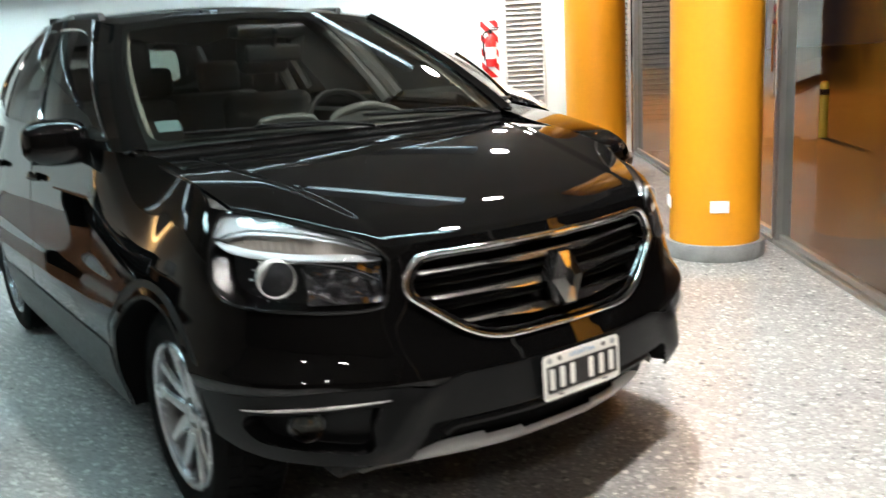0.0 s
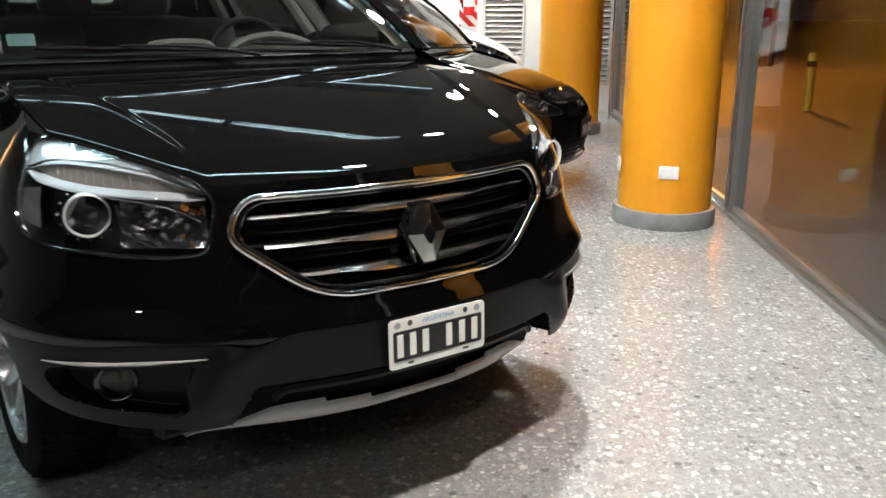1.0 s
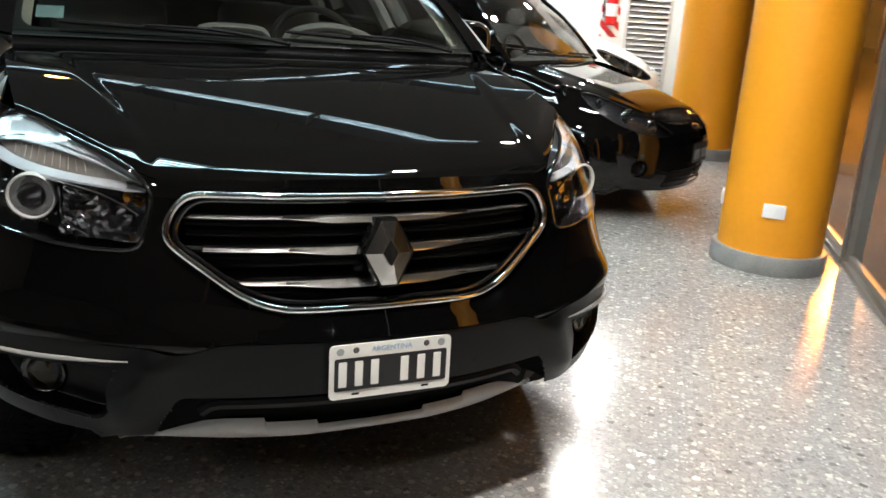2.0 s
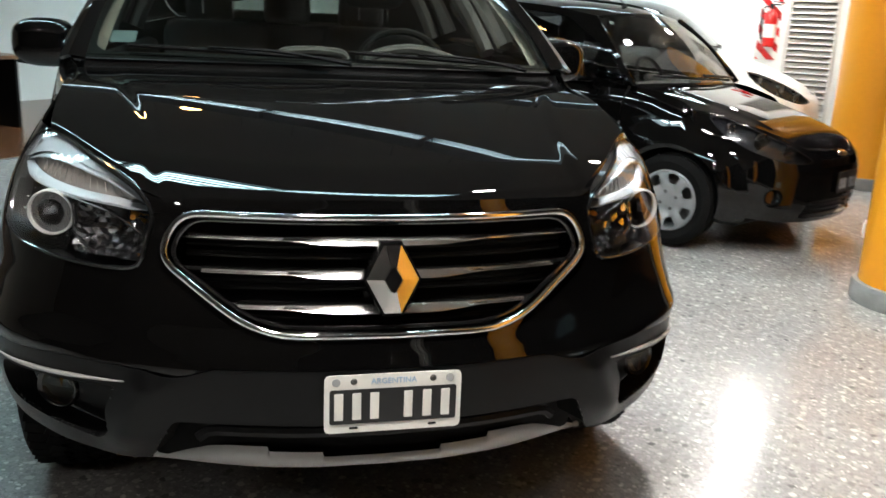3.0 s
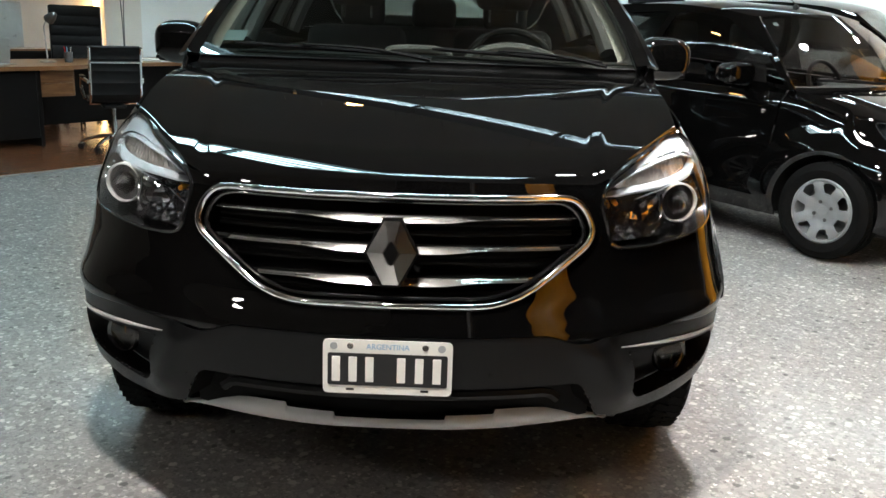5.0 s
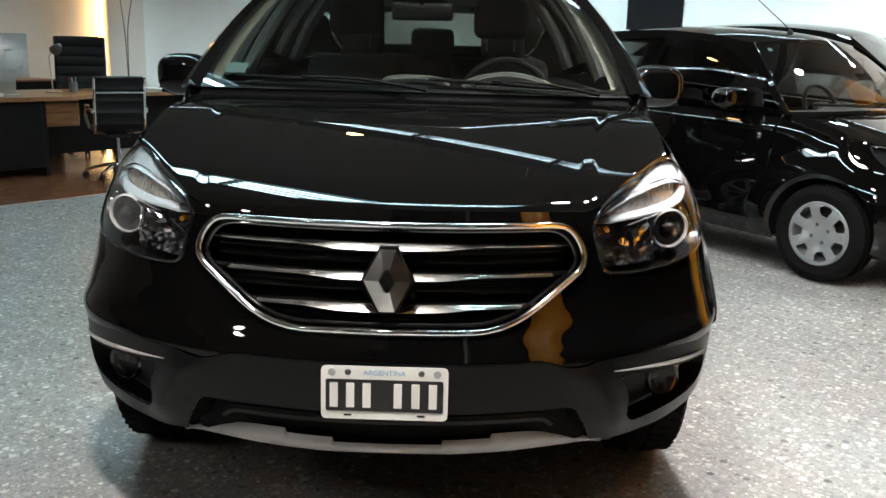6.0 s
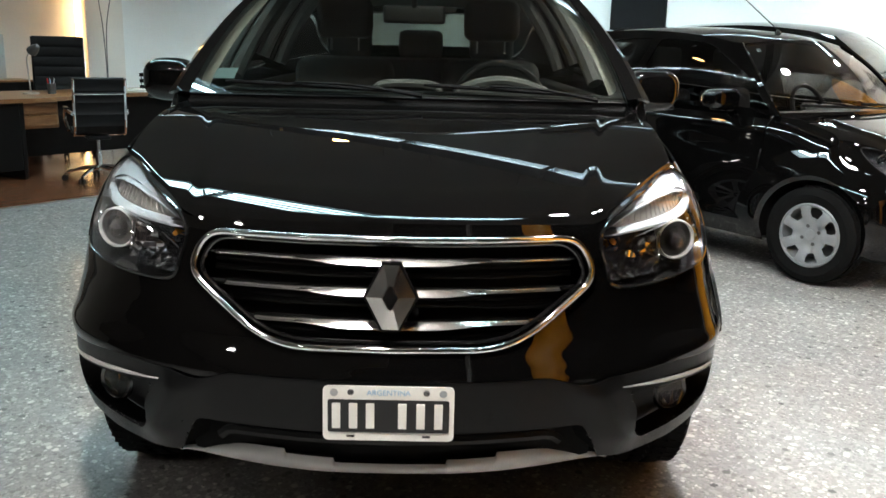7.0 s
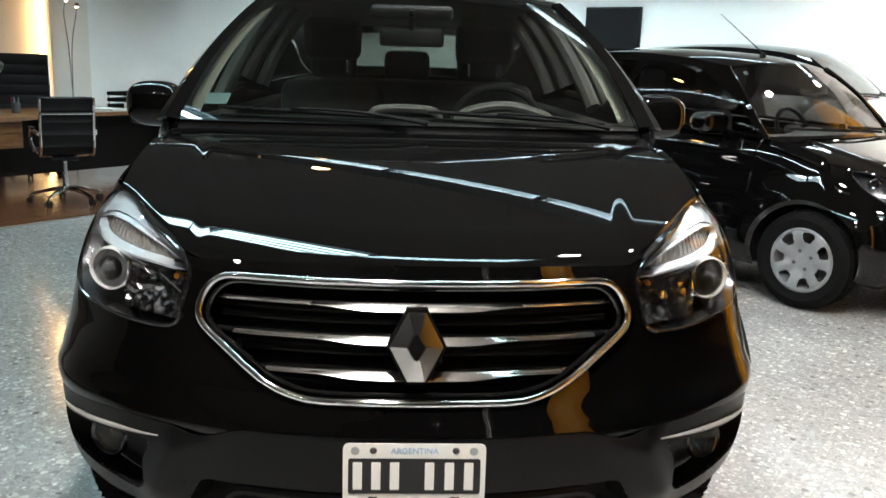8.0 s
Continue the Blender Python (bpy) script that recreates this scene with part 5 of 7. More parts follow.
        strip_mesh(bm, [at(a, b - 0.010, -0.018) for a, b in zip(ss, z_lo)], [at(a, b - 0.022, -0.072) for a, b in zip(ss, z_lo)], 0)
        part("tier_shelf", bm, DARKCHROME, lamp, solid=0.002)
        bm = bmesh.new()
        zs = np.linspace(0.795, 0.892, 12)
        strip_mesh(bm, [at(1.018 + 0.42 * (z - 0.795), z, -0.040) for z in zs], [at(1.050 + 0.40 * (z - 0.795), z, -0.010) for z in zs], 0)
        part("side_bezel", bm, DARKCHROME, lamp, "smoked silver outer lamp wall", solid=0.003)
        for k in range(14):
            a = 0.60 + 0.028 * k
            b0, b1 = float(np.interp(a, ss, z_lo)), float(np.interp(a, ss, z_hi))
            bm = bmesh.new()
            tube(bm, [at(a, b0 + 0.013, -0.026), at(a + 0.006, b1 - 0.010, -0.022)], 0.0016, 5)
            part("indicator_rib", bm, INDICATOR, lamp)
        # main beam: a bowl of flat silvered facets behind the inner end
        A, B = grid(0.528, 0.745, 15, 0.775, 0.882, 10)
        turn = np.random.RandomState(5 if side > 0 else 8)
        dent = turn.uniform(-0.010, 0.010, A.shape)

        def bowl(a, b):
            u, v = (a - 0.636) / 0.11, (b - 0.828) / 0.055
            p = sh.at(a, b, 0.0)
            q = sh.at(a, b, -0.070)
            w = np.clip(1 - 0.62 * np.maximum(np.abs(u), np.abs(v)) ** 2, 0.12, 1) + dent * 6
            return p + (q - p) * w[..., None]
        bm = patch(bmesh.new(), A, B, bowl, mirror=mir)
        bmesh.ops.triangulate(bm, faces=bm.faces[:])
        part("main_reflector", bm, DARKCHROME, lamp, "faceted silver main reflector", smooth=False)
        bm = bmesh.new()
        tube(bm, smooth_line([tuple(at(a, b, -0.022)) for a, b in ((0.755, 0.872), (0.745, 0.845), (0.730, 0.81), (0.66, 0.778))], 16), 0.0035, 6)
        part("divider", bm, DARKCHROME, lamp)
        bm = bmesh.new()
        tube(bm, smooth_line([tuple(at(a, b, -0.018)) for a, b in ((0.86, 0.890), (0.74, 0.884), (0.62, 0.868), (0.54, 0.835))], 20), 0.003, 6)
        part("chrome_fin", bm, CHROME, lamp)
        m = Matrix.Translation(at(0.632, 0.830, -0.040)) @ pose(0, 0, 0, 0, 0, 6 * side)
        bm = bmesh.new()
        lathe(bm, [(0.0, -0.010), (0.010, -0.008), (0.013, 0.0), (0.013, 0.03)], 16, m, "y")
        part("bulb_cap", bm, CHROME, lamp)
        bm = bmesh.new()
        lathe(bm, [(0.0, -0.004), (0.006, -0.002), (0.007, 0.02)], 12, Matrix.Translation(at(0.575, 0.862, -0.035)), "y")
        part("bulb", bm, AMBER, lamp)
        # projector with its chrome ring
        r = 0.050
        m = Matrix.Translation(at(0.832, 0.845, -0.020)) @ pose(0, 0, 0, 0, 0, 14 * side)
        bm = bmesh.new()
        lathe(bm, [(r + 0.001, 0.03), (r + 0.003, 0.0), (r + 0.002, -0.009), (r - 0.001, -0.011), (r - 0.003, -0.008), (r - 0.0035, 0.0)], 40, m, "y")
        part("projector_ring", bm, LAMPRING, lamp, "chrome projector ring")
        bm = bmesh.new()
        lathe(bm, [(r - 0.0035, -0.002), (r - 0.010, 0.012), (r - 0.014, 0.05)], 32, m, "y")
        part("projector_barrel", bm, DARKCHROME, lamp)
        bm = bmesh.new()
        lathe(bm, [(0.0, 0.056), (0.014, 0.052), (r - 0.014, 0.036)], 12, m, "y")
        part("projector_dish", bm, REFLECTOR, lamp, smooth=False)
        bm = bmesh.new()
        lathe(bm, [(0.0, -0.016), (0.016, -0.013), (0.03, -0.003), (r - 0.0145, 0.012), (r - 0.0145, 0.016), (0.0, 0.018)], 32, m, "y")
        part("projector_lens", bm, PROJ, lamp)
        # chrome beads added to stand in for glints around the ring
        for k in range(9):
            ang = 2.2 + 0.42 * k
            bm = bmesh.new()
            bmesh.ops.create_icosphere(bm, subdivisions=1, radius=0.0030 + 0.0010 * (k % 3))
            bm.transform(m @ Matrix.Translation(((r + 0.014) * math.cos(ang) * -side, 0.010, (r + 0.014) * math.sin(ang))))
            part("glint_bead", bm, CHROME, lamp, smooth=False)

    # fenders, doors, quarter panels: side of the shell cut at shut lines, arches taken out
    cuts = [("fender", 0.62, 1.42), ("front_door", 1.425, 2.43), ("rear_door", 2.435, 3.25), ("rear_quarter", 3.255, 4.53)]
    CLAD = 0.50
    for side in (1, -1):
        mir = 0 if side > 0 else 2
        for name, y0, y1 in cuts:
            s0, s1 = S(y0) + 0.0, (S(y1) if y1 < 4.5 else s_end)
            A, B = grid(s0, s1, max(24, int((s1 - s0) / 0.016)), CLAD, lambda s: fender_top(sh.y_of(s)), 44)
            bm = patch(bmesh.new(), A, B, surf(sh), [arch_f, arch_r, head], mirror=mir)
            ob = part(name, bm, PAINT, car, solid=0.005)
            if "door" in name:
                hy = S(y1 - 0.13)
                bm = bmesh.new()
                pts = [sh.at(np.array(hy - 0.085 + 0.17 * t), np.array(0.985), 0.012 + 0.020 * math.sin(math.pi * t)) for t in np.linspace(0, 1, 12)]
                tube(bm, [Vector((side * p[0], p[1], p[2])) for p in pts], 0.013, 8, flat=1.1)
                part("door_handle", bm, PAINT, ob)
        # sill and arch cladding
        A, B = grid(S(1.27), S(3.13), 90, 0.27, CLAD - 0.004, 14)
        bm = patch(bmesh.new(), A, B, surf(sh, 0.004), [], mirror=mir)
        part("sill_cladding", bm, PLASTIC, car, "matt dark grey sill cladding", solid=0.006)
        for nm, ax in (("front_arch", AX_F), ("rear_arch", AX_R)):
            lo = []
            hi = []
            for a in np.linspace(-12, 152 if ax == AX_F else 192, 50):
                ca, sa = math.cos(radians(a)), math.sin(radians(a))
                for lst, rr, out in ((lo, 0.372, -0.002), (hi, 0.432, 0.002)):
                    p = sh.at(np.array(S(ax) + rr * ca), np.array(max(HUB + 0.01 + rr * sa, 0.24)), out)
                    lst.append((side * p[0], p[1], p[2]))
            bm = strip_mesh(bmesh.new(), lo, hi, 0)
            part(nm + "_cladding", bm, PLASTIC, car, "matt dark grey wheel arch cladding", solid=0.008)
            # liner coloured near-black for the shade inside the arch
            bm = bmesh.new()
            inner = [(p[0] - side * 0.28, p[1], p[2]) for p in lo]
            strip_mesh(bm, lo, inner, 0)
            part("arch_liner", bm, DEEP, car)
    # belly
    bm = bmesh.new()
    box(bm, (-0.62, 0.35, 0.24), (0.62, 4.25, 0.30), 0.02, 1)
    box(bm, (-0.80, 1.3, 0.24), (0.80, 3.1, 0.34), 0.02, 1)
    part("underbody", bm, VOID, car, smooth=False)
    bm = bmesh.new()
    A, B = grid(S(3.95), s_end, 50, 0.28, 0.56, 12)
    patch(bm, A, B, surf(sh, 0.006), [arch_r], mirror=1)
    part("rear_bumper", bm, PLASTIC, car, solid=0.006)

    # wheels
    for y in (AX_F, AX_R):
        for side in (1, -1):
            wheel(car, side * 0.762, y, HUB, 0.345, 0.225, 0.236, side, ALLOY, 5, "alloy", "silver five spoke alloy wheel")

    # upper body
    cab = Cabin([(1.2, 1.138), (2.0, 1.155), (3.0, 1.185), (4.0, 1.235), (4.5, 1.25)], [(1.2, 0.825), (1.5, 0.862), (2.0, 0.875), (3.0, 0.862), (3.5, 0.80), (4.0, 0.71), (4.5, 0.63)],
                [(1.8, 0.600), (2.5, 0.625), (3.5, 0.575), (4.2, 0.50)], [(1.8, 1.545), (2.3, 1.62), (2.8, 1.635), (3.5, 1.60), (4.2, 1.52)], (1.24, 4.42), (1.97, 4.05), 0.022)
    wins = [("front_window", round_poly([(0.030, 0.05), (0.318, 0.05), (0.30, 0.90), (0.10, 0.90)], [0.01, 0.03, 0.04, 0.10])),
            ("rear_window", round_poly([(0.34, 0.05), (0.60, 0.05), (0.60, 0.90), (0.325, 0.90)], 0.03)),
            ("quarter_window", round_poly([(0.63, 0.07), (0.86, 0.12), (0.80, 0.82), (0.63, 0.88)], 0.04))]
    for side in (1, -1):
        mir = 0 if side > 0 else 2
        part("window_surround", cab.sheet([w for _, w in wins], mir), PAINT, car, solid=0.008)
        for nm, w in wins:
            g = part(nm, cab.sheet([], mir, 0.006, w, 0.5), TINTED, car)
            g.visible_shadow = False
        ring = even(wins[0][1], 60)
        bm = bmesh.new()
        tube(bm, [Vector((side * p[0], p[1], p[2])) for p in cab.side(ring[:, 0], ring[:, 1])], 0.005, 6, True, up=(1, 0, 0))
        part("window_trim", bm, CHROME, car)
    bt = np.linspace(0, 1, 15)

    # windscreen between the posts
    def ws_edge(b, inn):
        p = cab.side(np.zeros_like(b), b)
        inn = inn + 0.035 * (1 - b) ** 2
        p[..., 0] -= inn * 1.0
        p[..., 1] -= inn * 0.30
        p[..., 2] += inn * 0.05
        return p

    def screen_pt(a, b):
        e = ws_edge(b, 0.042)
        x = e[..., 0] * a
        bow = 1 - a ** 2
        y = e[..., 1] - (0.062 - 0.01 * b) * (1 - np.abs(a) ** 2.8)
        z = e[..., 2] + (0.004 + 0.030 * b) * bow + 0.004 * np.sin(np.pi * b)
        return np.stack([x, y, z], -1)
    A, B = grid(-1, 1, 49, 0.0, 1.0, 25)
    bm = patch(bmesh.new(), A, B, screen_pt)
    g = part("windscreen", bm, WINDSCREEN, car)
    g.visible_shadow = False
    # black ceramic band along the edges
    edge = round_poly([(-0.978, 0.045), (0.978, 0.045), (0.965, 0.95), (-0.965, 0.95)], [0.08, 0.08, 0.1, 0.1])
    A, B = grid(-1, 1, 97, 0, 1, 49)
    bm = patch(bmesh.new(), A, B, lambda a, b: screen_pt(a, b) + np.array((0, 0.004, -0.004)), [edge])
    part("windscreen_band", bm, BLACK, car)
    # posts
    for side in (1, -1):
        D = np.array((side, 1, 1))
        p0, p1 = cab.side(np.zeros_like(bt), bt), screen_pt(np.ones_like(bt), bt)
        mid = (p0 + p1) / 2 + np.array((0.008, -0.012, 0.008))
        bm = strip_mesh(bmesh.new(), p1 * D, mid * D, 0)
        strip_mesh(bm, mid * D, p0 * D, 0)
        bmesh.ops.remove_doubles(bm, verts=bm.verts[:], dist=1e-4)
        part("windscreen_post", bm, PAINT, car, solid=0.01)
        q0 = screen_pt(np.full_like(bt, 0.94), bt) + np.array((0, 0.03, -0.02))
        q1 = cab.side(np.full_like(bt, 0.02), bt) - np.array((0.06, 0.0, 0.0))
        part("post_trim", strip_mesh(bmesh.new(), q0 * D, q1 * D, 0), BEIGE, car, "pale pillar lining")
    # roof
    yr = np.linspace(0, 1, 40)

    def roof_pt(a, b):
        e = cab.side(b, np.ones_like(b))
        front = screen_pt(a, np.ones_like(b))
        bow = 1 - a ** 2
        y = e[..., 1] - 0.065 * bow * (1 - b) + 0.05 * bow * b
        z = e[..., 2] + 0.045 * bow * smooth(b, -0.2, 0.3) + 0.034 * bow * (1 - smooth(b, 0, 0.2)) * 0.35
        x = e[..., 0] * a
        w = 1 - smooth(b, 0.0, 0.06)
        p = np.stack([x, y, z], -1)
        return p * (1 - w[..., None]) + front * w[..., None]
    A, B = grid(-1, 1, 49, 0, 1, 60)
    bm = patch(bmesh.new(), A, B, roof_pt)
    part("roof", bm, PAINT, car, solid=0.02)
    for side in (1, -1):
        pts = cab.side(np.linspace(0.12, 0.86, 20), np.ones(20)) + np.array((-0.05, 0, 0.012))
        bm = bmesh.new()
        tube(bm, [Vector((side * p[0], p[1], p[2])) for p in pts], 0.014, 8)
        part("roof_rail", bm, DARKALU, car)
    # tailgate with rear window
    def tail_pt(a, b):
        e = cab.side(np.ones_like(b), b)
        bow = 1 - a ** 2
        return np.stack([e[..., 0] * a, e[..., 1] + 0.07 * bow, e[..., 2] + 0.03 * bow * b], -1)
    rw = round_poly([(-0.80, 0.12), (0.80, 0.12), (0.74, 0.82), (-0.74, 0.82)], 0.12)
    A, B = grid(-1, 1, 60, 0, 1, 30)
    bm = patch(bmesh.new(), A, B, tail_pt, [rw])
    part("tailgate", bm, PAINT, car, solid=0.02)
    A, B = grid(-0.84, 0.84, 20, 0.08, 0.86, 10)
    g = part("rear_screen", patch(bmesh.new(), A, B, tail_pt), TINTED, car)
    g.visible_shadow = False

    # cabin
    bm = bmesh.new()
    A, B = grid(-1, 1, 40, 0, 1, 20)

    def dash(a, b):
        y = 1.20 + 0.62 * b - 0.09 * (1 - a ** 2) * (1 - b)
        z = 1.095 + 0.045 * np.sin(np.pi * np.clip(b * 1.1, 0, 1)) + 0.075 * np.exp(-((a * 0.72 - 0.36) / 0.20) ** 2) * smooth(b, 0.55, 0.9) - 0.10 * smooth(b, 0.9, 1.0)
        return np.stack([a * 0.74, y, z], -1)
    patch(bm, A, B, dash)
    part("dashboard", bm, CABIN, car, solid=0.03)
    bm = bmesh.new()
    pl = smooth_line([(0.17, 0.0), (0.20, 0.055), (0.30, 0.085), (0.40, 0.085), (0.52, 0.05), (0.55, 0.0)], 24)
    tube(bm, [(p[0], 1.72 - 0.05, 1.10 + p[1]) for p in pl], 0.018, 8)
    part("instrument_hood", bm, CABIN_GREY, car)
    bm = bmesh.new()
    pl = smooth_line([(-0.13, 0.0), (-0.11, 0.035), (0, 0.045), (0.11, 0.035), (0.13, 0.0)], 16)
    tube(bm, [(p[0] - 0.02, 1.68, 1.125 + p[1]) for p in pl], 0.016, 8)
    part("centre_display_hood", bm, CABIN_GREY, car)
    steering(car, 0.36, 1.86, 1.075, 0.19)
    for x in (-0.37, 0.37):
        headrest_seat(car, x, 2.12, 0.62, CABIN)
    bm = bmesh.new()
    box(bm, (-0.66, 2.98, 0.60), (0.66, 3.5, 0.78), 0.05, 2)
    box(bm, (-0.66, 3.40, 0.70), (0.66, 3.56, 1.24), 0.05, 2)
    part("rear_bench", bm, CABIN, car)
    for x in (-0.42, 0.0, 0.42):
        bm = bmesh.new()
        box(bm, (x - 0.13, 3.44, 1.235), (x + 0.13, 3.54, 1.42 if x else 1.40), 0.04, 3)
        part("rear_headrest", bm, CABIN, car)
    bm = bmesh.new()
    box(bm, (-0.80, 1.2, 0.42), (0.80, 4.2, 0.48))
    part("cabin_floor", bm, CABIN, car, smooth=False)
    bm = bmesh.new()
    A, B = grid(-0.97, 0.97, 20, 0.03, 0.95, 20)
    patch(bm, A, B, lambda a, b: roof_pt(a, b) - np.array((0, 0, 0.035)))
    part("headliner", bm, CABIN_GREY, car)
    for side in (1, -1):
        bm = bmesh.new()
        box(bm, (0.74, 1.35, 0.45), (0.80, 4.1, 1.13), 0.02, 1)
        ob = part("door_lining", bm, CABIN, car)
        ob.scale = (side, 1, 1)
        for a0 in (0.305, 0.615):
            q = cab.side(np.full(8, a0 + 0.01), np.linspace(0, 1, 8)) - np.array((0.05, 0, 0))
            bm = bmesh.new()
            tube(bm, [Vector((side * p[0], p[1], p[2])) for p in q], 0.035, 8)
            part("pillar_lining", bm, CABIN_GREY, car)
    bm = bmesh.new()
    box(bm, (-0.125, -0.015, -0.036), (0.125, 0.02, 0.036), 0.014, 3)
    tube(bm, [(0, 0, 0.02), (0, -0.05, 0.10)], 0.012, 8)
    rv = part("rear_view_mirror", bm, BLACK, car)
    rv.location = (0.0, 1.80, 1.435)
    bm = bmesh.new()
    box(bm, (-0.16, 1.78, 1.50), (0.16, 1.90, 1.555), 0.02, 2)
    part("overhead_console", bm, BLACK, car)
    # sticker inside the glass
    bm = bmesh.new()
    A, B = grid(-0.925, -0.82, 6, 0.105, 0.175, 6)
    patch(bm, A, B, lambda a, b: screen_pt(a, b) + np.array((0, 0.006, -0.006)))
    part("windscreen_sticker", bm, STICKER, car)
    bm = bmesh.new()
    A, B = grid(-0.79, -0.70, 6, 0.080, 0.092, 3)
    patch(bm, A, B, lambda a, b: screen_pt(a, b) + np.array((0, 0.006, -0.006)))
    part("windscreen_code", bm, CABIN_GREY, car)
    # cowl and wipers
    bm = bmesh.new()
    A, B = grid(-1, 1, 60, 0, 1, 8)

    def cowl(a, b):
        y0 = 1.19 - 0.06 * (1 - a ** 2)
        e = screen_pt(a, np.full_like(a, 0.03))
        p = np.stack([a * 0.765, y0, hood_z(a * 0.765, y0) - 0.018], -1)
        return p * (1 - b[..., None]) + (e - np.array((0, 0, 0.004))) * b[..., None] - np.array((0, 0, 0.012)) * np.sin(np.pi * b)[..., None]
    patch(bm, A, B, cowl)
    part("cowl", bm, DEEP, car, solid=0.004)
    for x0, x1, b1, pivot in ((-0.62, 0.0, 0.012, 0.05), (0.05, 0.62, 0.012, 0.66)):
        a = np.linspace(x0, x1, 14) / 0.74
        bl = screen_pt(a, np.linspace(0.055, b1, 14)) + np.array((0, -0.012, 0.012))
        bm = bmesh.new()
        tube(bm, bl, [0.004] + [0.007] * 11 + [0.006, 0.004], 6, flat=1.1)
        wp = part("wiper", bm, DEEP, car)
        bm = bmesh.new()
        pv = screen_pt(np.array([pivot / 0.74 * 0.95]), np.array([0.0]))[0] + np.array((0, -0.045, 0.006))
        mid = bl[5] + np.array((0, -0.008, 0.010))
        tube(bm, smooth_line([tuple(pv), tuple((pv + mid) / 2 + np.array((0, -0.01, 0.012))), tuple(mid)], 10), [0.012, 0.010, 0.009, 0.008, 0.008, 0.007, 0.007, 0.006, 0.006, 0.005], 6, flat=0.7)
        part("wiper_arm", bm, DEEP, wp)
    # mirrors
    for side in (1, -1):
        mirror_housing(car, side * 0.945, 1.655, 1.165, side, PAINT, 0.215, 0.165)
    return car


suv = build_suv()


def build_hatchback(label, paint, roof_paint, m, detailed, steer=0):
    """Small three-door hatchback, front at local y = 0."""
    car = thing("hatchback_car", label, "car", m)
    LEN = 3.84
    plan = [(0, -0.08), (0.15, -0.071), (0.32, -0.035), (0.46, 0.035), (0.57, 0.14), (0.65, 0.27), (0.71, 0.42), (0.755, 0.58), (0.785, 0.75), (0.80, 1.0), (0.81, 1.6), (0.815, 2.3), (0.805, 2.9), (0.78, 3.3), (0.70, 3.6), (0.55, 3.76), (0.3, 3.83), (0, 3.84)]
    width = [(0.15, 0.94), (0.22, 0.97), (0.32, 1.0), (0.42, 1.002), (0.60, 0.988), (0.72, 0.970), (0.85, 0.942), (0.96, 0.915), (1.1, 0.88)]

    def lean(y, z):
        return (0.10 * (1 - smooth(y, 0.6, 1.2)) + 0.005) * np.clip((z - 0.52) / 0.42, 0, 1.2) ** 1.8
    front = [(0.15, 0.10), (0.22, 0.035), (0.35, 0.005), (0.50, 0.0), (0.58, 0.02), (0.66, 0.08), (0.74, 0.20), (0.9, 0.45)]
    rear = [(0.15, 0.05), (0.4, 0.0), (0.7, 0.0), (0.8, 0.05), (1.1, 0.12)]
    sh = Shell(plan, width, lean, front, rear, LEN)
    S, s_end = sh.s_at_y, sh.s[-1]
    AF, AR, HUB, RT = 0.69, 3.142, 0.29, 0.29
    sink = 0.0 if detailed else 0.11
    top = line([(0.20, 0.69), (0.35, 0.745), (0.55, 0.82), (0.75, 0.885), (0.95, 0.935), (1.3, 0.958), (2.0, 0.98), (2.8, 1.02), (3.5, 1.06), (3.84, 1.07)])

    def arch(y, r):
        return np.array([(S(y) + r * math.cos(a), HUB + 0.012 + r * math.sin(a)) for a in np.linspace(0, 2 * math.pi, 56, endpoint=False)])
    af, ar = arch(AF, 0.325), arch(AR, 0.325)
    shut = lambda s: np.interp(s, [0, 0.35, 0.45, 0.55, 0.72, 0.85, 0.95], [0.640, 0.650, 0.685, 0.745, 0.808, 0.822, 0.835])
    head = smooth_line([(0.355, 0.59), (0.395, 0.628), (0.50, 0.70), (0.60, 0.755), (0.71, 0.798), (0.79, 0.800), (0.815, 0.74), (0.78, 0.675), (0.67, 0.618), (0.50, 0.58)], 60, True)
    s0 = S(0.42)
    mouth = round_poly([(-0.42, 0.25), (-0.36, 0.36), (0.36, 0.36), (0.42, 0.25)], 0.03)
    upper = round_poly([(-0.30, 0.555), (-0.27, 0.60), (0.27, 0.60), (0.30, 0.555)], 0.015)
    fogh = circle_poly(0.60, 0.37, 0.055)
    A, B = grid(0, s0 + 0.1, 110, lambda s: 0.225 + 0.02 * smooth(s, 0.5, 0.9), shut, 60)
    bm = patch(bmesh.new(), A, B, surf(sh), [head, af] + ([mouth, upper, fogh] if detailed else []), mirror=1)
    part("front_bumper", bm, paint, car, solid=0.006)
    bm = bmesh.new()
    A, B = grid(0, 0.75, 40, 0.22, 0.64, 10)
    patch(bm, A, B, surf(sh, -0.05), mirror=1)
    part("grille_backing", bm, BLACK, car)
    if detailed:
        for z in (0.275, 0.305, 0.335):
            bm = bmesh.new()
            ss = np.linspace(-0.40, 0.40, 31)
            pts = sh.at(np.abs(ss), np.full(31, z), -0.02)
            tube(bm, [Vector((math.copysign(p[0], k), p[1], p[2])) for p, k in zip(pts, ss)], 0.007, 6)
            part("grille_slat", bm, BLACK, car)
        # Shade on the plate is put into its dark face and grey bars.
        bm = bmesh.new()
        box(bm, (-0.147, -0.092, 0.395), (0.147, -0.086, 0.524), 0.004, 1)
        pl = part("number_plate", bm, PLATEBLACK, car, "number plate coloured dark for shade, with blank bars")
        bm = bmesh.new()
        box(bm, (-0.136, -0.0945, 0.405), (0.136, -0.0922, 0.495), 0.001, 1)
        part("plate_field", bm, PLATEBLACK, pl)
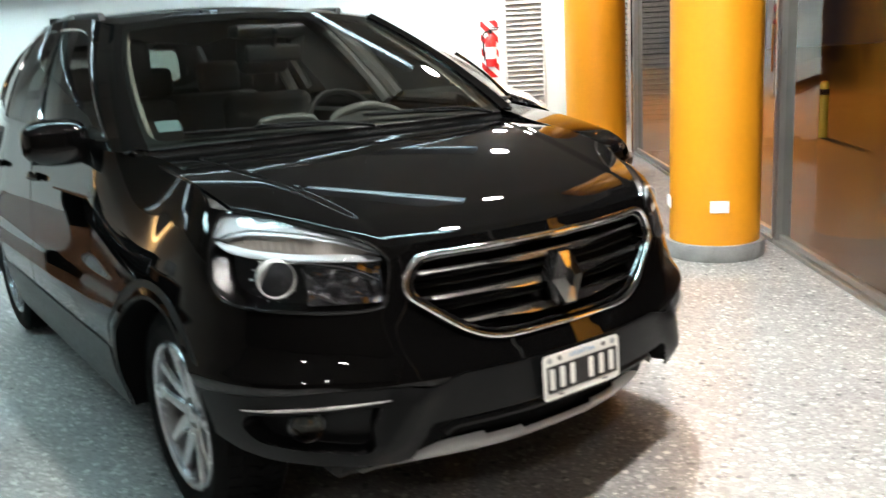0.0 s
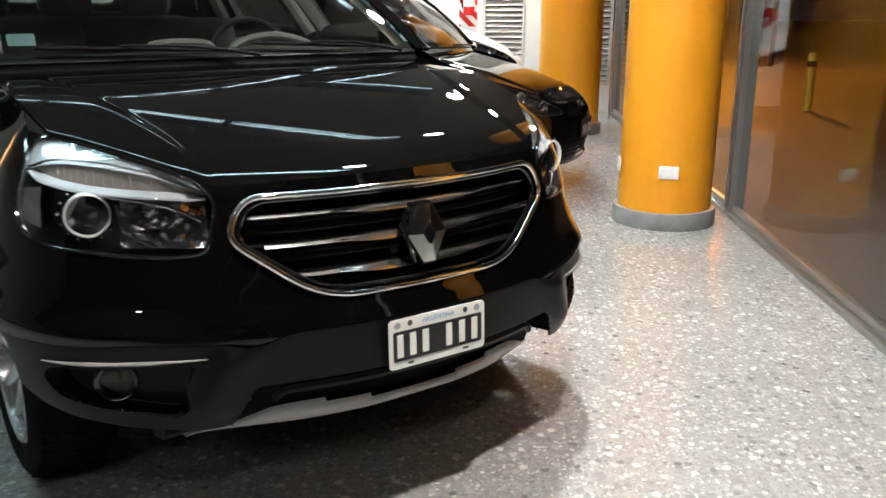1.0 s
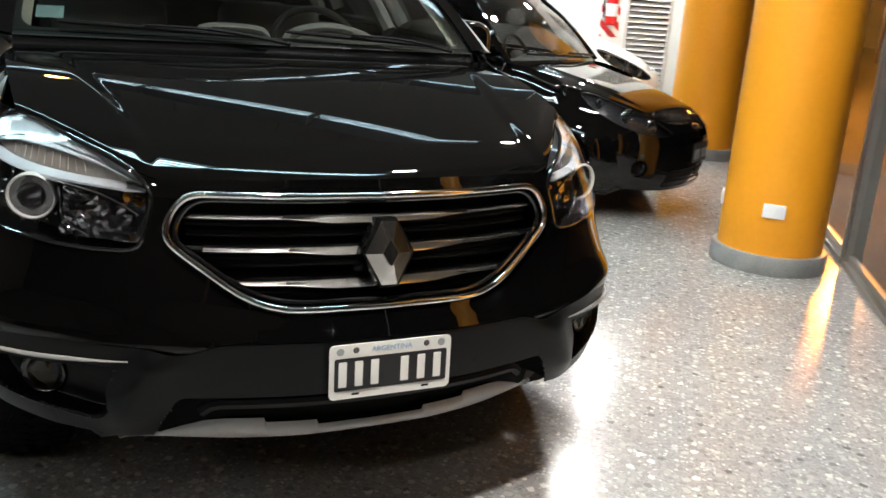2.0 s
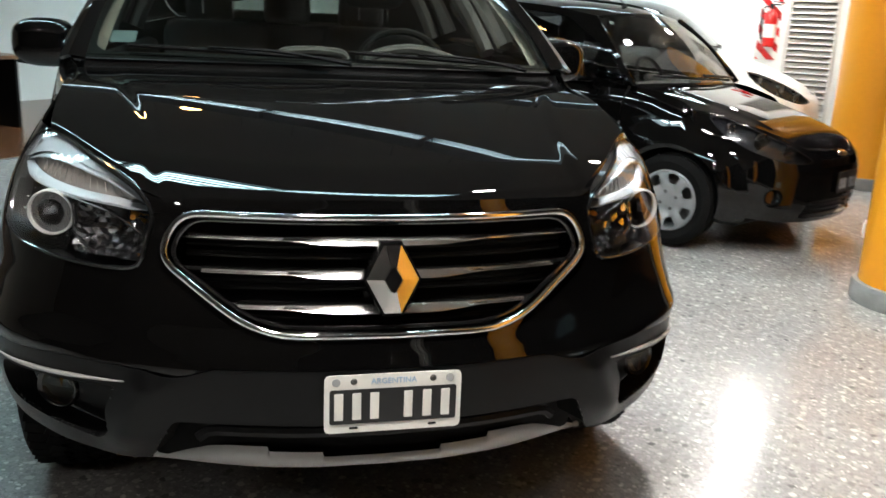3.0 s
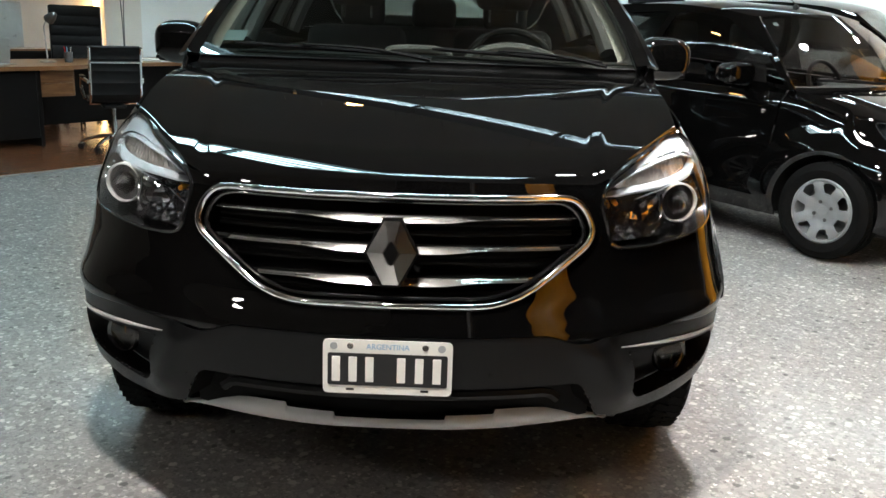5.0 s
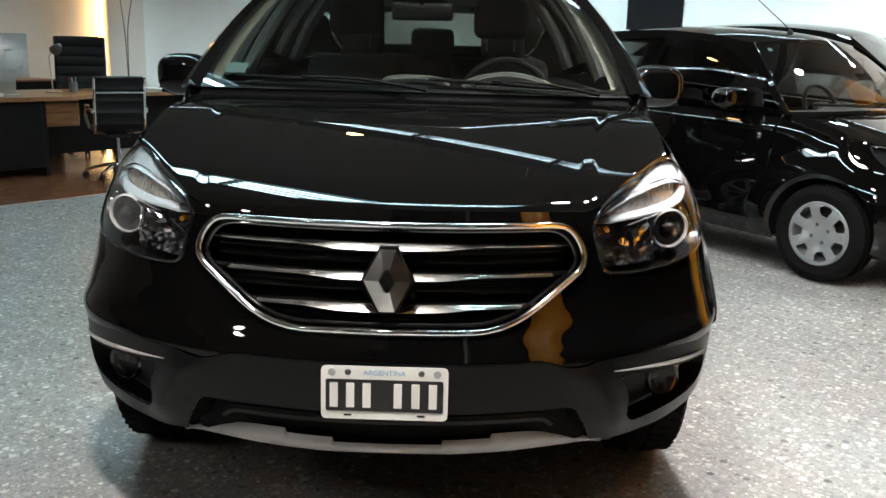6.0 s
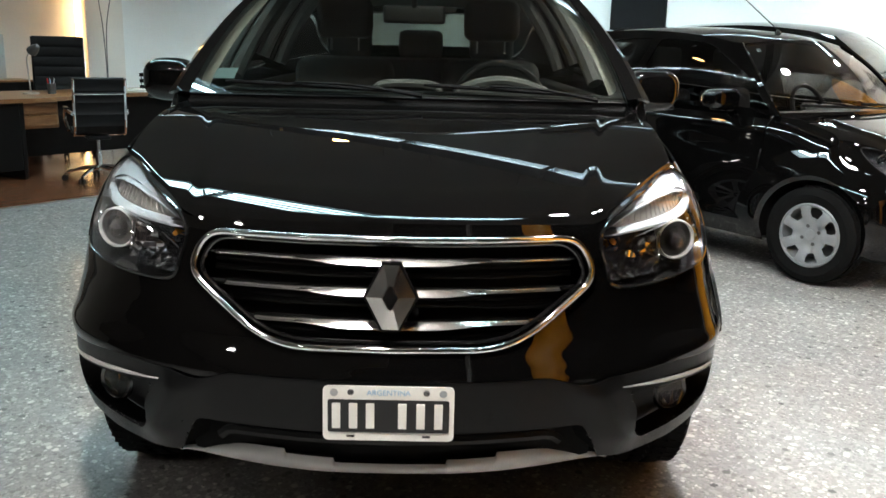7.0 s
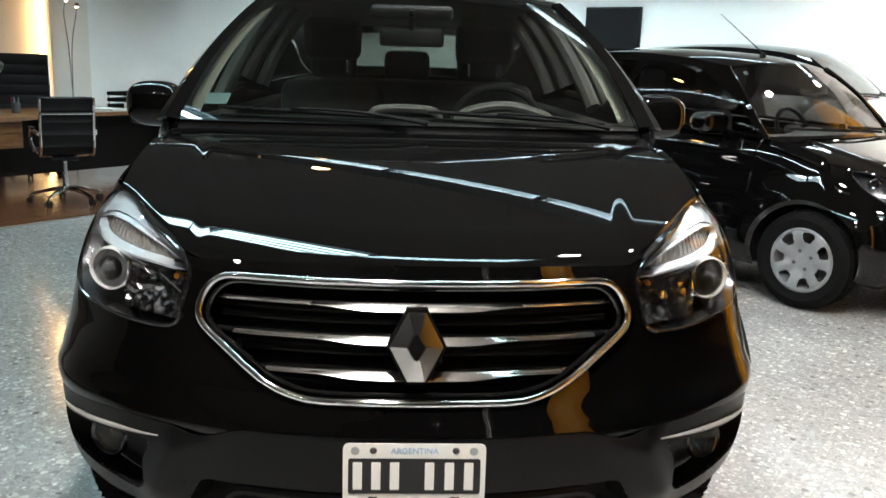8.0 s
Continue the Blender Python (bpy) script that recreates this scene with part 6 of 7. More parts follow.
        for x in (-0.117, -0.079, -0.041, 0.031, 0.072, 0.112):
            bm = bmesh.new()
            box(bm, (x - 0.011, -0.0965, 0.418), (x + 0.011, -0.0947, 0.482))
            part("plate_bar", bm, PLATEGREY, pl, smooth=False)
        bm = bmesh.new()
        lathe(bm, [(0.0, -0.012), (0.035, -0.010), (0.045, -0.002), (0.045, 0.02)], 24, pose(0, -0.035, 0.615) @ Matrix.Diagonal((1.3, 1, 0.62, 1)), "y")
        part("badge", bm, CHROME, car, "plain chrome oval badge")
    for side in (1, -1):
        mir = 0 if side > 0 else 2
        A, B = grid(0.24, 0.90, 52, 0.52, 0.85, 34)
        bm = patch(bmesh.new(), A, B, surf(sh, -0.06), keep=head, mirror=mir)
        lamp = part("headlamp", bm, LAMPGREY, car, "clear swept headlamp")
        g = part("lens", patch(bmesh.new(), A, B, surf(sh, 0.003), keep=head, mirror=mir), LENS, lamp)
        g.visible_shadow = False
        bm = bmesh.new()
        tube(bm, [Vector((side * p.x, p.y, p.z)) for p in on_shell(sh, head, 0.0)], 0.004, 6, True, up=(0, -1, 0))
        part("lamp_seal", bm, BLACK, lamp)
        for s1, z1, r in ((0.62, 0.680, 0.052), (0.48, 0.632, 0.040), (0.73, 0.745, 0.032)):
            p = sh.at(np.array(s1), np.array(z1), -0.03)
            mm = pose(side * p[0], p[1], p[2], 0, 0, 26 * side)
            bm = bmesh.new()
            lathe(bm, [(r + 0.003, 0.0), (r, -0.006), (r * 0.9, 0.0), (r * 0.6, 0.03), (0, 0.036)], 22, mm, "y")
            part("reflector", bm, REFLECTOR, lamp)
            bm = bmesh.new()
            lathe(bm, [(0, -0.004), (0.008, 0.0), (0.009, 0.03)], 10, mm, "y")
            part("bulb", bm, AMBER if s1 > 0.8 else CHROME, lamp)
        if detailed:
            p = sh.at(np.array(0.60), np.array(0.37), -0.035)
            bm = bmesh.new()
            lathe(bm, [(0.05, 0.0), (0.046, -0.008), (0.04, 0.0), (0.0, 0.01)], 20, pose(side * p[0], p[1], p[2], 0, 0, 32 * side), "y")
            part("fog_blank", bm, GLOSSBLACK, car)
        for name, y0, y1 in (("fender", 0.42, 1.08), ("door", 1.085, 2.32), ("rear_quarter", 2.325, 3.84)):
            a0, a1 = S(y0), (S(y1) if y1 < 3.8 else s_end)
            A, B = grid(a0, a1, max(20, int((a1 - a0) / 0.018)), lambda s: 0.20 + 0.0 * s, lambda s: top(sh.y_of(s)), 44)
            def skin(a, b):
                y = sh.y_of(a)
                roll = np.clip((b - top(y) + 0.085) / 0.085, 0, 1) ** 2
                rib = 0.010 * np.exp(-((b - 0.30) / 0.03) ** 2) + 0.010 * np.exp(-((b - top(y) + 0.10) / 0.045) ** 2) * smooth(y, 0.45, 0.8)
                return sh.at(a, b, 0.0) + np.stack([rib - 0.030 * roll, 0 * a, 0 * a], -1)
            bm = patch(bmesh.new(), A, B, skin, [af, ar, head], mirror=mir)
            ob = part(name, bm, paint, car, solid=0.005)
            if name == "door":
                bm = bmesh.new()
                pts = [sh.at(np.array(S(2.14) - 0.08 + 0.16 * t), np.array(0.80), 0.012 + 0.02 * math.sin(math.pi * t)) for t in np.linspace(0, 1, 10)]
                tube(bm, [Vector((side * p[0], p[1], p[2])) for p in pts], 0.012, 8)
                part("door_handle", bm, paint, ob)
        for y in (AF, AR):
            rings = [[], [], [], [], []]
            for a in np.linspace(-14, 194, 48):
                ca, sa = math.cos(radians(a)), math.sin(radians(a))
                for lst, rr, out in zip(rings, (0.310, 0.335, 0.385, 0.44, 0.51), (0.010, 0.031, 0.028, 0.014, -0.002)):
                    p = sh.at(np.array(S(y) + rr * ca), np.array(max(HUB + 0.012 + rr * sa, 0.2)), out)
                    lst.append((side * p[0], p[1], p[2]))
            bm = bmesh.new()
            for inner, outer in zip(rings, rings[1:]):
                strip_mesh(bm, inner, outer, 0)
            lo = rings[0]
            bmesh.ops.remove_doubles(bm, verts=bm.verts[:], dist=1e-4)
            part("arch_flare", bm, paint, car, solid=0.004)
            # near-black liner carries the shade of the wheel well in its colour
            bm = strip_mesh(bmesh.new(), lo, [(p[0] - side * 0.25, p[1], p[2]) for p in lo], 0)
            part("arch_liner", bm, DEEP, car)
            w = wheel(car, side * 0.70, y, HUB, RT, 0.175, 0.186, side, HUBCAP, 7, "trim", "tyre with moulded silver wheel trim")
            if y == AF:
                w.matrix_basis = pose(side * 0.70, y, HUB, 0, 0, steer) @ (Matrix.Identity(4) if side > 0 else pose(0, 0, 0, 0, 0, 180))
    bm = bmesh.new()
    box(bm, (-0.60, 0.3, 0.17), (0.60, 3.6, 0.24), 0.02, 1)
    part("underbody", bm, VOID, car, smooth=False)

    # hood
    hc = line([(0.0, 0.625), (0.08, 0.665), (0.25, 0.730), (0.50, 0.812), (0.70, 0.872), (0.90, 0.930), (1.06, 0.966)])

    def hood_pt(a, b):
        x0 = a * 0.68
        ax = np.abs(x0)
        yf = 0.010 + 0.10 * ax ** 2 + 0.62 * smooth(ax, 0.33, 0.62)
        yr = 1.05 - 0.10 * (1 - a ** 2)
        y = yf + (yr - yf) * b
        x = a * (0.68 + 0.03 * b)
        z = hc(y) - 0.02 * a ** 2 - 0.025 * a ** 4 + 0.008 * smooth(np.abs(a), 0.62, 0.52) * smooth(b, 0.1, 0.4) - 0.012 * smooth(b, 0.04, 0.0)
        # the middle swells to a rounded nose
        z = z + 0.036 * (1 - a ** 2) * smooth(y, 0.0, 0.16) * smooth(y, 1.0, 0.45)
        return np.stack([x, y, z], -1)
    A, B = grid(-1, 1, 81, 0, 1, 60)
    part("hood", patch(bmesh.new(), A, B, hood_pt), paint, car, solid=0.01)

    cab = Cabin([(0.9, 0.94), (1.3, 0.958), (2.0, 0.98), (2.8, 1.02), (3.6, 1.07)], [(0.9, 0.69), (1.3, 0.722), (2.0, 0.732), (2.8, 0.722), (3.7, 0.675)],
                [(1.45, 0.550), (2.0, 0.575), (2.7, 0.57), (3.4, 0.535)], [(1.45, 1.362 - sink), (1.8, 1.422 - sink), (2.35, 1.452 - sink), (3.0, 1.43 - sink), (3.4, 1.385 - sink)], (1.05, 3.68), (1.50, 3.30), 0.03)
    wins = [("door_window", round_poly([(0.008, 0.06), (0.465, 0.05), (0.350, 0.89), (0.120, 0.90), (0.014, 0.50)], [0.005, 0.03, 0.05, 0.08, 0.05])),
            ("quarter_window", round_poly([(0.495, 0.06), (0.86, 0.16), (0.78, 0.80), (0.385, 0.88)], 0.04))]
    for side in (1, -1):
        mir = 0 if side > 0 else 2
        part("window_surround", cab.sheet([w for _, w in wins], mir), roof_paint, car, solid=0.008)
        for nm, w in wins:
            g = part(nm, cab.sheet([], mir, 0.006, w, 0.5), FILMED, car, "dark tinted window")
            g.visible_shadow = False

    def screen_pt(a, b):
        e = cab.side(np.zeros_like(b), b)
        bow = 1 - a ** 2
        return np.stack([(e[..., 0] - 0.038) * a, e[..., 1] - 0.012 - (0.10 - 0.05 * b) * bow, e[..., 2] + (0.004 + 0.028 * b) * bow + 0.02 * np.sin(np.pi * b)], -1)
    A, B = grid(-1, 1, 41, 0, 1, 21)
    g = part("windscreen", patch(bmesh.new(), A, B, screen_pt), CLEARSCREEN, car)
    g.visible_shadow = False
    bt = np.linspace(0, 1, 14)
    for side in (1, -1):
        p0, p1 = cab.side(np.zeros_like(bt), bt), screen_pt(np.ones_like(bt), bt)
        mid = (p0 + p1) / 2 + np.array((0.006, -0.010, 0.008))
        D = np.array((side, 1, 1))
        bm = strip_mesh(bmesh.new(), p1 * D, mid * D, 0)
        strip_mesh(bm, mid * D, p0 * D, 0)
        bmesh.ops.remove_doubles(bm, verts=bm.verts[:], dist=1e-4)
        part("windscreen_post", bm, roof_paint, car, solid=0.01)

    def roof_pt(a, b):
        e = cab.side(b, np.ones_like(b))
        bow = 1 - a ** 2
        p = np.stack([e[..., 0] * a, e[..., 1] - 0.06 * bow * (1 - b) + 0.04 * bow * b, e[..., 2] + 0.04 * bow], -1)
        w = (1 - smooth(b, 0, 0.07))[..., None]
        return p * (1 - w) + screen_pt(a, np.ones_like(b)) * w
    A, B = grid(-1, 1, 41, 0, 1, 50)
    part("roof", patch(bmesh.new(), A, B, roof_pt), roof_paint, car, solid=0.02)

    def tail_pt(a, b):
        e = cab.side(np.ones_like(b), b)
        bow = 1 - a ** 2
        return np.stack([e[..., 0] * a, e[..., 1] + 0.06 * bow, e[..., 2] + 0.03 * bow * b], -1)
    rw = round_poly([(-0.80, 0.15), (0.80, 0.15), (0.74, 0.85), (-0.74, 0.85)], 0.12)
    A, B = grid(-1, 1, 50, 0, 1, 26)
    part("tailgate", patch(bmesh.new(), A, B, tail_pt, [rw]), paint, car, solid=0.02)
    A, B = grid(-0.84, 0.84, 16, 0.1, 0.9, 8)
    g = part("rear_screen", patch(bmesh.new(), A, B, tail_pt), TINTED, car)
    g.visible_shadow = False
    # cabin
    A, B = grid(-1, 1, 30, 0, 1, 14)
    part("dashboard", patch(bmesh.new(), A, B, lambda a, b: np.stack([a * 0.68, 1.02 + 0.5 * b - 0.08 * (1 - a ** 2) * (1 - b), 0.915 + 0.035 * np.sin(np.pi * b) + 0.05 * np.exp(-((a * 0.66 - 0.33) / 0.16) ** 2) * smooth(b, 0.5, 0.9) - 0.08 * smooth(b, 0.9, 1.0)], -1)), CABIN, car, solid=0.03)
    steering(car, 0.33, 1.55, 0.93, 0.18)
    for x in (-0.34, 0.34):
        headrest_seat(car, x, 1.72, 0.42, CABIN)
    bm = bmesh.new()
    box(bm, (-0.58, 2.5, 0.40), (0.58, 2.95, 0.55), 0.05, 2)
    box(bm, (-0.58, 2.86, 0.5), (0.58, 3.0, 0.98), 0.05, 2)
    part("rear_bench", bm, CABIN, car)
    bm = bmesh.new()
    box(bm, (-0.68, 0.95, 0.28), (0.68, 3.4, 0.34))
    part("cabin_floor", bm, CABIN, car, smooth=False)
    bm = bmesh.new()
    A, B = grid(-1, 1, 50, 0, 1, 6)

    def cowl(a, b):
        y0 = 1.04 - 0.10 * (1 - a ** 2)
        e = screen_pt(a, np.full_like(a, 0.03))
        p = np.stack([a * 0.70, y0, hc(y0) - 0.02 * a ** 2 - 0.03 * a ** 4 - 0.012], -1)
        return p * (1 - b[..., None]) + e * b[..., None] - np.array((0, 0, 0.012)) * np.sin(np.pi * b)[..., None]
    part("cowl", patch(bm, A, B, cowl), BLACK, car, solid=0.004)
    for x0, x1 in ((-0.50, 0.02), (0.04, 0.58)):
        bl = screen_pt(np.linspace(x0, x1, 12) / 0.66, np.linspace(0.09, 0.05, 12)) + np.array((0, -0.012, 0.012))
        bm = bmesh.new()
        tube(bm, bl, 0.009, 6)
        part("wiper", bm, BLACK, car)
    for side in (1, -1):
        mirror_housing(car, side * 0.825, 1.38, 1.03, side, paint, 0.20, 0.14)
    if detailed:
        p = roof_pt(np.array([0.0]), np.array([0.10]))[0]
        bm = bmesh.new()
        lathe(bm, [(0.0, 0.025), (0.012, 0.022), (0.022, 0.004), (0.024, -0.004)], 14, pose(p[0], p[1], p[2]))
        base = part("aerial_base", bm, BLACK, car)
        bm = bmesh.new()
        tube(bm, [(p[0], p[1], p[2] + 0.02), (p[0], p[1] + 0.38, p[2] + 0.29)], [0.004, 0.0022], 6)
        part("aerial", bm, BLACK, base)
        bm = bmesh.new()
        A, B = grid(-0.86, -0.80, 4, 0.84, 0.90, 4)
        part("windscreen_sticker", patch(bm, A, B, lambda a, b: screen_pt(a, b) + np.array((0, 0.006, -0.006))), STICKER, car)
    return car


build_hatchback("glossy black three-door hatchback with dark tinted windows", PAINT2, PAINT2, pose(3.30, 2.935, 0, 0, 0, 32), True, 4)
build_hatchback("white hatchback with black roof parked by the wall", PAINT_W, PAINT2, pose(5.29, 5.95, 0, 0, 0, 50) @ Matrix.Diagonal((1.0, 1.0, 1.17, 1)), False)


# ---------------- the office corner ----------------
def office_chair(name, label, m, back_h, back_w, ribs, arms=True):
    """Swivel chair on a chromed five-star base; seat faces local +y."""
    c = thing(name, label, "chair", m)
    for k in range(5):
        a = 2 * math.pi * k / 5 + 0.3
        ca, sa = math.cos(a), math.sin(a)
        bm = bmesh.new()
        tube(bm, smooth_line([(0.03 * ca, 0.03 * sa, 0.13), (0.17 * ca, 0.17 * sa, 0.115), (0.30 * ca, 0.30 * sa, 0.075)], 8), [0.022, 0.021, 0.02, 0.018, 0.016, 0.015, 0.014, 0.013], 8)
        leg = part("leg", bm, CHROME, c)
        for d in (-0.018, 0.018):
            bm = bmesh.new()
            lathe(bm, [(0, -0.009), (0.024, -0.009), (0.029, -0.004), (0.029, 0.004), (0.024, 0.009), (0, 0.009)], 18, pose(0.305 * ca - d * sa, 0.305 * sa + d * ca, 0.029, 0, 0, math.degrees(a) + 90) , "x")
            part("castor", bm, BLACK, leg)
        bm = bmesh.new()
        tube(bm, [(0.305 * ca, 0.305 * sa, 0.03), (0.30 * ca, 0.30 * sa, 0.085)], 0.010, 8)
        part("castor_stem", bm, CHROME, leg)
    bm = bmesh.new()
    lathe(bm, [(0.028, 0.10), (0.028, 0.26), (0.018, 0.262), (0.018, 0.40)], 18)
    part("gas_column", bm, CHROME, c)
    bm = bmesh.new()
    box(bm, (-0.10, -0.13, 0.39), (0.10, 0.12, 0.425), 0.01, 1)
    part("mechanism", bm, BLACK, c)
    w = back_w / 2

    # one sling: seat running up into the back
    prof = smooth_line([(0.25, 0.455), (0.10, 0.445), (-0.12, 0.44), (-0.22, 0.475), (-0.265, 0.58), (-0.285, 0.72), (-0.315, 0.86), (-0.345, back_h)], 60)

    def sling(a, b):
        i = b * 59
        y, z = np.interp(i, np.arange(60), prof[:, 0]), np.interp(i, np.arange(60), prof[:, 1])
        puff = 0.010 * np.abs(np.sin(np.pi * b * ribs)) ** 0.6
        return np.stack([a * w, y + puff * smooth(b, 0.35, 0.5), z + puff * (1 - smooth(b, 0.35, 0.5))], -1)
    A, B = grid(-1, 1, 9, 0, 1, ribs * 6 + 1)
    part("sling", patch(bmesh.new(), A, B, sling), LEATHER, c, "ribbed black leather sling", solid=0.022)
    for side in (1, -1):
        bm = bmesh.new()
        tube(bm, [(side * (w + 0.008), p[0], p[1]) for p in prof[::3]] + [(side * (w + 0.008), prof[-1][0], prof[-1][1])], 0.013, 8, flat=1.3)
        part("side_rail", bm, CHROME, c)
        if arms:
            bm = bmesh.new()
            x = side * (w + 0.025)
            tube(bm, smooth_line([(x, 0.12, 0.46), (x + side * 0.02, 0.17, 0.56), (x + side * 0.02, 0.10, 0.655), (x + side * 0.02, -0.12, 0.655), (x, -0.27, 0.64)], 22), 0.012, 8, flat=1.5)
            part("armrest", bm, CHROME, c)
            bm = bmesh.new()
            box(bm, (x + side * 0.02 - 0.02, -0.12, 0.664), (x + side * 0.02 + 0.02, 0.10, 0.682), 0.008, 2)
            part("arm_pad", bm, LEATHER, c)
    for b0 in (0.86,):
        bm = bmesh.new()
        i = b0 * 59
        y, z = float(np.interp(i, np.arange(60), prof[:, 0])), float(np.interp(i, np.arange(60), prof[:, 1]))
        tube(bm, [(-w, y - 0.02, z), (w, y - 0.02, z)], 0.012, 8)
        part("back_bar", bm, CHROME, c)
    bm = bmesh.new()
    tube(bm, [(-w, 0.02, 0.425), (w, 0.02, 0.425)], 0.014, 8)
    part("seat_bar", bm, CHROME, c)
    return c


def desk():
    d = thing("desk", "walnut topped office desk with black panels", "desk", ROOM)
    # main top along the wall, a rounded return towards the room
    def slab(poly, z0, z1):
        bm = bmesh.new()
        f = bm.faces.new([bm.verts.new((p[0], p[1], z0)) for p in poly])
        r = bmesh.ops.extrude_face_region(bm, geom=[f])
        bmesh.ops.translate(bm, verts=[v for v in r["geom"] if isinstance(v, bmesh.types.BMVert)], vec=(0, 0, z1 - z0))
        bmesh.ops.recalc_face_normals(bm, faces=bm.faces[:])
        return bm
    top = round_poly([(1.7, 6.60), (2.95, 6.62), (3.35, 6.88), (5.05, 6.88), (5.05, 7.75), (1.7, 7.75)], [0.05, 0.25, 0.3, 0.06, 0.05, 0.05], 10)
    part("desk_top", slab(top, 0.715, 0.752), DESKWOOD, d, "polished walnut top", smooth=False)
    bm = bmesh.new()
    box(bm, (2.9, 7.30, 0.13), (4.95, 7.335, 0.712), 0.003, 1)
    part("modesty_panel", bm, DESKDARK, d)
    for u in (1.75, 2.60, 4.92):
        bm = bmesh.new()
        box(bm, (u, 6.68 if u < 3 else 6.95, 0.013), (u + 0.04, 7.70, 0.712), 0.003, 1)
        part("side_panel", bm, DESKDARK, d)
    bm = bmesh.new()
    box(bm, (1.79, 6.68, 0.10), (2.60, 6.715, 0.712), 0.003, 1)
    part("front_panel", bm, DESKDARK, d)
    ped = bmesh.new()
    box(ped, (2.66, 6.78, 0.46), (3.02, 7.25, 0.712), 0.004, 1)
    p = part("drawer_unit", ped, DESKWOOD, d, "walnut drawer box")
    bm = bmesh.new()
    box(bm, (2.68, 6.765, 0.48), (3.0, 6.78, 0.585), 0.003, 1)
    box(bm, (2.68, 6.765, 0.595), (3.0, 6.78, 0.70), 0.003, 1)
    part("drawer_front", bm, DESKWOOD, p)


def desk_items():
    Z = 0.752
    mon = thing("monitor", "silver backed computer screen on the desk", "monitor", ROOM @ pose(2.42, 6.98, Z, 0, 0, 12))
    bm = bmesh.new()
    box(bm, (-0.27, -0.012, 0.15), (0.27, 0.018, 0.56), 0.01, 2)
    part("casing", bm, ALU, mon)
    bm = bmesh.new()
    box(bm, (-0.255, 0.0185, 0.20), (0.255, 0.021, 0.545))
    part("display", bm, SCREEN, mon, smooth=False)
    bm = bmesh.new()
    box(bm, (-0.09, -0.03, 0.01), (0.09, -0.015, 0.24), 0.004, 1, pose(0, 0, 0, 6, 0, 0))
    box(bm, (-0.11, -0.10, 0.0), (0.11, 0.08, 0.01), 0.004, 1)
    part("stand", bm, ALU, mon)
    lamp = thing("desk_lamp", "slim grey desk lamp with a dark conical head", "lamp", ROOM @ pose(2.98, 7.18, Z))
    bm = bmesh.new()
    lathe(bm, [(0, 0), (0.075, 0), (0.078, 0.008), (0.07, 0.016), (0.012, 0.022)], 24)
    part("base", bm, ALU, lamp)
    bm = bmesh.new()
    tube(bm, [(0, 0, 0.02), (0.0, 0.03, 0.34)], 0.007, 8)
    tube(bm, [(0, 0.03, 0.34), (0.03, -0.02, 0.45)], 0.006, 8)
    part("stem", bm, ALU, lamp)
    bm = bmesh.new()
    lathe(bm, [(0.012, 0.06), (0.025, 0.05), (0.045, 0.0), (0.052, -0.05), (0.048, -0.05), (0.02, 0.04)], 22, pose(0.05, -0.04, 0.43, 55, 20, 0))
    part("shade", bm, DARKALU, lamp)
    tr = thing("letter_tray", "black stacked letter trays on the desk", "letter tray", ROOM @ pose(4.50, 7.30, Z, 0, 0, 20))
    for k in range(3):
        bm = bmesh.new()
        box(bm, (-0.17, -0.12, 0.012 + 0.065 * k), (0.17, 0.12, 0.018 + 0.065 * k), 0.002, 1)
        for a, b in (((-0.17, -0.12), (-0.165, 0.12)), ((0.165, -0.12), (0.17, 0.12)), ((-0.165, 0.115), (0.165, 0.12))):
            box(bm, (*a, 0.018 + 0.065 * k), (*b, 0.05 + 0.065 * k))
        part("tray", bm, BLACK, tr, smooth=False)
    bm = bmesh.new()
    for x in (-0.165, 0.165):
        for y in (-0.09, 0.1):
            tube(bm, [(x, y, 0.0), (x, y, 0.17)], 0.005, 6)
    part("riser", bm, BLACK, tr)

    def item(name, label, cat, u, n, size, mat, yaw=0, extra=None):
        t = thing(name, label, cat, ROOM @ pose(u, n, Z, 0, 0, yaw))
        bm = bmesh.new()
        box(bm, (-size[0] / 2, -size[1] / 2, 0), (size[0] / 2, size[1] / 2, size[2]), min(size) * 0.12, 2)
        part("body", bm, mat, t)
        if extra:
            bm = bmesh.new()
            box(bm, (-size[0] * 0.4, -size[1] / 2 - 0.002, size[2] * 0.2), (size[0] * 0.4, -size[1] / 2 - 0.0002, size[2] * 0.8))
            part("face", bm, extra, t, smooth=False)
    item("box", "small white card box on the desk", "box", 4.38, 7.08, (0.10, 0.07, 0.08), PAPER, 10, PLATEGREY)
    item("box", "small grey card box beside papers", "box", 4.52, 7.02, (0.08, 0.06, 0.05), PAPER, -15, LAMPGREY)
    item("card_holder", "small white card holder on the desk", "card holder", 3.45, 7.05, (0.10, 0.05, 0.055), PAPER, 5, PLATEGREY)
    item("papers", "stack of white papers on the desk", "papers", 4.15, 7.12, (0.21, 0.297, 0.022), PAPER, 14)
    item("papers", "loose white papers beside the screen", "papers", 2.15, 6.85, (0.30, 0.21, 0.03), PAPER, 25)
    item("telephone", "dark plastic desk telephone beside papers", "telephone", 3.68, 7.10, (0.16, 0.19, 0.05), BLACK, 8, SCREEN)
    pen = thing("pen_pot", "dark pen pot with pens", "pen pot", ROOM @ pose(3.16, 7.12, Z))
    bm = bmesh.new()
    lathe(bm, [(0, 0), (0.038, 0), (0.04, 0.10), (0.036, 0.10), (0.035, 0.006), (0, 0.006)], 20)
    part("pot", bm, DARKALU, pen)
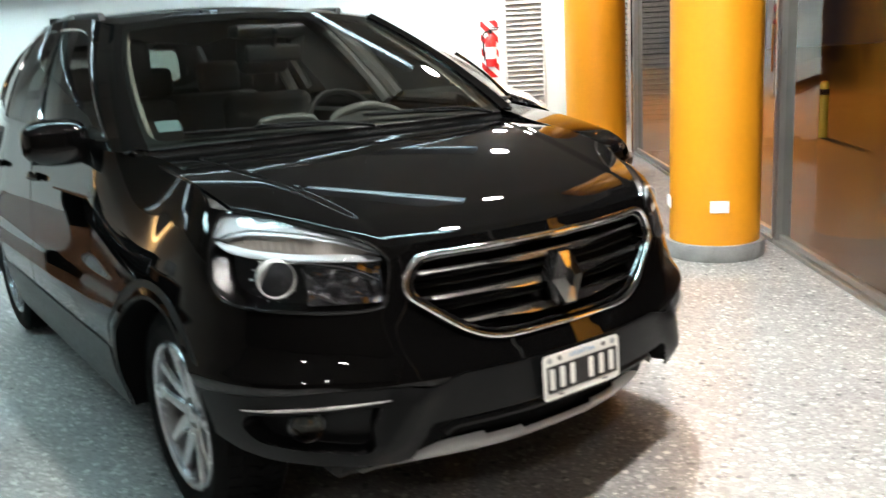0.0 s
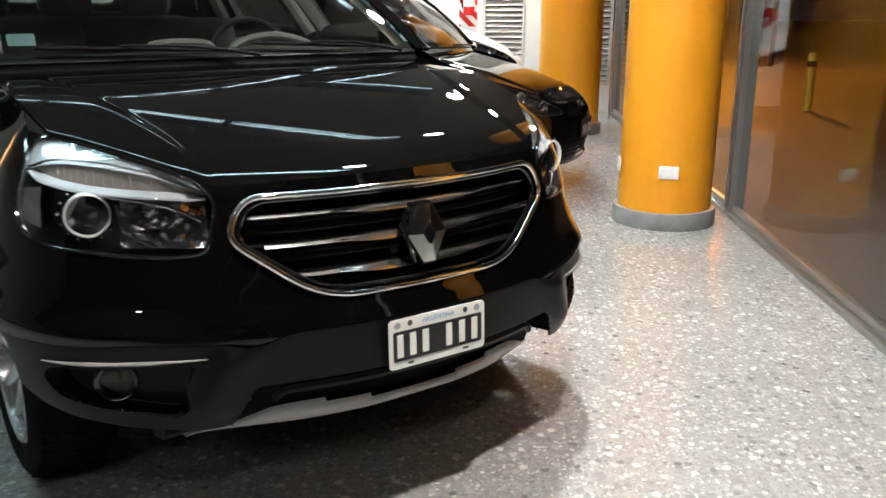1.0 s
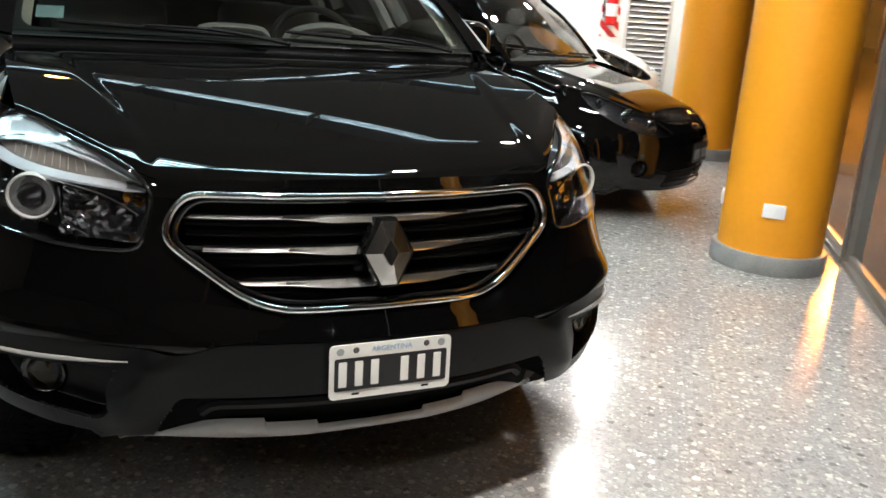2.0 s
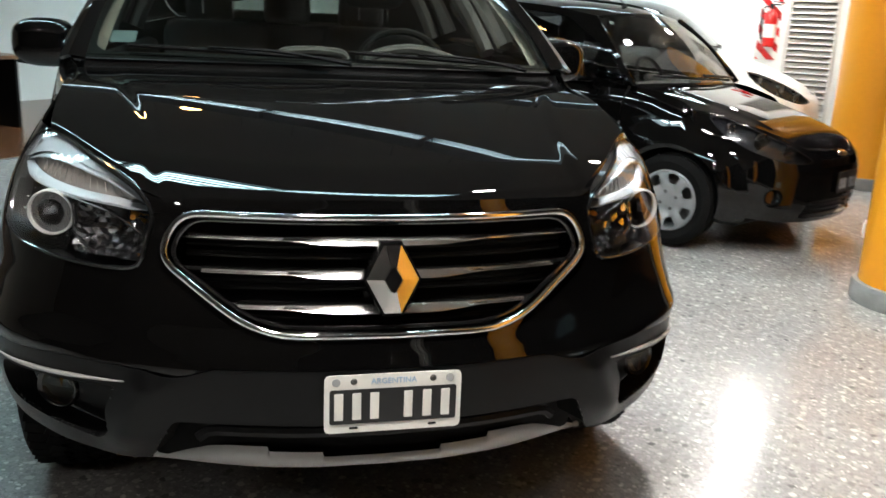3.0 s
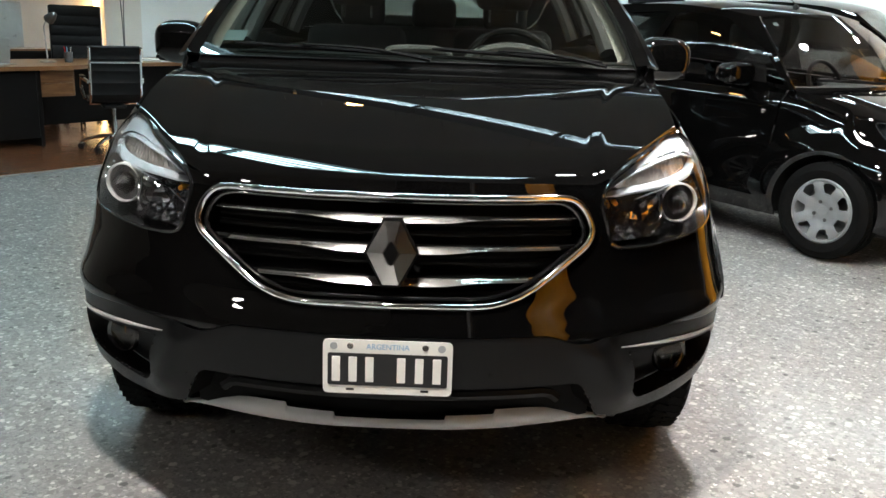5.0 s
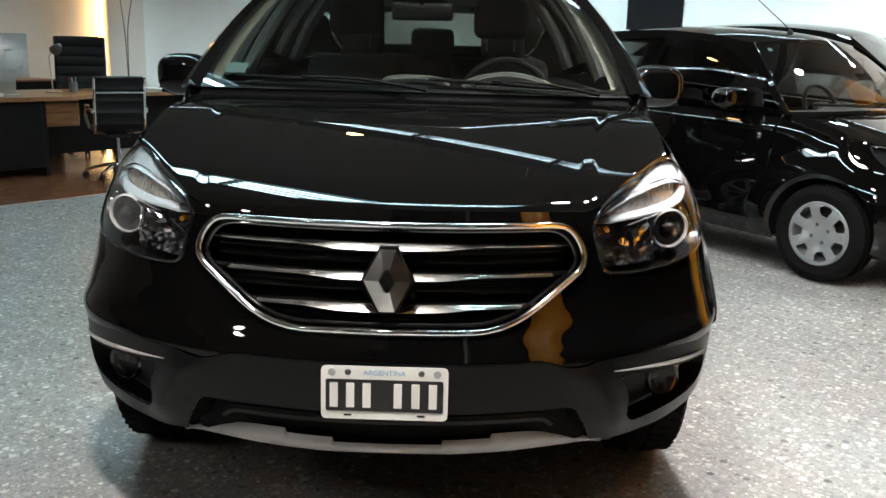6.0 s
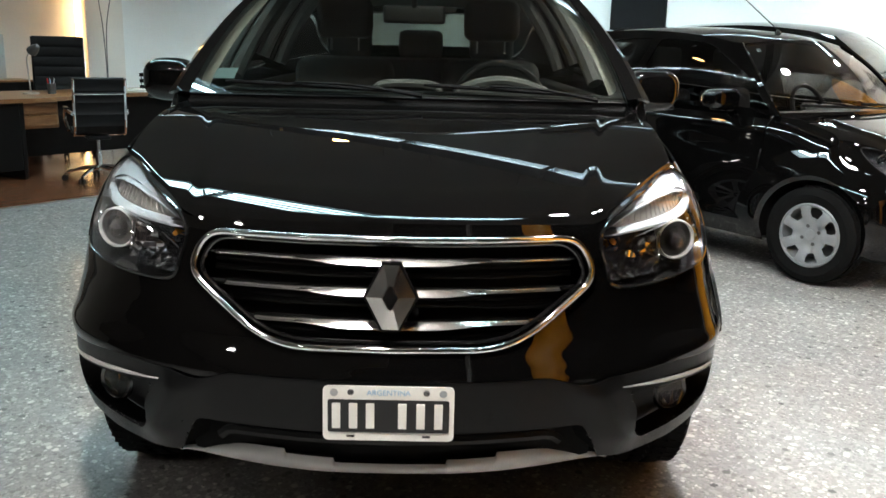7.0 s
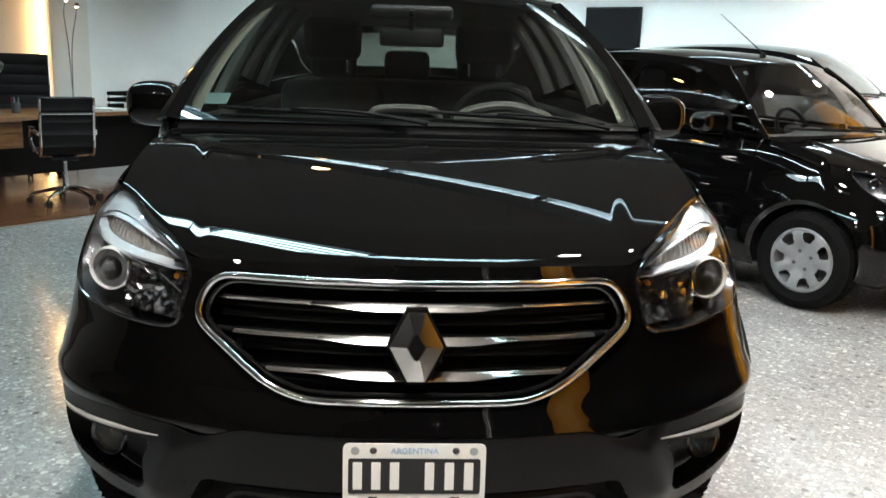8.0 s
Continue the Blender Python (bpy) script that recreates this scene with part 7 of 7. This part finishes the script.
    for k in range(5):
        bm = bmesh.new()
        a = k * 1.3
        tube(bm, [(0.012 * math.cos(a), 0.012 * math.sin(a), 0.01), (0.034 * math.cos(a), 0.034 * math.sin(a), 0.15)], 0.004, 6)
        part("pen", bm, (CHROME, BLACK, RED, PLATEBLUE, CHROME)[k], pen)
    fl = thing("floor_lamp", "tall slim floor lamp with two stems and small warm heads", "floor lamp", ROOM @ pose(4.66, 8.55, 0.012))
    bm = bmesh.new()
    lathe(bm, [(0, 0), (0.13, 0), (0.135, 0.01), (0.12, 0.02), (0.015, 0.028)], 28)
    part("base", bm, DARKALU, fl)
    for dx, top in ((-0.03, 1.92), (0.03, 1.86)):
        bm = bmesh.new()
        pts = smooth_line([(0, 0, 0.02), (dx * 0.2, 0, 0.9), (dx * 0.8, 0, 1.4), (dx * 2.6, -0.03, 1.75), (dx * 2.2, -0.07, top)], 30)
        tube(bm, pts, 0.006, 6)
        st = part("stem", bm, DARKALU, fl)
        bm = bmesh.new()
        lathe(bm, [(0.0, 0.05), (0.02, 0.045), (0.032, 0.0), (0.030, 0.0), (0.0, 0.03)], 18, pose(dx * 2.2, -0.07, top - 0.03))
        part("shade", bm, DARKALU, st)
        bm = bmesh.new()
        lathe(bm, [(0, -0.012), (0.014, -0.006), (0.016, 0.012), (0, 0.025)], 12, pose(dx * 2.2, -0.07, top - 0.03))
        part("bulb", bm, LAMPGLOW, st)
    cab = thing("sideboard", "low walnut sideboard with papers behind the desk", "sideboard", ROOM @ pose(2.9, 8.82, 0.012))
    bm = bmesh.new()
    box(bm, (-0.9, -0.22, 0.06), (0.9, 0.24, 0.80), 0.004, 1)
    part("body", bm, DESKWOOD, cab)
    for k in range(3):
        bm = bmesh.new()
        box(bm, (-0.88 + 0.59 * k, -0.236, 0.08), (-0.30 + 0.59 * k, -0.221, 0.78), 0.003, 1)
        dr = part("door", bm, DESKDARK, cab)
        bm = bmesh.new()
        tube(bm, [(-0.36 + 0.59 * k, -0.25, 0.40), (-0.36 + 0.59 * k, -0.25, 0.52)], 0.005, 6)
        part("handle", bm, CHROME, dr)
    bm = bmesh.new()
    for x in (-0.82, 0.82):
        for y in (-0.17, 0.19):
            tube(bm, [(x, y, 0.0), (x, y, 0.065)], 0.02, 10)
    part("foot", bm, DARKALU, cab)


desk()
desk_items()
# seat faces the desk: local +y turned towards the wall
office_chair("guest_chair", "black ribbed leather swivel chair with chrome arms before the desk", ROOM @ pose(3.05, 6.18, 0.012, 0, 0, -24), 0.94, 0.41, 9)
office_chair("executive_chair", "high backed ribbed black leather chair behind the desk", ROOM @ pose(3.78, 8.05, 0.012, 0, 0, 152), 1.28, 0.52, 12)
